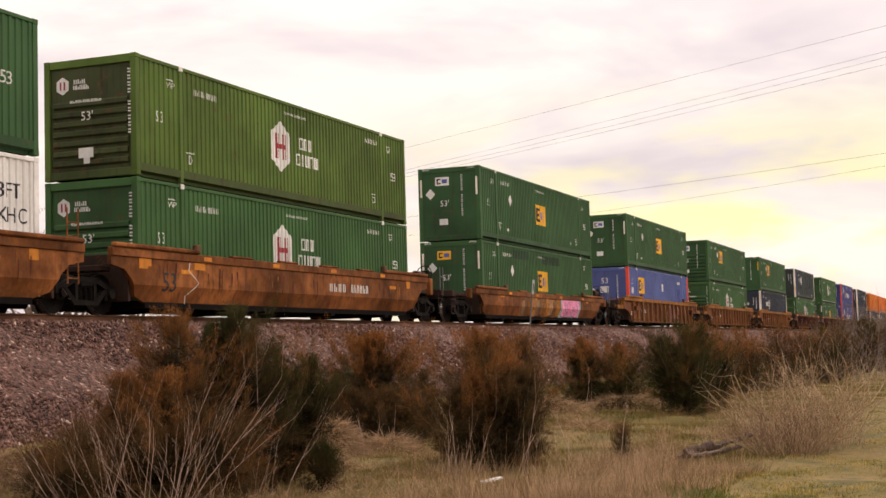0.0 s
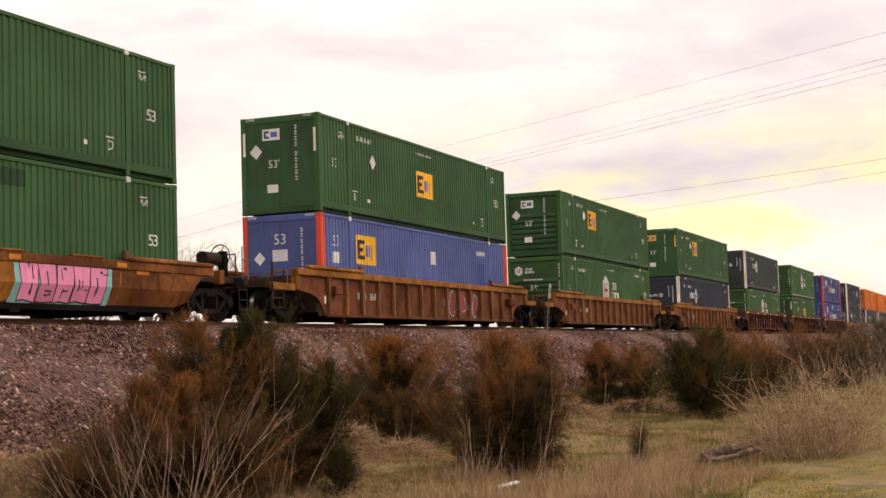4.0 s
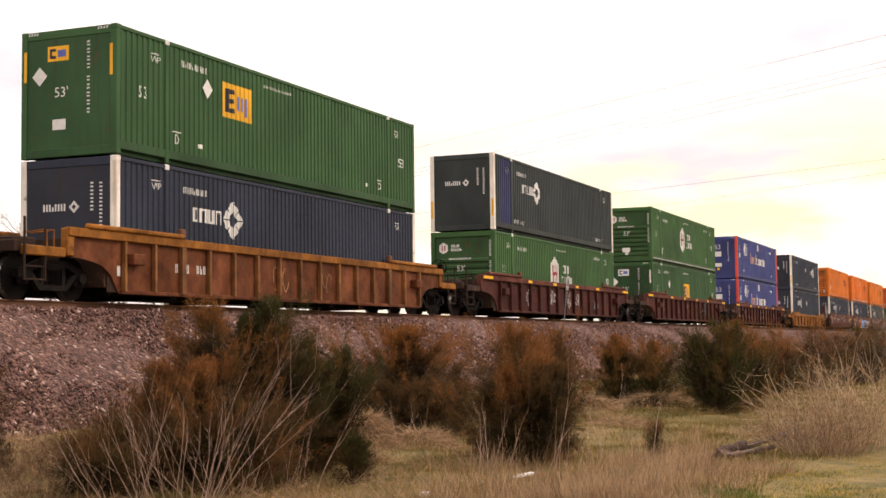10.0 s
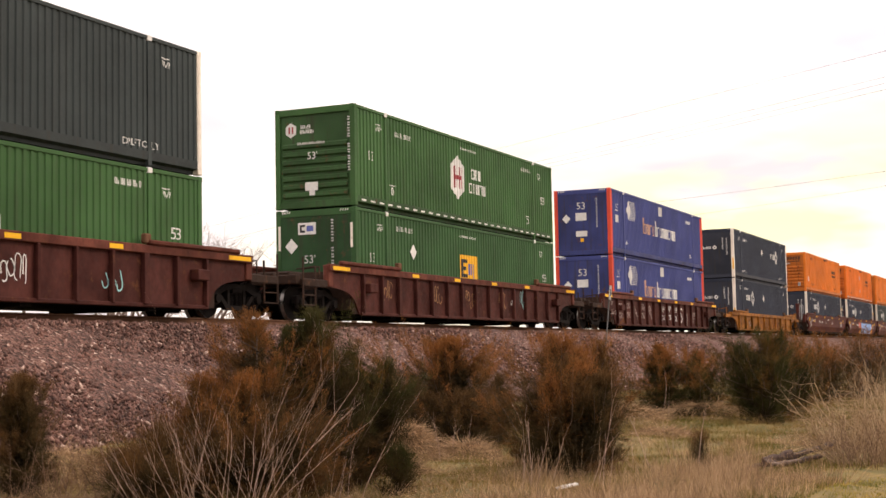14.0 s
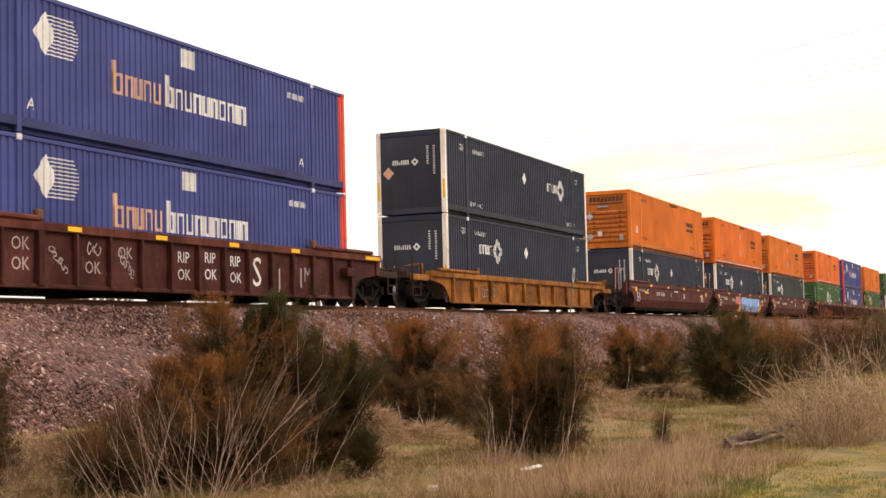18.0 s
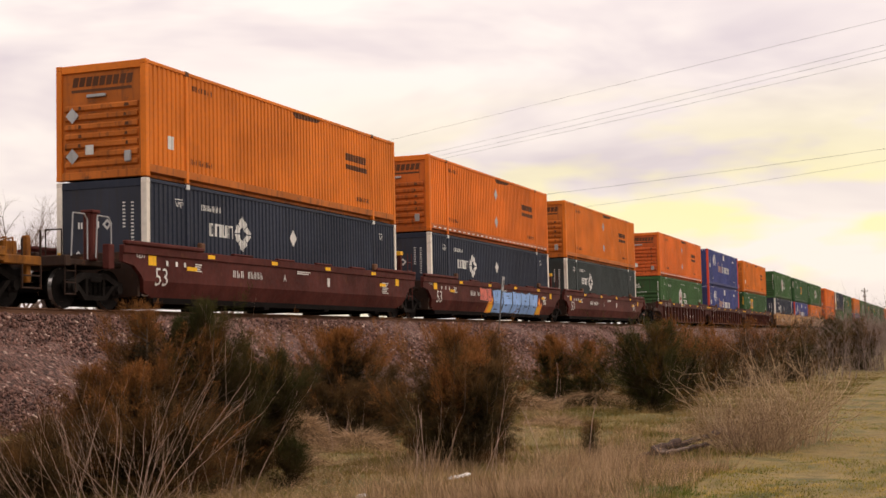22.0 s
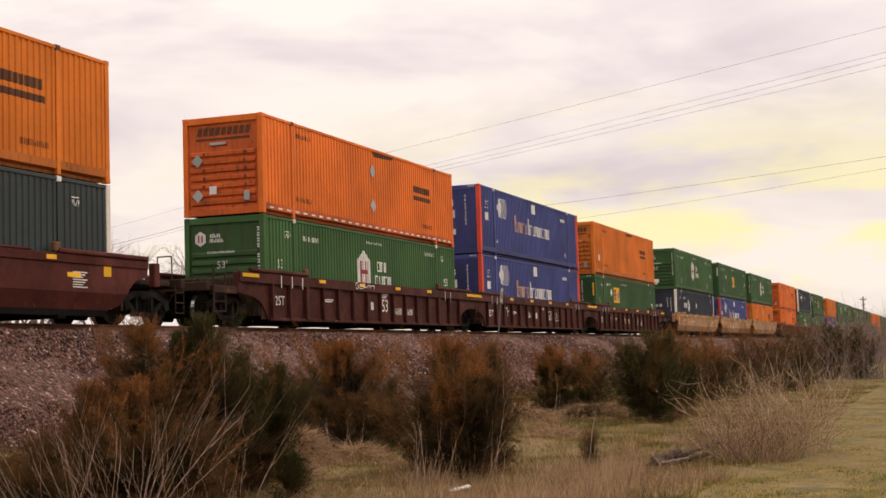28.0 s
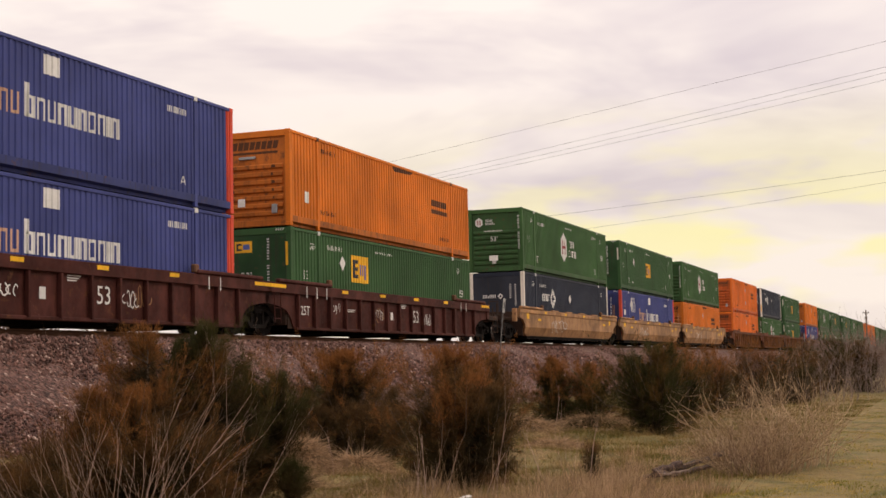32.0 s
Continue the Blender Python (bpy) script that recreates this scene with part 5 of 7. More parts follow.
FAR_FROM = 27
BOXES = {
    "H": lambda: green_hex("green corrugated steel container with a white hexagon and ribbed front"),
    "h": lambda: green_hex("yellowed green container with white hexagon and grimy ribbed front", GREEN_C),
    "d": lambda: green_hex("green container with white hexagon and dashed bottom rail", None, True),
    "E": lambda: green_yellow("dark green corrugated container with a yellow square panel midway"),
    "e": lambda: green_yellow("dark green corrugated container with repainted patches near its top", patched=True),
    "F": lambda: green_yellow("dark green corrugated container with a yellow square near its front", 5.16),
    "R": lambda: green_yellow("dark green container with a ribbed dirty front and yellow square", 5.16, True),
    "U": lambda: dark_box("slate navy container with cream corner posts and white emblem", NAVY),
    "N": lambda: dark_box("slate navy container with cream posts and no placard", NAVY, 3.9, ()),
    "X": lambda: dark_box("charcoal container with cream posts and a blue end panel", CHARCOAL, 4.0, (), True, BLUE_DULL),
    "V": lambda: dark_box("slate navy container with cream posts, emblem towards its tail", NAVY, 11.6, (8.0,), True),
    "C": lambda: dark_box("charcoal container with cream corner posts and white emblem", CHARCOAL, 3.9, ()),
    "P": lambda: blue_box("royal blue container with red end posts and white markings"),
    "B": lambda: blue_box("faded blue container with red end posts and a yellow square", BLUE_PALE, True),
    "S": lambda: orange_box("orange corrugated container with ribbed front and brown name bar"),
    "Q": lambda: orange_box("orange corrugated container with a white label sheet", None, False),
    "s": lambda: orange_box("deep orange container with a dashed bottom rail", ORANGE_DEEP, True, True),
    "t": lambda: orange_box("red-orange container with a dashed bottom rail", ORANGE_RED, True, True),
    "T": lambda: orange_box("red-orange corrugated container with ribbed front", ORANGE_RED),
    "W": lambda: white_box("white container with black size lettering, streaked with dirt"),
}
UPPER = "EhEERFXdPVQsStPQHEHTUESHEEHETSHEEHTESEHEETHSEH"
LOWER = "WHeBHNHEPUUUCHPFUPSTHEPEHEHEHTEHUEHESEHHEUHPEE"
made, train = {}, []


def far_box(label, body, post):
    """A container far down the line, in its few telling parts."""
    t = thing("shipping_container", label, "container", "containers on the train")
    for near in (True, False):
        part("side_panel", corrugated(0.16, LONG - 0.16, 0.2, TALL - 0.1, near), body, t)
        ya, yb = (0.0, 0.09) if near else (WIDE - 0.09, WIDE)
        part("top_rail", boxed((0.15, LONG - 0.15, ya, yb, TALL - 0.1, TALL)), body, t)
        part("bottom_rail", boxed((0.15, LONG - 0.15, ya, yb, 0.0, 0.2)), SOILED_SHADED.get(body.name, body), t)
        for x in (0.0, LONG - 0.16):
            part("corner_post", boxed((x, x + 0.16, ya, yb, 0.0, TALL)), post, t)
    part("front_wall", boxed((0.02, 0.1, 0.09, WIDE - 0.09, 0.02, TALL - 0.01)), body, t)
    part("rear_door", boxed((LONG - 0.1, LONG - 0.02, 0.09, WIDE - 0.09, 0.02, TALL - 0.01)), body, t)
    part("roof", boxed((0.1, LONG - 0.1, 0.09, WIDE - 0.09, TALL - 0.05, TALL - 0.01)), body, t)
    return t


def far_car(label, body):
    """A well car far down the line."""
    t = thing("well_car", label, "rail car", "well cars of the train")
    for y0, y1 in ((-0.16, -0.06), (WIDE + 0.06, WIDE + 0.16)):
        part("side_plate", boxed((-1.3, LONG + 1.3, y0, y1, 0.3, 1.5), bevel=0.02), body, t)
    part("well_floor", boxed((0, LONG, 0, WIDE, 0.16, 0.33)), GRIME, t)
    for x in (-1.9, LONG + 1.9):
        part("bogie", boxed((x - 1.2, x + 1.2, 0.3, WIDE - 0.3, 0.02, 0.95), bevel=0.1), GRIME, t)
    return t


def boxed_load(key):
    if key not in made:
        made[key] = BOXES[key]()
        return made[key]
    return copy_thing(made[key], Matrix())


def cars():
    y = CAR_BROWN, CAR_YELLOW
    first = {
        "orange": well_car("low rusty orange smooth-sided well car with graffiti", CAR_ORANGE, CAR_ORANGE, False, top=1.28),
        "orange0": well_car("rusty orange smooth-sided well, coupled close to its mate", CAR_ORANGE, CAR_ORANGE, False, 3.72, 1.67, bogies=(True, False)),
        "orange1": well_car("rusty orange smooth-sided well with faded white graffiti", CAR_ORANGE, CAR_ORANGE, False, 1.67, 3.72),
        "brown": well_car("rust-brown ribbed well car with ochre top edge", *y, True),
        "oxide": well_car("dark oxide-brown ribbed well car with yellow reflectors", CAR_DARK, CAR_OXIDE, True),
        "ochre": well_car("ochre ribbed well car, worn and rusty", CAR_YELLOW, CAR_YELLOW, True, stakes=10, top=1.20),
    }
    used = set()
    out = []
    for k in range(len(LEAD)):
        if k >= FAR_FROM:
            if "far" not in first:
                first["far"] = far_car("dark well car far down the train", CAR_DARK)
            key = "far"
        elif k <= 2:
            key = ("orange0", "orange1", "orange")[k]
        elif k <= 5:
            key = "brown"
        elif k <= 8:
            key = "oxide"
        elif k == 9:
            key = "ochre"
        else:
            pos = (k - 10) % 3
            fam = ((k - 10) // 3) % 4
            body = (CAR_MAROON, CAR_DARK, CAR_TAN, CAR_BROWN)[fam]
            name = ("maroon smooth-sided", "dark oxide ribbed", "tan smooth-sided", "rust-brown ribbed")[fam]
            key = f"{fam}{pos}"
            if key not in first:
                first[key] = well_car(f"{name} well of an articulated car", body, CAR_TAN if fam == 2 else body, fam in (1, 3), 3.72 if pos == 0 else 1.67, 3.72 if pos == 2 else 1.67, bogies=(True, pos == 2), rim=0.30 if fam == 1 else 0.19)
        car = first[key] if key not in used else copy_thing(first[key], Matrix())
        used.add(key)
        out.append(car)
    return out


CARS = cars()


def load():
    looks = {"green": (GREEN_B, GREEN_B), "leaf-green": (GREEN_A, GREEN_A), "orange": (ORANGE, ORANGE), "red-orange": (ORANGE_RED, ORANGE_RED), "slate navy": (NAVY, CREAM), "royal blue": (BLUE, RED)}
    name = {"H": "leaf-green", "d": "leaf-green", "h": "leaf-green", "S": "orange", "s": "orange", "T": "red-orange", "U": "slate navy", "N": "slate navy", "P": "royal blue"}
    far = {}
    def far_load(key):
        look_of = name.get(key, "green")
        if look_of not in far:
            far[look_of] = far_box(f"{look_of} corrugated container far down the train", *looks[look_of])
            return far[look_of]
        return copy_thing(far[look_of], Matrix())
    for k, lead in enumerate(LEAD):
        load_of = boxed_load if k < FAR_FROM else far_load
        low, up = load_of(LOWER[k]), load_of(UPPER[k])
        train.append((CARS[k], lead, 0.0))
        train.append((low, lead, WELL_Z))
        train.append((up, lead, WELL_Z + TALL + LOCK))


load()


def car_marks():
    """Numerals, stencils, reporting bars and graffiti on single cars; x and z as on the car."""
    RIB, FLAT = 0.107, 0.167
    def text(k, m, x, z, size, proud, colour=LETTER):
        part("stencil", to_side(writing(m, x, z, size), proud), colour, CARS[k])
    def plate(k, x, z, w, h, proud, colour, name="patch", label=""):
        part(name, to_side(rect(x, x + w, z, z + h), proud), colour, CARS[k], label)
    # orange pair and its follower
    reporting_mark(CARS[1], 9.75, 0.80, 4, 1.2, 0.24, FLAT + 0.004)
    reporting_mark(CARS[1], 11.25, 0.80, 6, 1.3, 0.24, FLAT + 0.004)
    for k, seed in ((0, 1), (1, 2), (2, 3)):
        drips(CARS[k], 0.4, 15.8, 34, 1.27, FLAT + 0.001, CAR_MAROON, 200 + seed, "dark rust runs down the plate")
        drips(CARS[k], 0.4, 15.8, 22, 1.2, FLAT + 0.0015, CAR_YELLOW, 210 + seed, "pale ochre scrapes on the plate")
    line = ((1.97, 1.28), (1.92, 1.08), (2.38, 0.80), (1.86, 0.46), (1.98, 0.24))
    part("graffiti", to_side(shape(*[((u, w), (u + 0.03, w), (p + 0.03, q), (p, q)) for (u, w), (p, q) in zip(line, line[1:])]), FLAT + 0.002), LETTER, CARS[1], "thin white zigzag spray line")
    for x in (-0.2, 2.2):
        plate(1, x, 1.12, 0.5, 0.24, FLAT, DULL_REFLECT, "patch")
    text(1, "53", 0.75, 0.55, 0.48, FLAT + 0.003, LETTER_BLACK)
    for j in range(11):
        blob(CARS[2], 4.2 + 0.5 * j, 0.24 + 0.05 * (j % 3), 0.85, 0.72 + 0.06 * (j % 4), FLAT + 0.0012 * j, (CAR_TAN, STAKE, CAR_YELLOW, GRAFFITI_OCHRE)[j % 4], 112 + j, "faded tan and ochre spray paint")
    scrawl(CARS[2], 4.3, 0.28, 5.3, 0.85, FLAT + 0.016, LETTER_BROWN, 13, "dark brown graffiti strokes", 14)
    plate(2, 9.95, 0.24, 3.3, 0.96, FLAT, GRAFFITI_TEAL, "graffiti", "teal spray-paint ground")
    block_letters(CARS[2], 10.2, 0.26, 5, 2.85, 0.92, FLAT + 0.004, GRAFFITI_PINK, LETTER_BLACK, 14, "pink graffiti letter")
    # rust-brown trio
    for k in (3, 4, 5):
        reporting_mark(CARS[k], 2.15, 0.72, 4, 0.62, 0.20, RIB)
        reporting_mark(CARS[k], 3.05, 0.72, 5, 0.72, 0.20, RIB)
        plate(k, -0.1, 0.55, 0.12, 0.22, RIB, LETTER, "card")
    for j, (x, w) in enumerate(((9.1, 1.05), (10.25, 0.95), (11.35, 1.0))):
        blob(CARS[3], x, 0.34, w, 0.92, RIB, GRAFFITI_RED, 20 + j, "dark red spray-paint fill")
        scrawl(CARS[3], x, 0.32, w, 0.95, RIB + 0.003, GRAFFITI_TEAL, 30 + j, "teal spray-paint outline", 2)
    scrawl(CARS[5], 6.7, 0.4, 0.8, 0.7, RIB, CAR_TAN, 33, "pale graffiti tag", 3)
    scrawl(CARS[5], 9.2, 0.4, 0.8, 0.7, RIB, CAR_TAN, 34, "pale graffiti tag", 3)
    # dark oxide trio
    for j, (x, w) in enumerate(((3.2, 0.65), (6.15, 0.7), (8.25, 0.7), (9.4, 0.75))):
        scrawl(CARS[6], x, 0.42, w, 0.8, RIB, LETTER, 40 + j, "white graffiti tag", 4)
    scrawl(CARS[6], 4.2, 0.5, 0.65, 0.6, RIB, GRAFFITI_RED, 46, "dark red graffiti tag", 3)
    scrawl(CARS[6], 12.35, 0.45, 0.7, 0.5, RIB, GRAFFITI_TEAL, 47, "teal graffiti tag", 3)
    scrawl(CARS[7], 12.2, 0.55, 0.65, 0.75, RIB, GRAFFITI_TEAL, 48, "teal graffiti tag", 3)
    scrawl(CARS[7], 11.3, 0.65, 0.5, 0.5, RIB, LETTER, 49, "white graffiti tag", 3)
    for j, x in enumerate((1.3, 4.75, 7.35, 10.2)):
        scrawl(CARS[7], x, 0.5, 0.7, 0.7, RIB, CAR_TAN, 150 + j, "pale graffiti tag", 4)
    def chalk(word, x, z, size, colour=GRAFFITI_GREY):
        part("chalk_mark", to_side(writing(word, x, z, size), RIB), colour, CARS[8], "pale chalked letters")
    chalk("RIP", -1.95, 1.00, 0.24)
    chalk("OK", -0.72, 1.02, 0.18)
    scrawl(CARS[8], -0.72, 0.58, 0.75, 0.26, RIB, GRAFFITI_GREY, 60, "pale grey graffiti tag", 4)
    for j, words in enumerate((("RIP", "OK"), ("OK", "OK"), (), ("", "OK"), ("OK", ""), (), ("RIP", "OK"), ("RIP", "OK"), ("RIP", "OK"))):
        for row, word in enumerate(words):
            if word:
                chalk(word, 0.44 + 1.1396 * j, 0.88 - 0.40 * row + 0.04 * (j % 2), 0.27, LETTER if j > 5 else GRAFFITI_GREY)
    for j in (2, 4):
        for q in range(6):
            scrawl(CARS[8], 0.44 + 1.1396 * j + 0.09 * q, 0.82 - 0.075 * q, 0.16, 0.26, RIB + 0.001, GRAFFITI_GREY, 62 + 6 * j + q, "pale grey graffiti tag", 1)
    scrawl(CARS[8], 3.95, 0.90, 0.42, 0.30, RIB, GRAFFITI_GREY, 63, "pale grey graffiti tag", 3)
    chalk("S", 10.62, 0.42, 0.78, LETTER)
    chalk("J", 11.92, 0.42, 0.52)
    chalk("1", 12.98, 0.44, 0.56)
    chalk("M", 13.32, 0.60, 0.42)
    scrawl(CARS[9], 2.9, 0.42, 1.3, 0.36, RIB, GRAFFITI_GREY, 190, "faded grey graffiti tag", 6)
    scrawl(CARS[9], 10.2, 0.42, 1.2, 0.36, RIB, GRAFFITI_RED, 191, "dark red graffiti tag", 5)
    drips(CARS[9], 0.3, 15.8, 30, 0.9, RIB, CAR_MAROON, 192, "dark rust runs down the plate")
    # maroon articulated three and the ribbed three behind
    for k, letter in ((10, "A"), (11, ""), (12, "B")):
        text(k, "53", 0.08, 0.58, 0.46, FLAT)
        reporting_mark(CARS[k], 4.0, 0.92, 3, 0.66, 0.19, FLAT)
        reporting_mark(CARS[k], 4.85, 0.92, 5, 0.9, 0.19, FLAT)
        if letter:
            text(k, letter, 7.0, 0.92, 0.2, FLAT)
        small_print(CARS[k], 2.0, 1.16, FLAT, 4, 0.35)
        small_print(CARS[k], 14.4, 1.10, FLAT, 7, 0.55)
        small_print(CARS[k], 7.9, 1.22, FLAT, 2, 0.9)
        plate(k, 10.0, 0.86, 0.18, 0.26, FLAT, LETTER, "card")
        text(k, "125T", -0.75, 1.22, 0.15, FLAT)
        for x in (0.6, 1.05, 1.45):
            plate(k, x, 1.08, 0.1, 0.12, FLAT, LETTER, "card")
    block_letters(CARS[11], 5.15, 0.72, 3, 1.5, 0.58, FLAT + 0.006, GRAFFITI_SALMON, LETTER_BLACK, 80, "salmon-pink graffiti letter")
    for x, flip in ((6.05, 1), (13.0, -1)):
        flames(CARS[11], x, 0.22, 1.35, 1.05, FLAT, flip)
    block_letters(CARS[11], 6.95, 0.22, 5, 6.5, 1.08, FLAT + 0.004, GRAFFITI_BLUE, NAVY, 90, "pale blue graffiti letter")
    for k in (13, 14, 15):
        text(k, "53", 8.33 if k == 13 else 9.5, 0.58, 0.44, RIB)
        text(k, "125T", 0.2, 0.62, 0.28, RIB)
        small_print(CARS[k], 8.4, 1.16, RIB, 3, 0.5)
        small_print(CARS[k], 3.7, 0.85, RIB, 2, 0.7)
        plate(k, 7.4, 0.62, 0.22, 0.26, RIB, LETTER, "card")
        if k == 13:
            reporting_mark(CARS[k], 9.4, 0.50, 4, 0.8, 0.22, RIB)
            reporting_mark(CARS[k], 10.55, 0.50, 4, 0.7, 0.22, RIB)
        else:
            scrawl(CARS[k], 10.55, 0.45, 0.7, 0.5, RIB, LETTER, 160 + k, "white graffiti tag", 4)
            scrawl(CARS[k], 2.55, 0.62, 0.7, 0.42, RIB, LETTER, 170 + k, "white graffiti tag", 3)
            scrawl(CARS[k], 5.95, 0.55, 0.75, 0.42, RIB, LETTER, 180 + k, "white graffiti tag", 4)
        for x in (0.6, 1.3, 2.0, 14.4, 15.0):
            plate(k, x, 1.12, 0.05, 0.34, 0.207, LETTER, "height_mark")
    scrawl(CARS[13], 5.9, 1.25, 1.6, 0.24, 0.208, LETTER, 120, "white graffiti scribble", 5)
    scrawl(CARS[14], 11.0, 0.45, 0.8, 0.6, RIB, CAR_TAN, 121, "pale graffiti tag", 4)
    scrawl(CARS[15], 6.0, 0.45, 0.8, 0.6, RIB, CAR_TAN, 122, "pale graffiti tag", 4)
    for k in (16, 17, 18):
        scrawl(CARS[k], 4.0, 0.5, 2.5, 0.6, FLAT, LETTER, 130 + k, "white graffiti on tan paint", 6)


car_marks()


# ---- trees, shrubs and grass ----
def sprays(rng, pts, dirs, length, width):
    """Flat pointed sprays, one slim triangle each: verts and faces."""
    n = len(pts)
    side = np.cross(dirs, rng.standard_normal((n, 3)))
    side /= np.linalg.norm(side, axis=1)[:, None] + 1e-9
    side *= width[:, None]
    v = np.stack([pts - side, pts + side, pts + dirs * length[:, None]], 1)
    return v.reshape(-1, 3), np.arange(3 * n).reshape(-1, 3)


def unit(v):
    return v / (np.linalg.norm(v, axis=-1, keepdims=True) + 1e-9)


def cedar(x, y, high, wide, material, label, seed, count=16000, leaders=2, skirt=0.03, fine=1.0, taper=0.78, foot=0.9, under=None):
    """A young juniper: leading stems, limbs that curve upwards, and feathery plumes along each limb, bronzed where they stand in the open."""
    rng = np.random.default_rng(seed)
    near = x < 26
    count = int((4.2 if near else 3.0) * count)
    t = thing("cedar_tree", label, "tree", "young cedars on the verge")
    t.location = (x, y, float(ground_z(x, y)) - 0.03)
    tops = []
    for k in range(leaders):
        a, off = 2.4 * k + seed, (0.0 if k == 0 else 0.24 * wide * (0.6 + 0.5 * rng.random()))
        tops.append(np.array([off * math.cos(a), off * math.sin(a), high * (0.97 if k == 0 else 0.62 + 0.28 * rng.random())]))
    base, mid, tip, own = [], [], [], []
    for k, top in enumerate(tops):
        bm = bmesh.new()
        knee = top * np.array([0.75, 0.75, 0.5])
        tube(bm, (0, 0, 0), knee, 0.018 * high, 0.010 * high, 7)
        tube(bm, knee, top, 0.010 * high, 0.0015 * high, 7)
        part("trunk", bm, BARK, t)
        n = int((30 + 24 * high) / leaders ** 0.5)
        u = rng.random(n) ** 0.9
        h0 = skirt + (0.93 - skirt) * u
        st = np.where((h0 < 0.5)[:, None], knee * (h0 / 0.5)[:, None], knee + (top - knee) * ((h0 - 0.5) / 0.5)[:, None])
        ang = rng.random(n) * 2 * math.pi
        reach = 0.66 * wide * (1.0 if k == 0 else 0.75) * (1 - 0.93 * u) ** taper * np.minimum(1.0, foot + 1.6 * u) * (0.32 + 0.98 * rng.random(n) ** 1.5) + 0.03
        out = np.stack([np.cos(ang), np.sin(ang), 0 * ang], 1) * reach[:, None]
        low = np.minimum(1.0, 0.05 + 4.0 * u)
        rise = np.minimum(reach * low * (0.18 + 0.55 * u + 0.75 * rng.random(n)) + 0.10 * high * u, high * (1.0 - h0) + 0.05 * high * rng.random(n))
        base.append(st)
        mid.append(st + out * 0.62 + np.array([0, 0, 0.25]) * rise[:, None])
        tip.append(st + out + np.array([0, 0, 1.0]) * rise[:, None])
        own.append(reach)
        base.append(np.array([knee + (top - knee) * 0.6]))
        mid.append(np.array([knee + (top - knee) * 0.85]))
        tip.append(np.array([top + np.array([0, 0, 0.03 * high])]))
        own.append(np.array([0.2]))
    base, mid, tip, own = (np.concatenate(v) for v in (base, mid, tip, own))
    segs = [(p, q, 0.004 * high, 0.0028 * high) for p, q in zip(base, mid)] + [(p, q, 0.0028 * high, 0.0008) for p, q in zip(mid, tip)]
    v, f = bars_mesh(segs)
    mesh_object("branchwork", v, f, BARK, t, kind="stuff")
    # twigs: side plumes that leave each limb at a slant, shorter towards its tip
    m = 12
    limb = np.repeat(np.arange(len(base)), m)
    s = 0.14 + 0.86 * rng.random(len(limb))
    w = s[:, None]
    foot = base[limb] * (1 - w) ** 2 + 2 * mid[limb] * w * (1 - w) + tip[limb] * w ** 2
    tan = unit(2 * (1 - w) * (mid - base)[limb] + 2 * w * (tip - mid)[limb])
    grow = unit(tan + 0.48 * rng.standard_normal((len(limb), 3)) + np.array([0, 0, 0.26]))
    ln = (0.12 + 0.36 * own[limb]) * (0.4 + 0.9 * rng.random(len(limb))) * (1.12 - 0.48 * s)
    pick = rng.choice(len(limb), count, p=(ln * (1.25 - s)) / (ln * (1.25 - s)).sum())
    a = rng.random(count)
    p = foot[pick] + grow[pick] * (ln[pick] * a)[:, None] + rng.standard_normal((count, 3)) * (0.008 + 0.045 * np.sqrt(ln[pick]) * (1 - 0.6 * a))[:, None]
    p[:, 2] = np.maximum(p[:, 2], 0.02)
    d = unit(grow[pick] + 0.38 * rng.standard_normal((count, 3)))
    size, slim = fine * (0.032 + 0.045 * rng.random(count)), fine * ((0.0015 if near else 0.0030) + 0.0016 * rng.random(count))
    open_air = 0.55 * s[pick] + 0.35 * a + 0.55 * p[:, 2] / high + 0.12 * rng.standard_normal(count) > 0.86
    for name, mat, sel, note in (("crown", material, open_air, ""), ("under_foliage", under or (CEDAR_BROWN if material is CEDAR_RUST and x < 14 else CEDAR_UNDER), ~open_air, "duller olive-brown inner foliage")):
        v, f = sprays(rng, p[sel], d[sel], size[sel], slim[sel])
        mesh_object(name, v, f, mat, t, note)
    # low inner sprays whose dark colour stands in for self-shadow
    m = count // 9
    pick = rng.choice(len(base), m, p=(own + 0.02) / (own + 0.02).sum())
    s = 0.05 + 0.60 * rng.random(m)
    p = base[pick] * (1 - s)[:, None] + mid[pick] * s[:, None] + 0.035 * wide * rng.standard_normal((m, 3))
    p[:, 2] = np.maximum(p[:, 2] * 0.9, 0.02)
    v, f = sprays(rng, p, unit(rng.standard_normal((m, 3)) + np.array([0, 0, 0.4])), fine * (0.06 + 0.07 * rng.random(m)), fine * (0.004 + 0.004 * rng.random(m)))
    mesh_object("inner_foliage", v, f, CEDAR_SHADE, t, "inner sprays coloured dark for the tree's own shade")
    return t


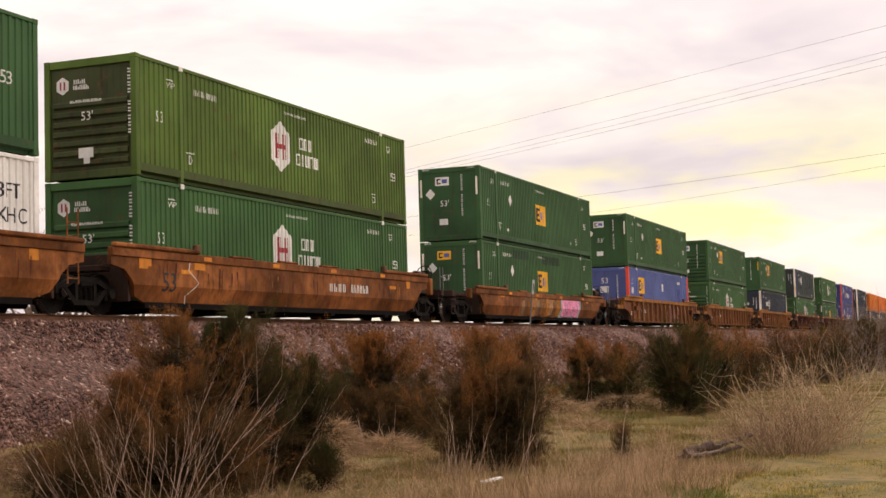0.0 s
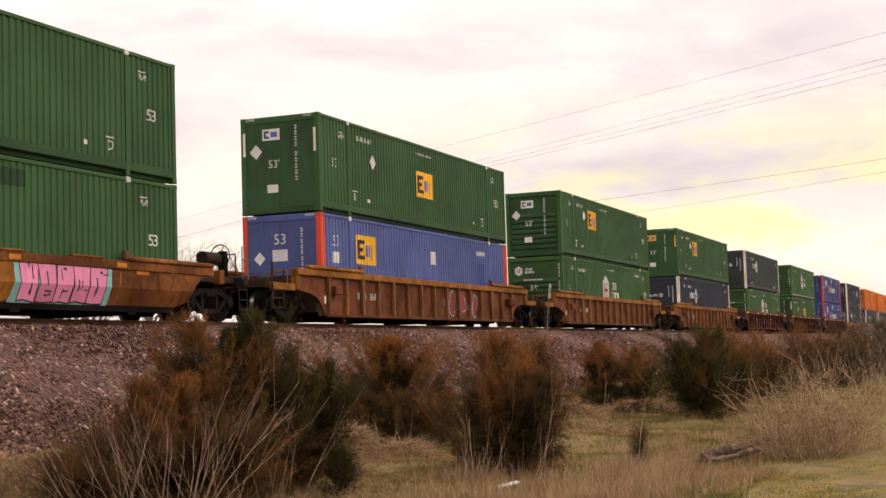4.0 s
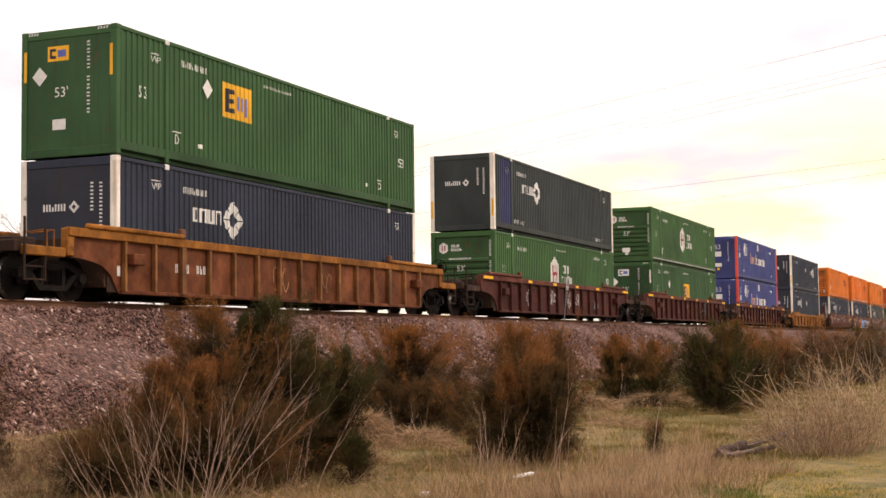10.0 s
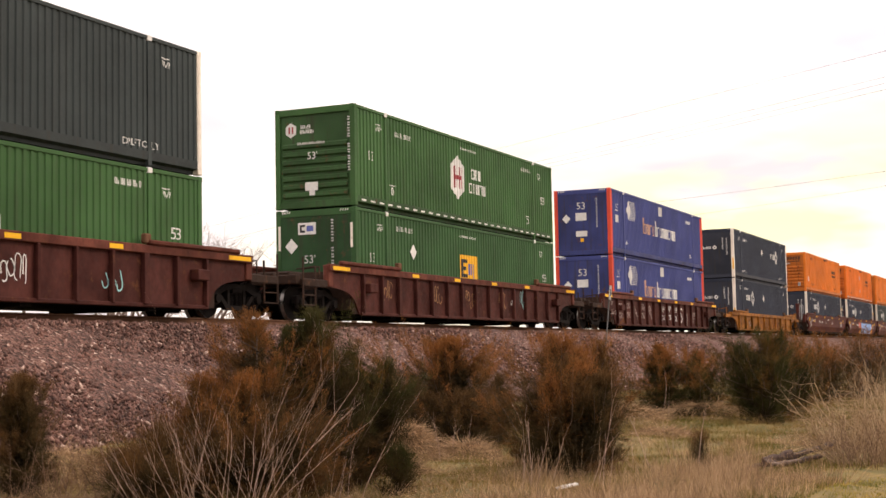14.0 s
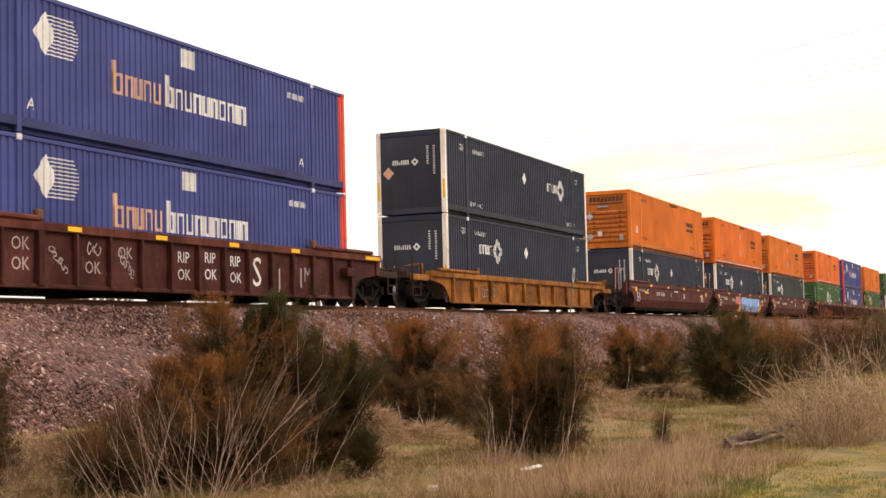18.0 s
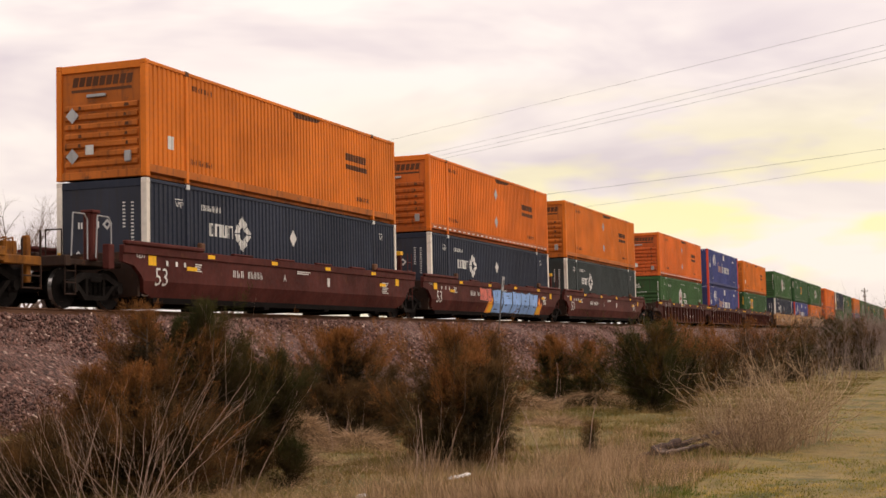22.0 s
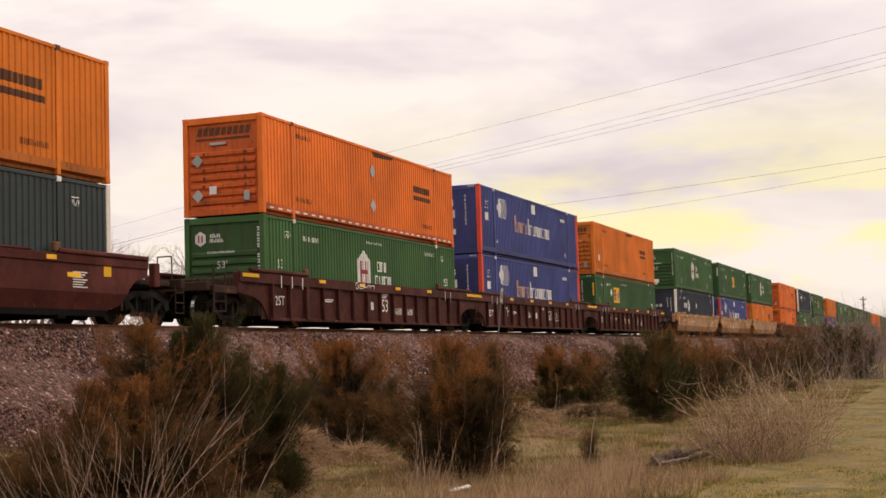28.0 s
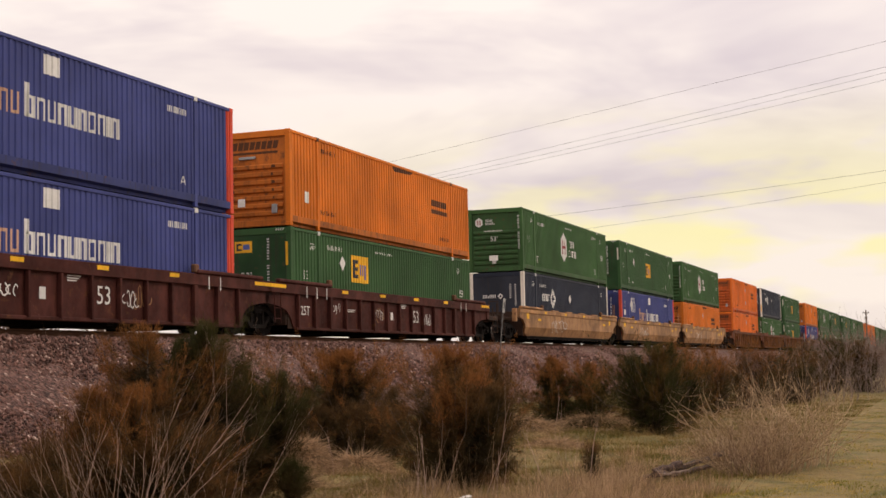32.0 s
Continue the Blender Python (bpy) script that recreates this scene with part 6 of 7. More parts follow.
def stems(rng, n, spread, high, lean, fork=3, thick=1.0, crook=0.10, angle=0.42, foot=0.35):
    """Bare stems that fan out from one root and fork."""
    segs = []
    for k in range(n):
        a = rng.random() * 2 * math.pi
        r = spread * math.sqrt(rng.random())
        p = np.array([r * foot * math.cos(a), r * foot * math.sin(a), 0.0])
        d = unit(np.array([math.cos(a) * lean * r / spread, math.sin(a) * lean * r / spread, 1.0]) + 0.12 * rng.standard_normal(3))
        hh = high * (0.5 + 0.5 * rng.random() ** 1.5)
        todo = [(p, d, hh, thick * (0.0035 + 0.0035 * rng.random() * high), fork)]
        while todo:
            p, d, ln, r0, lev = todo.pop()
            steps = 4 if lev == fork else 2
            for i in range(steps):
                q = p + d * ln / steps
                r1 = r0 * 0.80 if lev == fork else r0 * 0.7
                segs.append((p, q, r0, r1))
                if lev > 0 and (i > 0 or lev < fork or rng.random() < 0.4):
                    for _ in range(1 if rng.random() < 0.8 else 2):
                        todo.append((q, unit(d + angle * rng.standard_normal(3) + np.array([0, 0, 0.15])), ln * (0.18 + 0.24 * rng.random()), r1 * 0.7, lev - 1))
                p, r0 = q, r1
                d = unit(d + crook * rng.standard_normal(3))
    return segs


def bars_mesh(segs, sides=3):
    """All stems as slim three-sided bars: verts and faces."""
    a, b = np.array([s[0] for s in segs]), np.array([s[1] for s in segs])
    ra, rb = np.array([s[2] for s in segs]), np.array([s[3] for s in segs])
    d = unit(b - a)
    u = unit(np.cross(d, np.array([0.31, 0.55, 0.12])))
    w = np.cross(d, u)
    v = []
    for p, r in ((a, ra), (b, rb)):
        for k in range(sides):
            c, s = math.cos(2 * math.pi * k / sides), math.sin(2 * math.pi * k / sides)
            v.append(p + r[:, None] * (u * c + w * s))
    v = np.stack(v, 1)
    n = len(segs)
    q = np.array([(k, (k + 1) % sides, sides + (k + 1) % sides, sides + k) for k in range(sides)])
    f = q[None] + (2 * sides * np.arange(n))[:, None, None]
    return v.reshape(-1, 3), f.reshape(-1, 4)


def bare_shrub(x, y, n, spread, high, lean, material, label, seed, fork=3, name="bare_shrub", thick=1.0, **habit):
    rng = np.random.default_rng(seed)
    v, f = bars_mesh(stems(rng, n, spread, high, lean, fork, thick, **habit))
    ob = mesh_object(name, v, f, material, None, label, "shrub", "stuff" if name in ("dry_weed", "dry_stalk") else "")
    ob.location = (x, y, float(ground_z(x, y)) - 0.02)
    return ob


def bare_tree(x, y, high, label, seed):
    """A leafless tree beyond the line: trunk and forking limbs."""
    rng = np.random.default_rng(seed)
    t = thing("bare_tree", label, "tree")
    t.location = (x, y, float(ground_z(x, y)))
    bm = bmesh.new()
    tube(bm, (0, 0, 0), (0.1, 0, high * 0.42), 0.022 * high, 0.015 * high, 8)
    part("trunk", bm, TWIG_GREY, t)
    segs = []
    todo = [(np.array([0.1, 0, high * (0.25 + 0.02 * k)]), unit(np.array([math.cos(k * 2.4) * 0.7, math.sin(k * 2.4) * 0.7, 1.0])), high * 0.36, 0.010 * high, 4) for k in range(9)]
    while todo:
        p, d, ln, r, lev = todo.pop()
        for i in range(2):
            q = p + d * ln / 2
            segs.append((p, q, r, r * 0.75))
            r *= 0.75
            if lev:
                for _ in range(2):
                    todo.append((q, unit(d + 0.5 * rng.standard_normal(3) + np.array([0, 0, 0.1])), ln * 0.55, r * 0.7, lev - 1))
            p = q
            d = unit(d + 0.15 * rng.standard_normal(3))
    v, f = bars_mesh(segs)
    mesh_object("branchwork", v, f, TWIG_GREY, t, kind="stuff")


RUST_LABEL = "young cedar with rust-brown winter foliage on the grassy verge"
cedar(13.1, 8.2, 2.05, 2.0, CEDAR_RUST, RUST_LABEL, 11, 30000, 3, taper=1.0)
cedar(13.95, 7.95, 2.14, 1.8, CEDAR_GREEN, "young cedar with dark green foliage beside a rusty one", 12, 26000, 2, taper=0.95)
cedar(14.75, 7.9, 1.7, 1.9, CEDAR_GREEN, "dark green cedar with several low tops", 40, 26000, 3, skirt=0.08, taper=1.0, foot=0.3)
cedar(12.35, 9.0, 0.85, 1.3, CEDAR_BROWN, "low brown-green cedar among bare stems", 31, 6000, 2)
cedar(12.8, 8.65, 1.35, 1.25, CEDAR_RUST, "low rust-brown cedar among bare stems", 34, 11000, 3)
cedar(12.85, 7.9, 1.0, 1.5, CEDAR_BROWN, "low brown cedar among bare stems", 32, 12000, 3)
cedar(11.95, 8.9, 0.65, 1.2, CEDAR_BROWN, "low brown cedar among bare stems", 33, 4500, 2)
cedar(21.4, 9.65, 1.80, 3.0, CEDAR_RUST, "small brown cedar with a pointed tip", 13, 28000, 1, taper=1.25, under=CEDAR_UNDER)
cedar(20.9, 9.2, 0.95, 1.7, CEDAR_BROWN, "low spreading brown cedar below a taller one", 41, 9000, 2, under=CEDAR_UNDER)
cedar(20.4, 9.8, 1.15, 1.35, CEDAR_BROWN, "low brown cedar beside a taller one", 35, 9000, 2)
cedar(22.4, 9.2, 1.2, 1.25, CEDAR_BROWN, "low brown cedar beside a taller one", 36, 8000, 2)
cedar(16.6, 6.0, 1.72, 2.2, CEDAR_RUST, "broad rust-brown cedar with several tops", 14, 30000, 3, foot=0.45, taper=1.0, under=CEDAR_UNDER)
cedar(16.3, 5.75, 1.40, 1.8, CEDAR_BROWN, "brown cedar grown into its neighbour", 15, 18000, 3, foot=0.45, taper=1.0, under=CEDAR_UNDER)
cedar(17.3, 5.7, 1.62, 1.15, CEDAR_BROWN, "brown cedar grown into its neighbour", 37, 12000, 2, foot=0.35, taper=1.0)
cedar(31.9, 8.97, 1.66, 2.9, CEDAR_RUST, "small reddish-brown cedar on the far verge", 16, 18000, 1, taper=1.4, under=CEDAR_GREEN)
cedar(32.2, 8.15, 1.55, 2.5, CEDAR_RUST, "small orange-brown cedar on the far verge", 17, 16000, 1, taper=1.4, under=CEDAR_GREEN)
cedar(29.6, 6.15, 1.95, 2.4, CEDAR_GREEN, "dark green and rust cedar, bushy to the ground", 18, 20000, 3, under=CEDAR_GREEN)
cedar(31.2, 5.95, 1.95, 2.2, CEDAR_RUST, RUST_LABEL, 19, 14000, 3, under=CEDAR_GREEN)
cedar(36.5, 6.9, 1.75, 2.2, CEDAR_BROWN, "brown cedar, bushy to the ground", 38, 10000, 3)
cedar(40.5, 6.6, 1.95, 2.4, CEDAR_RUST, RUST_LABEL, 20, 13000, 3)
cedar(44.0, 6.1, 2.1, 2.8, CEDAR_RUST, RUST_LABEL, 21, 13000, 4)
cedar(48.5, 5.4, 2.0, 2.6, CEDAR_GREEN, "dark green cedar at the edge of the lawn", 22, 12000, 3)
cedar(55.0, 5.6, 2.2, 2.8, CEDAR_BROWN, "brown cedar at the edge of the lawn", 39, 10000, 3)
cedar(62.0, 5.0, 2.5, 3.0, CEDAR_GREEN, "dark green cedar at the far edge of the lawn", 26, 7000, 3, fine=1.5)
cedar(64.5, 4.1, 2.3, 2.6, CEDAR_BROWN, "brown cedar at the far edge of the lawn", 27, 6000, 3, fine=1.5)
cedar(12.05, 10.55, 1.32, 0.95, CEDAR_BROWN, "narrow conical brown cedar", 23, 18000, 1, taper=1.0)
cedar(14.2, 7.05, 0.50, 0.36, CEDAR_GREEN, "knee-high green cedar seedling", 24, 3500, 1, fine=0.8)
cedar(18.35, 4.65, 0.46, 0.30, CEDAR_BROWN, "knee-high brown seedling in the dry grass", 25, 700, 1, fine=0.9, taper=1.2)
for k in range(12):
    bare_shrub(50 + 6.5 * k, 4.6 + 0.22 * k + (k % 3) * 0.9, 44, 1.8, 2.0 + 0.12 * k, 0.25, TWIG_GREY, "thicket of bare grey-brown brush by the lawn", 240 + k, 3, "brush_thicket", 1.6, foot=1.0, crook=0.2)
for k, (x, y) in enumerate(((63.0, 3.2), (65.0, 2.4), (66.5, 1.5), (68.0, 0.4), (69.5, -0.9), (71.5, -2.3))):
    bare_shrub(x, y, 60, 1.5, 2.7 + 0.3 * (k % 3), 0.2, TWIG_GREY, "thicket of bare grey-brown brush across the lawn", 260 + k, 3, "brush_thicket", 1.7, foot=1.0, crook=0.22, angle=0.6)
for k in range(9):
    bare_shrub(112 + 17 * k, 7.5 + 0.55 * k + (k % 3) * 1.2, 40, 3.0, 4.2 + 0.35 * (k % 4), 0.25, TWIG_GREY, "tall far-off thicket of bare grey-brown brush", 340 + k, 3, "brush_thicket", 2.4, foot=1.0, crook=0.2)
for k, (x, y) in enumerate(((19.0, 10.8), (24.5, 10.6), (27.0, 9.8), (15.5, 10.0), (29.0, 10.5), (35.5, 8.6), (24.0, 8.0))):
    bare_shrub(x, y, 22, 0.9, 0.85 + 0.15 * (k % 3), 0.9, TWIG_BROWN, "low brown leafless weeds at the foot of the embankment", 270 + k, 2, "dry_weed", 0.9)

bare_shrub(12.0, 7.7, 14, 0.5, 1.7, 0.95, TWIG_PALE, "fan of long pale leafless stems", 57, 3, thick=0.58, crook=0.07, angle=0.32, foot=0.45)
PALE = "spray of pale leafless stems before the cedars"
for k, (x, y, n, h, lean) in enumerate(((11.95, 7.95, 13, 1.5, 0.45), (11.6, 8.2, 10, 1.4, 0.8), (12.3, 7.45, 9, 1.35, 0.35), (12.5, 7.0, 7, 1.15, 0.4))):
    bare_shrub(x, y, n, 0.5, h, lean, TWIG_PALE, PALE, 51 + k, 2, thick=0.54, crook=0.08, angle=0.34, foot=0.8)
for k, (x, y) in enumerate(((11.3, 9.1), (10.8, 9.5), (11.9, 9.5), (12.9, 10.2), (13.6, 10.6))):
    bare_shrub(x, y, 26, 0.6, 0.75 + 0.1 * (k % 3), 0.5, TWIG_BROWN, "low brown leafless weeds beside the cedars", 370 + k, 3, "dry_weed", 0.7, foot=0.9, crook=0.2)
for k, (x, y) in enumerate(((19.0, 2.75), (20.0, 2.7), (20.8, 2.5))):
    bare_shrub(x, y, 45, 0.6, 0.9, 0.35, TWIG_BROWN, "brown leafless undergrowth in the tan shrub", 380 + k, 3, thick=0.8, crook=0.3, angle=0.9, foot=1.0)
TAN = "dense tan leafless shrub beside a fallen log"
for k, (x, y, n, h, lean) in enumerate(((19.45, 2.65, 46, 1.5, 1.5), (19.7, 2.5, 42, 1.45, 0.6), (20.0, 2.25, 46, 1.6, 0.4), (20.6, 2.1, 36, 1.7, 0.35), (20.4, 2.9, 30, 1.35, 0.8))):
    bare_shrub(x, y, n, 0.58, h, lean, TWIG_TAN, TAN, 154 + k, 4, thick=1.3, crook=0.34, angle=0.85, foot=0.7)
stalk_spots = random.Random(9)
for k in range(26):
    x, y = stalk_spots.choice(((15.3, 5.6), (15.0, 6.0), (15.7, 5.3), (20.0, 9.2), (18.9, 8.8), (29.5, 8.4), (17.6, 4.9), (20.8, 6.0)))
    x, y = x + stalk_spots.uniform(-0.6, 0.6), y + stalk_spots.uniform(-0.5, 0.5)
    bare_shrub(x, y, 1, 0.2, stalk_spots.uniform(0.7, 1.25), stalk_spots.uniform(0.1, 0.7), TWIG_PALE, "tall pale weed stalk in the dry grass", 290 + k, 1, "dry_stalk", 0.9, foot=0.0, crook=0.06, angle=0.3)
bare_tree(80.0, 62.0, 12.5, "leafless tree beyond the railway line", 64)
bare_tree(86.0, 65.0, 11.0, "leafless tree beyond the railway line", 65)
bare_tree(88.0, 59.0, 12.0, "leafless tree beyond the railway line", 61)
bare_tree(96.0, 70.0, 12.5, "leafless tree beyond the railway line", 62)
bare_tree(92.0, 51.0, 11.5, "leafless tree beyond the railway line", 63)


def blades(name, root, d, h, wide, material, label, rng):
    """Grass, one slim triangle a blade."""
    n = len(root)
    side = unit(np.cross(d, rng.standard_normal((n, 3)))) * (wide * (0.6 + 0.8 * rng.random(n)))[:, None]
    v = np.stack([root - side, root + side, root + d * h[:, None]], 1).reshape(-1, 3)
    mesh_object(name, v, np.arange(3 * n).reshape(-1, 3), material, None, label, "grass", "stuff")


def patches(x, y, a, b):
    """Slow drift from -1 to 1 over the plan."""
    return np.sin(a * x + 1.3 * np.sin(b * y)) * np.sin(b * y + 1.1 * np.sin(0.7 * a * x) + a)


def grass(name, n, x0, x1, y0, y1, high, wide, material, label, seed, keep=None, power=1.6, bend=0.35):
    rng = np.random.default_rng(seed)
    x = x0 + (x1 - x0) * rng.random(n) ** power
    y = y0 + (y1 - y0) * rng.random(n)
    if keep is not None:
        k = keep(x, y, rng)
        x, y = x[k], y[k]
    n = len(x)
    h = high * (0.35 + 0.65 * rng.random(n)) * (0.8 + 0.5 * patches(x, y, 1.7, 2.1))
    d = unit(np.stack([bend * rng.standard_normal(n), bend * rng.standard_normal(n), np.ones(n)], 1))
    blades(name, np.stack([x, y, ground_z(x, y) - 0.01], 1), d, h, wide, material, label, rng)


def tufts(name, n, each, x0, x1, y0, y1, high, wide, material, label, seed, keep=None, power=1.3, girth=0.07, splay=0.55):
    """Tussocks: blades that lean out from common roots, tall and low ones mixed."""
    rng = np.random.default_rng(seed)
    x = x0 + (x1 - x0) * rng.random(n) ** power
    y = y0 + (y1 - y0) * rng.random(n)
    if keep is not None:
        k = keep(x, y, rng)
        x, y = x[k], y[k]
    n = len(x)
    big = np.exp(0.42 * rng.standard_normal(n))
    off = rng.standard_normal((n, each, 2))
    bx, by = (x[:, None] + off[..., 0] * girth * big[:, None]).ravel(), (y[:, None] + off[..., 1] * girth * big[:, None]).ravel()
    lean = rng.standard_normal((n, 1, 2)) * 0.18 + off * splay * 0.5 + 0.22 * rng.standard_normal((n, each, 2))
    d = unit(np.concatenate([lean, np.ones((n, each, 1))], 2).reshape(-1, 3))
    h = (high * big[:, None] * (0.35 + 0.65 * rng.random((n, each)))).ravel()
    blades(name, np.stack([bx, by, ground_z(bx, by) - 0.01], 1), d, h, wide, material, label, rng)


def tangle(n, each, x0, x1, y0, y1, seed, keep):
    """Dead stems fallen across one another, short crooked lengths."""
    rng = np.random.default_rng(seed)
    x, y = x0 + (x1 - x0) * rng.random(n), y0 + (y1 - y0) * rng.random(n)
    k = keep(x, y, rng)
    x, y = np.repeat(x[k], each), np.repeat(y[k], each)
    x, y = x + 0.16 * rng.standard_normal(len(x)), y + 0.16 * rng.standard_normal(len(x))
    n = len(x)
    d = unit(np.stack([rng.standard_normal(n), rng.standard_normal(n), 0.25 + 0.9 * rng.random(n)], 1))
    blades("tangled_dead_grass", np.stack([x, y, ground_z(x, y) + 0.01 + 0.05 * rng.random(n)], 1), d, 0.12 + 0.26 * rng.random(n), 0.0022, GRASS_STRAW, "tangle of dead pinkish-tan stems in the verge", rng)


def off_log(x, y):
    """Away from the log and the low grass before it."""
    return ~((x > 16.9) & (x < 21.2) & (y / x > 0.135) & (y / x < 0.215))


grass("dry_grass", 150000, 10.9, 60, 2.6, 13.8, 0.11, 0.0045, GRASS_DRY, "matted dry tan grass on the verge", 71)
grass("green_grass", 210000, 11.2, 52, 2.6, 13.2, 0.11, 0.0045, GRASS_GREEN, "patches of olive-green grass on the verge", 74, keep=lambda x, y, r: patches(x, y, 0.55, 0.9) + 0.35 * r.standard_normal(len(x)) > -0.35 + 1.1 * np.clip((y - 5.5) / 2, 0, 1) * np.clip((16.5 - x) / 2, 0, 1))
tufts("tall_dry_grass", 2200, 24, 12.6, 23, 2.7, 6.6, 0.27, 0.0028, GRASS_STRAW, "tussocks of bleached grass round the fallen log", 72,
      lambda x, y, r: (r.random(len(x)) < np.clip(1.2 - 0.33 * np.abs(y - 3.9 + 0.08 * (x - 14)) * 1.4 - 0.05 * (x - 13) + 0.6 * patches(x, y, 1.1, 1.6), 0.02, 1)) & off_log(x, y))
tufts("dry_grass_tussocks", 3400, 22, 11.2, 48, 3.2, 13.4, 0.20, 0.0035, GRASS_DRY, "scattered tussocks of dry grass", 75,
      lambda x, y, r: (patches(x, y, 0.9, 1.3) + 0.5 * r.standard_normal(len(x)) > 0.1) & off_log(x, y))
tufts("fresh_grass", 160, 22, 12.4, 14.6, 2.2, 3.3, 0.09, 0.0035, GRASS_FRESH, "fresh green tufts at the edge of the lawn", 77, lambda x, y, r: np.hypot((x - 13.4) / 0.9, (y - 2.75) / 0.35) + 0.3 * r.standard_normal(len(x)) < 1.0)
grass("lawn_grass", 260000, 11.5, 75, -6, 3.3, 0.05, 0.0045, GRASS_LAWN, "short mown lawn, yellow-green in early spring", 73, keep=lambda x, y, r: y < 2.7 + 0.35 * patches(x, y, 1.3, 2.0) + 0.15 * r.standard_normal(len(x)), power=2.2)
grass("lawn_clover", 50000, 11.5, 60, -6, 3.0, 0.05, 0.006, GRASS_GREEN, "greener patches in the lawn", 76, keep=lambda x, y, r: patches(x, y, 0.8, 1.9) + 0.25 * r.standard_normal(len(x)) > 0.45, power=2.0)


tangle(260, 20, 11.0, 14.2, 5.0, 11.5, 79, lambda x, y, r: r.random(len(x)) < 0.8)
tangle(650, 20, 12.6, 23, 2.9, 12.5, 78, lambda x, y, r: (patches(x, y, 0.8, 1.5) + 0.5 * r.standard_normal(len(x)) > 0.15) & off_log(x, y))


def mound(x, y, wide, high, n, seed):
    """A hummock of drooping bleached grass."""
    rng = np.random.default_rng(seed)
    a, r = rng.random(n) * 2 * math.pi, np.sqrt(rng.random(n))
    root = np.stack([r * wide * np.cos(a), r * wide * np.sin(a), high * (1 - r ** 2)], 1)
    d = unit(np.stack([np.cos(a), np.sin(a), 0.5 - 1.1 * r], 1) + 0.45 * rng.standard_normal((n, 3)))
    v, f = sprays(rng, root, d, 0.12 + 0.22 * rng.random(n), 0.003 + 0.003 * rng.random(n))
    ob = mesh_object("grass_hummock", v, f, GRASS_STRAW, None, "hummock of drooping bleached grass", "grass", "stuff")
    ob.location = (x, y, float(ground_z(x, y)) - 0.05)


for k, (x, y, w, h) in enumerate(((21.0, 10.7, 0.75, 0.42), (19.6, 8.6, 0.6, 0.3), (26.5, 10.0, 1.1, 0.35), (29.5, 9.2, 1.2, 0.4), (31.5, 7.9, 1.3, 0.35), (24.5, 6.9, 0.8, 0.22), (17.8, 9.6, 0.8, 0.35), (18.94, 9.20, 0.46, 0.48), (16.4, 8.2, 0.45, 0.28), (15.8, 11.4, 0.9, 0.35), (14.2, 11.9, 0.8, 0.3))):
    mound(x, y, w, h, 2600, 310 + k)


def rough_log(bm, a, b, ra, rb, seed):
    """A weathered log: a knobbly taper in several lengths."""
    rng = random.Random(seed)
    a, b = Vector(a), Vector(b)
    n = 7
    pts = [a.lerp(b, k / n) + Vector((0, rng.uniform(-0.012, 0.012), rng.uniform(-0.012, 0.012))) for k in range(n + 1)]
    rad = [(ra + (rb - ra) * k / n) * rng.uniform(0.85, 1.15) for k in range(n + 1)]
    d = (b - a).normalized()
    u = d.orthogonal().normalized()
    w = d.cross(u)
    rings = [[bm.verts.new(p + r * rng.uniform(0.88, 1.1) * (u * math.cos(0.7 * i) + w * math.sin(0.7 * i))) for i in range(9)] for p, r in zip(pts, rad)]
    bm.faces.new(rings[0][::-1])
    bm.faces.new(rings[-1])
    for p, q in zip(rings, rings[1:]):
        for i in range(9):
            bm.faces.new((p[i], p[(i + 1) % 9], q[(i + 1) % 9], q[i]))
    return bm


LOG_Z = float(ground_z(18.5, 3.7)) + 0.05


def fallen_log():
    t = thing("fallen_log", "split grey-brown log lying in dry grass", "log")
    part("log_piece", rough_log(bmesh.new(), (18.45, 3.86, LOG_Z + 0.05), (18.78, 3.55, LOG_Z + 0.13), 0.050, 0.058, 1), LOG_WOOD, t, "short hollow log end")
    part("log_piece", rough_log(bmesh.new(), (18.30, 3.80, LOG_Z + 0.02), (20.5, 3.26, LOG_Z + 0.16), 0.046, 0.040, 2), LOG_WOOD, t)
    part("log_piece", rough_log(bmesh.new(), (18.6, 3.66, LOG_Z - 0.02), (19.9, 3.30, LOG_Z + 0.05), 0.030, 0.034, 5), LOG_WOOD, t, "split half of the log")
    part("log_piece", rough_log(bmesh.new(), (18.25, 3.72, LOG_Z + 0.03), (18.75, 3.42, LOG_Z + 0.06), 0.020, 0.016, 3), TWIG_GREY, t, "bleached broken branch")
    part("log_piece", rough_log(bmesh.new(), (18.2, 3.98, LOG_Z - 0.01), (18.5, 3.85, LOG_Z + 0.02), 0.03, 0.025, 4), LOG_WOOD, t, "broken branch")


def litter():
    bm = boxed((-0.17, 0.17, -0.04, 0.04, 0.0, 0.03), bevel=0.01)
    p = tagged(part("white_board", bm, WHITE), "small white board lying in the grass", "litter")
    p.matrix_world = pose(15.05, 5.35, float(ground_z(15.05, 5.35)) + 0.075, 0, -4, -20)
    bm = bmesh.new()
    bmesh.ops.create_icosphere(bm, subdivisions=2, radius=0.07)
    rng = random.Random(4)
    for v in bm.verts:
        v.co = v.co * rng.uniform(0.65, 1.1)
        v.co.z *= 0.55
    q = tagged(part("crumpled_paper", bm, WHITE), "crumpled sheet of white paper in the grass", "litter")
    q.location = (13.3, 5.8, float(ground_z(13.3, 5.8)) + 0.06)


fallen_log()
litter()


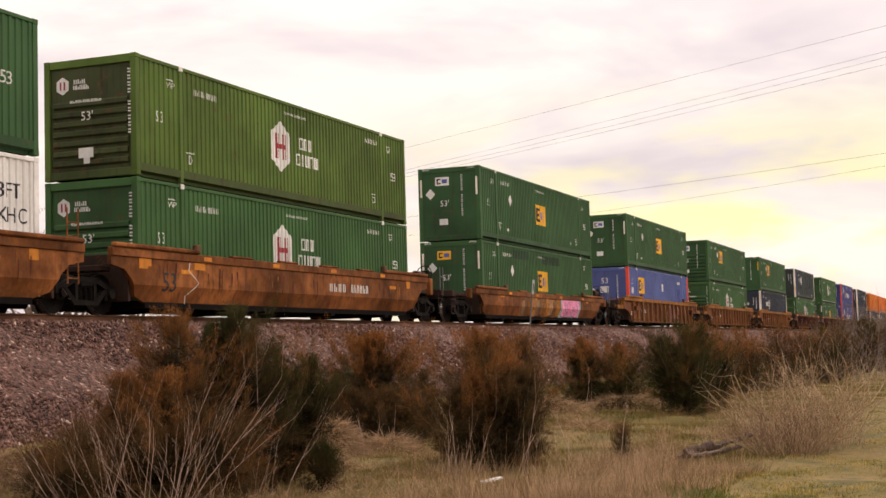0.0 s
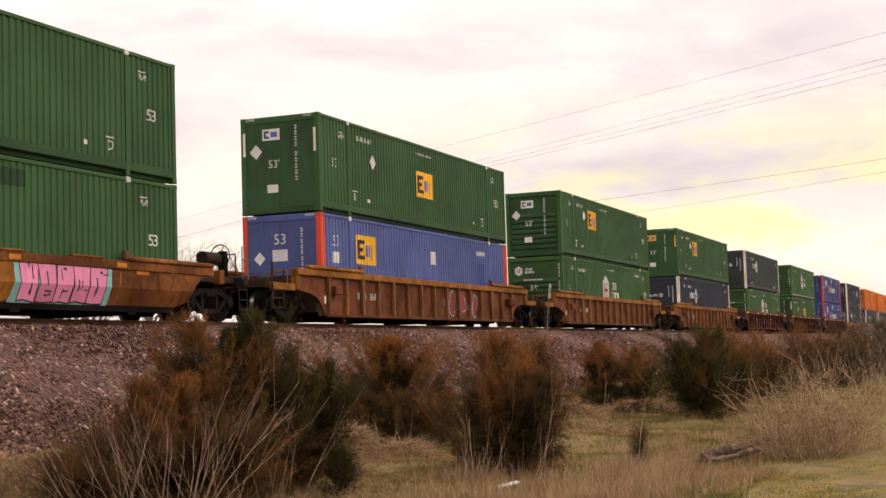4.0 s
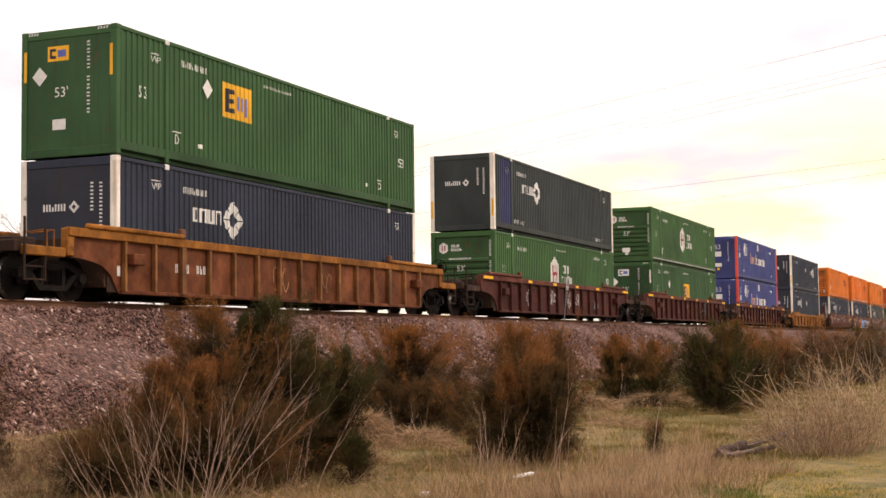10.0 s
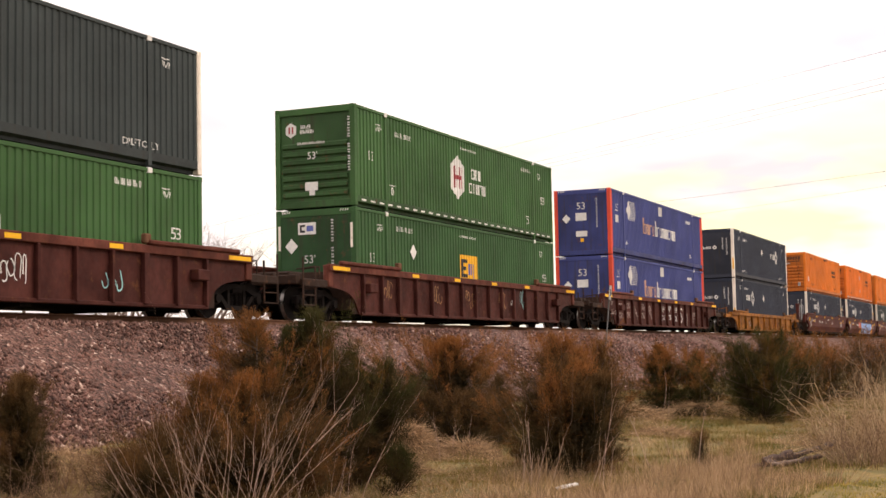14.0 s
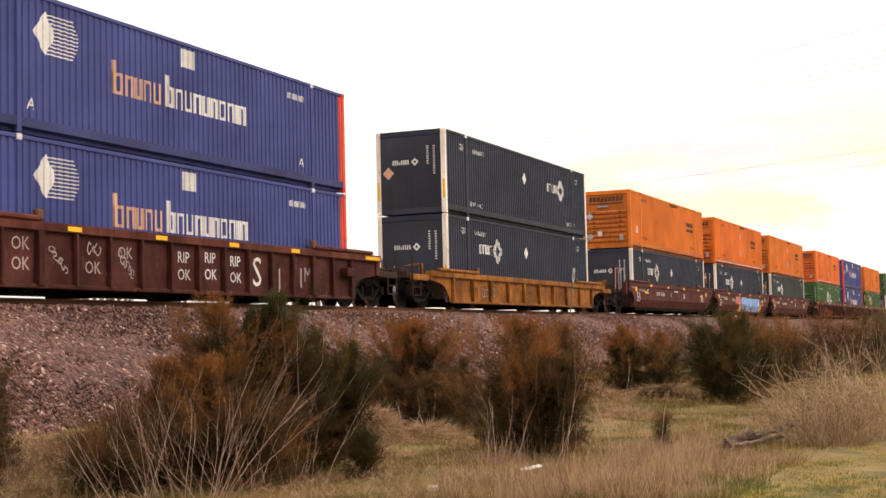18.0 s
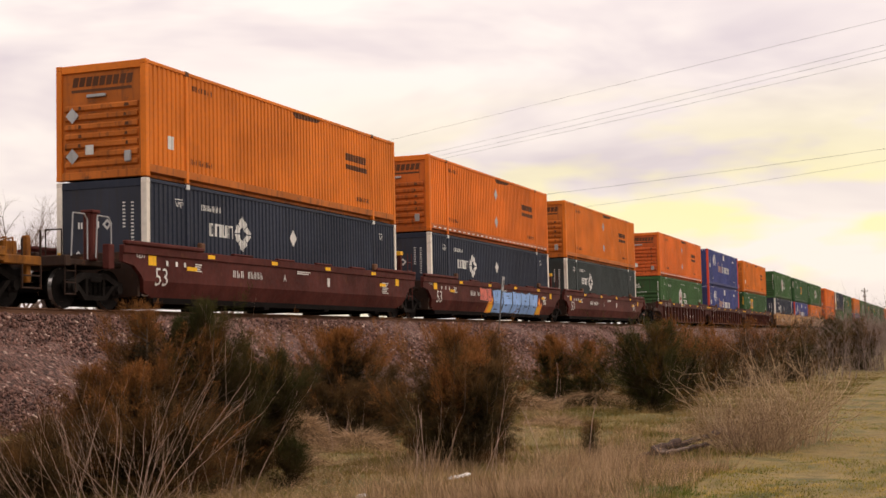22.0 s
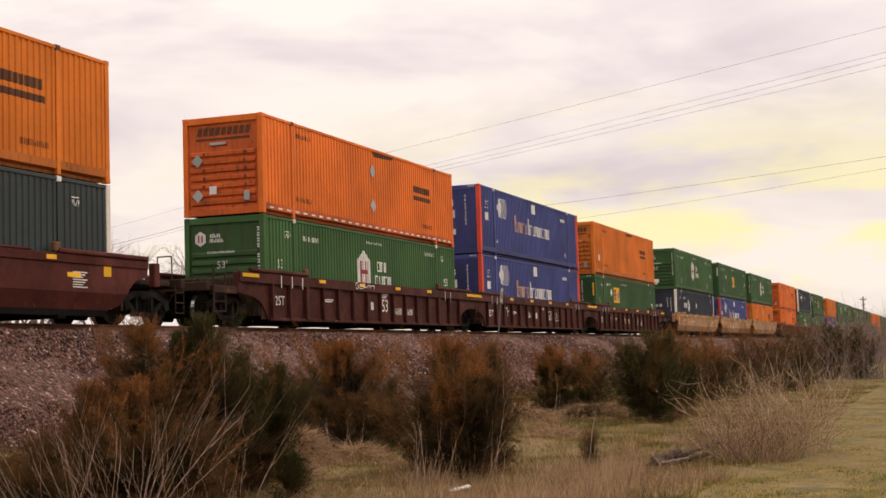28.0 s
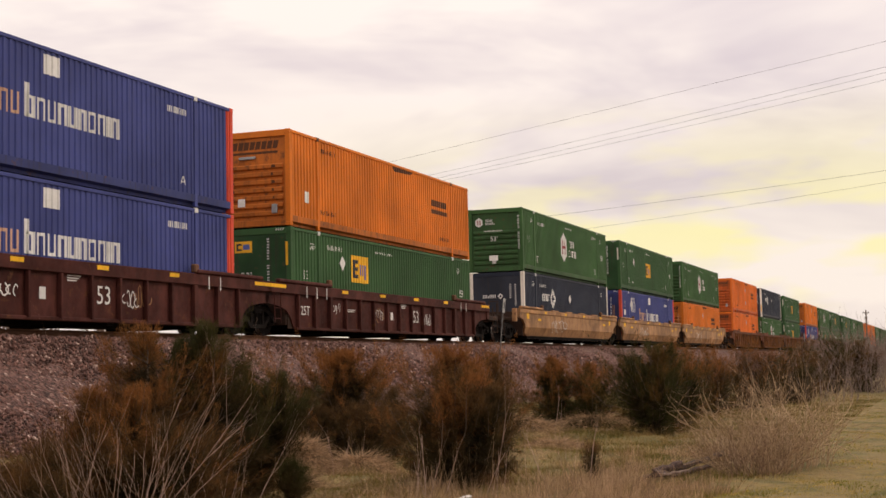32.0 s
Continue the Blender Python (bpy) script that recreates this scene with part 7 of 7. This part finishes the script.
# ---- line side: marker, poles and wires ----
def marker_post():
    t = thing("marker_post", "slim grey steel marker post leaning on the ballast", "sign post")
    t.matrix_world = pose(52.15, 16.8, -0.75, 4.5, 4, 0)
    part("post", boxed((-0.035, 0.035, -0.02, 0.02, -0.3, 2.3), bevel=0.008), DULL_STEEL, t)
    part("sign_plate", boxed((-0.14, 0.14, -0.035, -0.022, 1.80, 2.36), bevel=0.004), GALVANISED, t, "grey-white plate")
    part("plate_mark", to_side(rect(-0.06, 0.06, 1.95, 2.22), 0.038), LETTER_BLACK, t)


marker_post()
POLES = ((45.0, -8.0, 10.9, (10.2, 9.4, 5.8)), (69.7, 37.2, 9.8, (8.7, 7.6, 6.55)), (94.4, 82.4, 8.8, (7.7, 6.6, 5.55)))


def utility_pole(x, y, top, arms):
    t = thing("utility_pole", "weathered wooden utility pole with crossarms", "utility pole", "poles of the wire line")
    t.matrix_world = pose(x, y, 0, 0, 0, math.degrees(math.atan2(45.2, 24.7)))
    bm = bmesh.new()
    tube(bm, (0, 0, -2.8), (0, 0, top), 0.17, 0.11, 12)
    part("pole", bm, POLE_WOOD, t)
    for k, z in enumerate(arms):
        w = 0.95 if k != 1 else 0.4
        part("crossarm", boxed((-0.06, 0.06, -w, w, z - 0.07, z + 0.07), bevel=0.01), POLE_WOOD, t)
        for s in (-1, 1):
            bm = bmesh.new()
            tube(bm, (0, 0, z - 0.5), (0, s * 0.6 * w, z - 0.05), 0.02, 0.02)
            part("brace", bm, POLE_WOOD, t)
            bm = bmesh.new()
            tube(bm, (0, s * 0.9 * w, z + 0.07), (0, s * 0.9 * w, z + 0.26), 0.05, 0.03, 8)
            part("insulator", bm, DULL_STEEL, t)


FAR_POLES = ((99.0, -17.6, 14.6, (13.9,)), (153.3, 81.8, 15.2, (14.6, 12.0)))
for px_, py_, top_, arms_ in POLES + FAR_POLES + ((250.0, 14.5, 7.0, (6.5, 5.6)),):
    utility_pole(px_, py_, top_, arms_)

WIRE_DIR = unit(np.array([24.7, 45.2, 0.0]))
ACROSS = np.array([-WIRE_DIR[1], WIRE_DIR[0], 0.0])


def wire(off, z0, z1, sag, radius=0.0048, line=POLES):
    """One wire, hung from pole to pole at the heights z0 and z1."""
    pts = []
    spans = [(line[0], line[1], z0, z1, sag)] + [(line[1], far, z1, z1 - 1.0, 0.6) for far in line[2:]]
    for k, (a, b, ha, hb, sg) in enumerate(spans):
        for i in range(k, 25):
            u = i / 24
            p = np.array([a[0] * (1 - u) + b[0] * u, a[1] * (1 - u) + b[1] * u, ha * (1 - u) + hb * u - 4 * sg * u * (1 - u)]) + ACROSS * off
            pts.append(p.tolist())
    tagged(part("overhead_wire", strand(bmesh.new(), pts, radius), WIRE), "thin dark overhead wire between poles", "wire", "overhead wires")


wire(0.0, 10.25, 8.75, 0.02)
wire(-0.3, 9.6, 7.7, 0.13)
wire(0.0, 9.45, 7.6, 0.33)
wire(0.3, 9.05, 7.35, 0.27)
# a second, taller line farther off, which also crosses over the track
wire(-0.66, 13.64, 14.41, 0.88, 0.0105, FAR_POLES)
wire(0.66, 13.3, 12.1, 1.36, 0.009, FAR_POLES)
loose_stones()


# ---- motion ----
RUN = ((0, 0.0), (1, 9.69), (2, 19.41), (3, 29.12), (4.5, 43.71), (6, 58.3), (7, 67.99), (8, 77.65), (9, 87.29), (10, 96.9), (11, 106.46), (12, 115.96), (13, 125.41), (14.5, 139.63), (16, 153.87), (17, 163.39), (18, 172.93), (19, 182.47), (20, 191.98), (21, 201.46), (22, 210.92), (23, 220.39), (24, 229.86), (25, 239.31), (26, 248.76), (27.5, 262.91), (29, 277.05), (30, 286.45), (31, 295.85), (32, 305.27))


def motions():
    """The train rolls by; every car and every container rides with it, and the wheels turn on the rails."""
    for ob, lead, z in train:
        walk(ob, [(t, pose(lead - run, SIDE_Y, z)) for t, run in RUN])
    wheels = [o for o in scene.objects if "turns" in o]
    steps = np.arange(0, 32.001, 1 / 15)
    far = np.interp(steps, [t for t, _ in RUN], [r for _, r in RUN])
    walk(wheels[0], [(float(t), pose(0, 0, 0, 0, -math.degrees(r / WHEEL_R), 0)) for t, r in zip(steps, far)])
    keyed = wheels[0].animation_data
    for w in wheels[1:]:
        w.rotation_mode = "QUATERNION"
        w.animation_data_create()
        w.animation_data.action = keyed.action
        w.animation_data.action_slot = keyed.action_slot


motions()
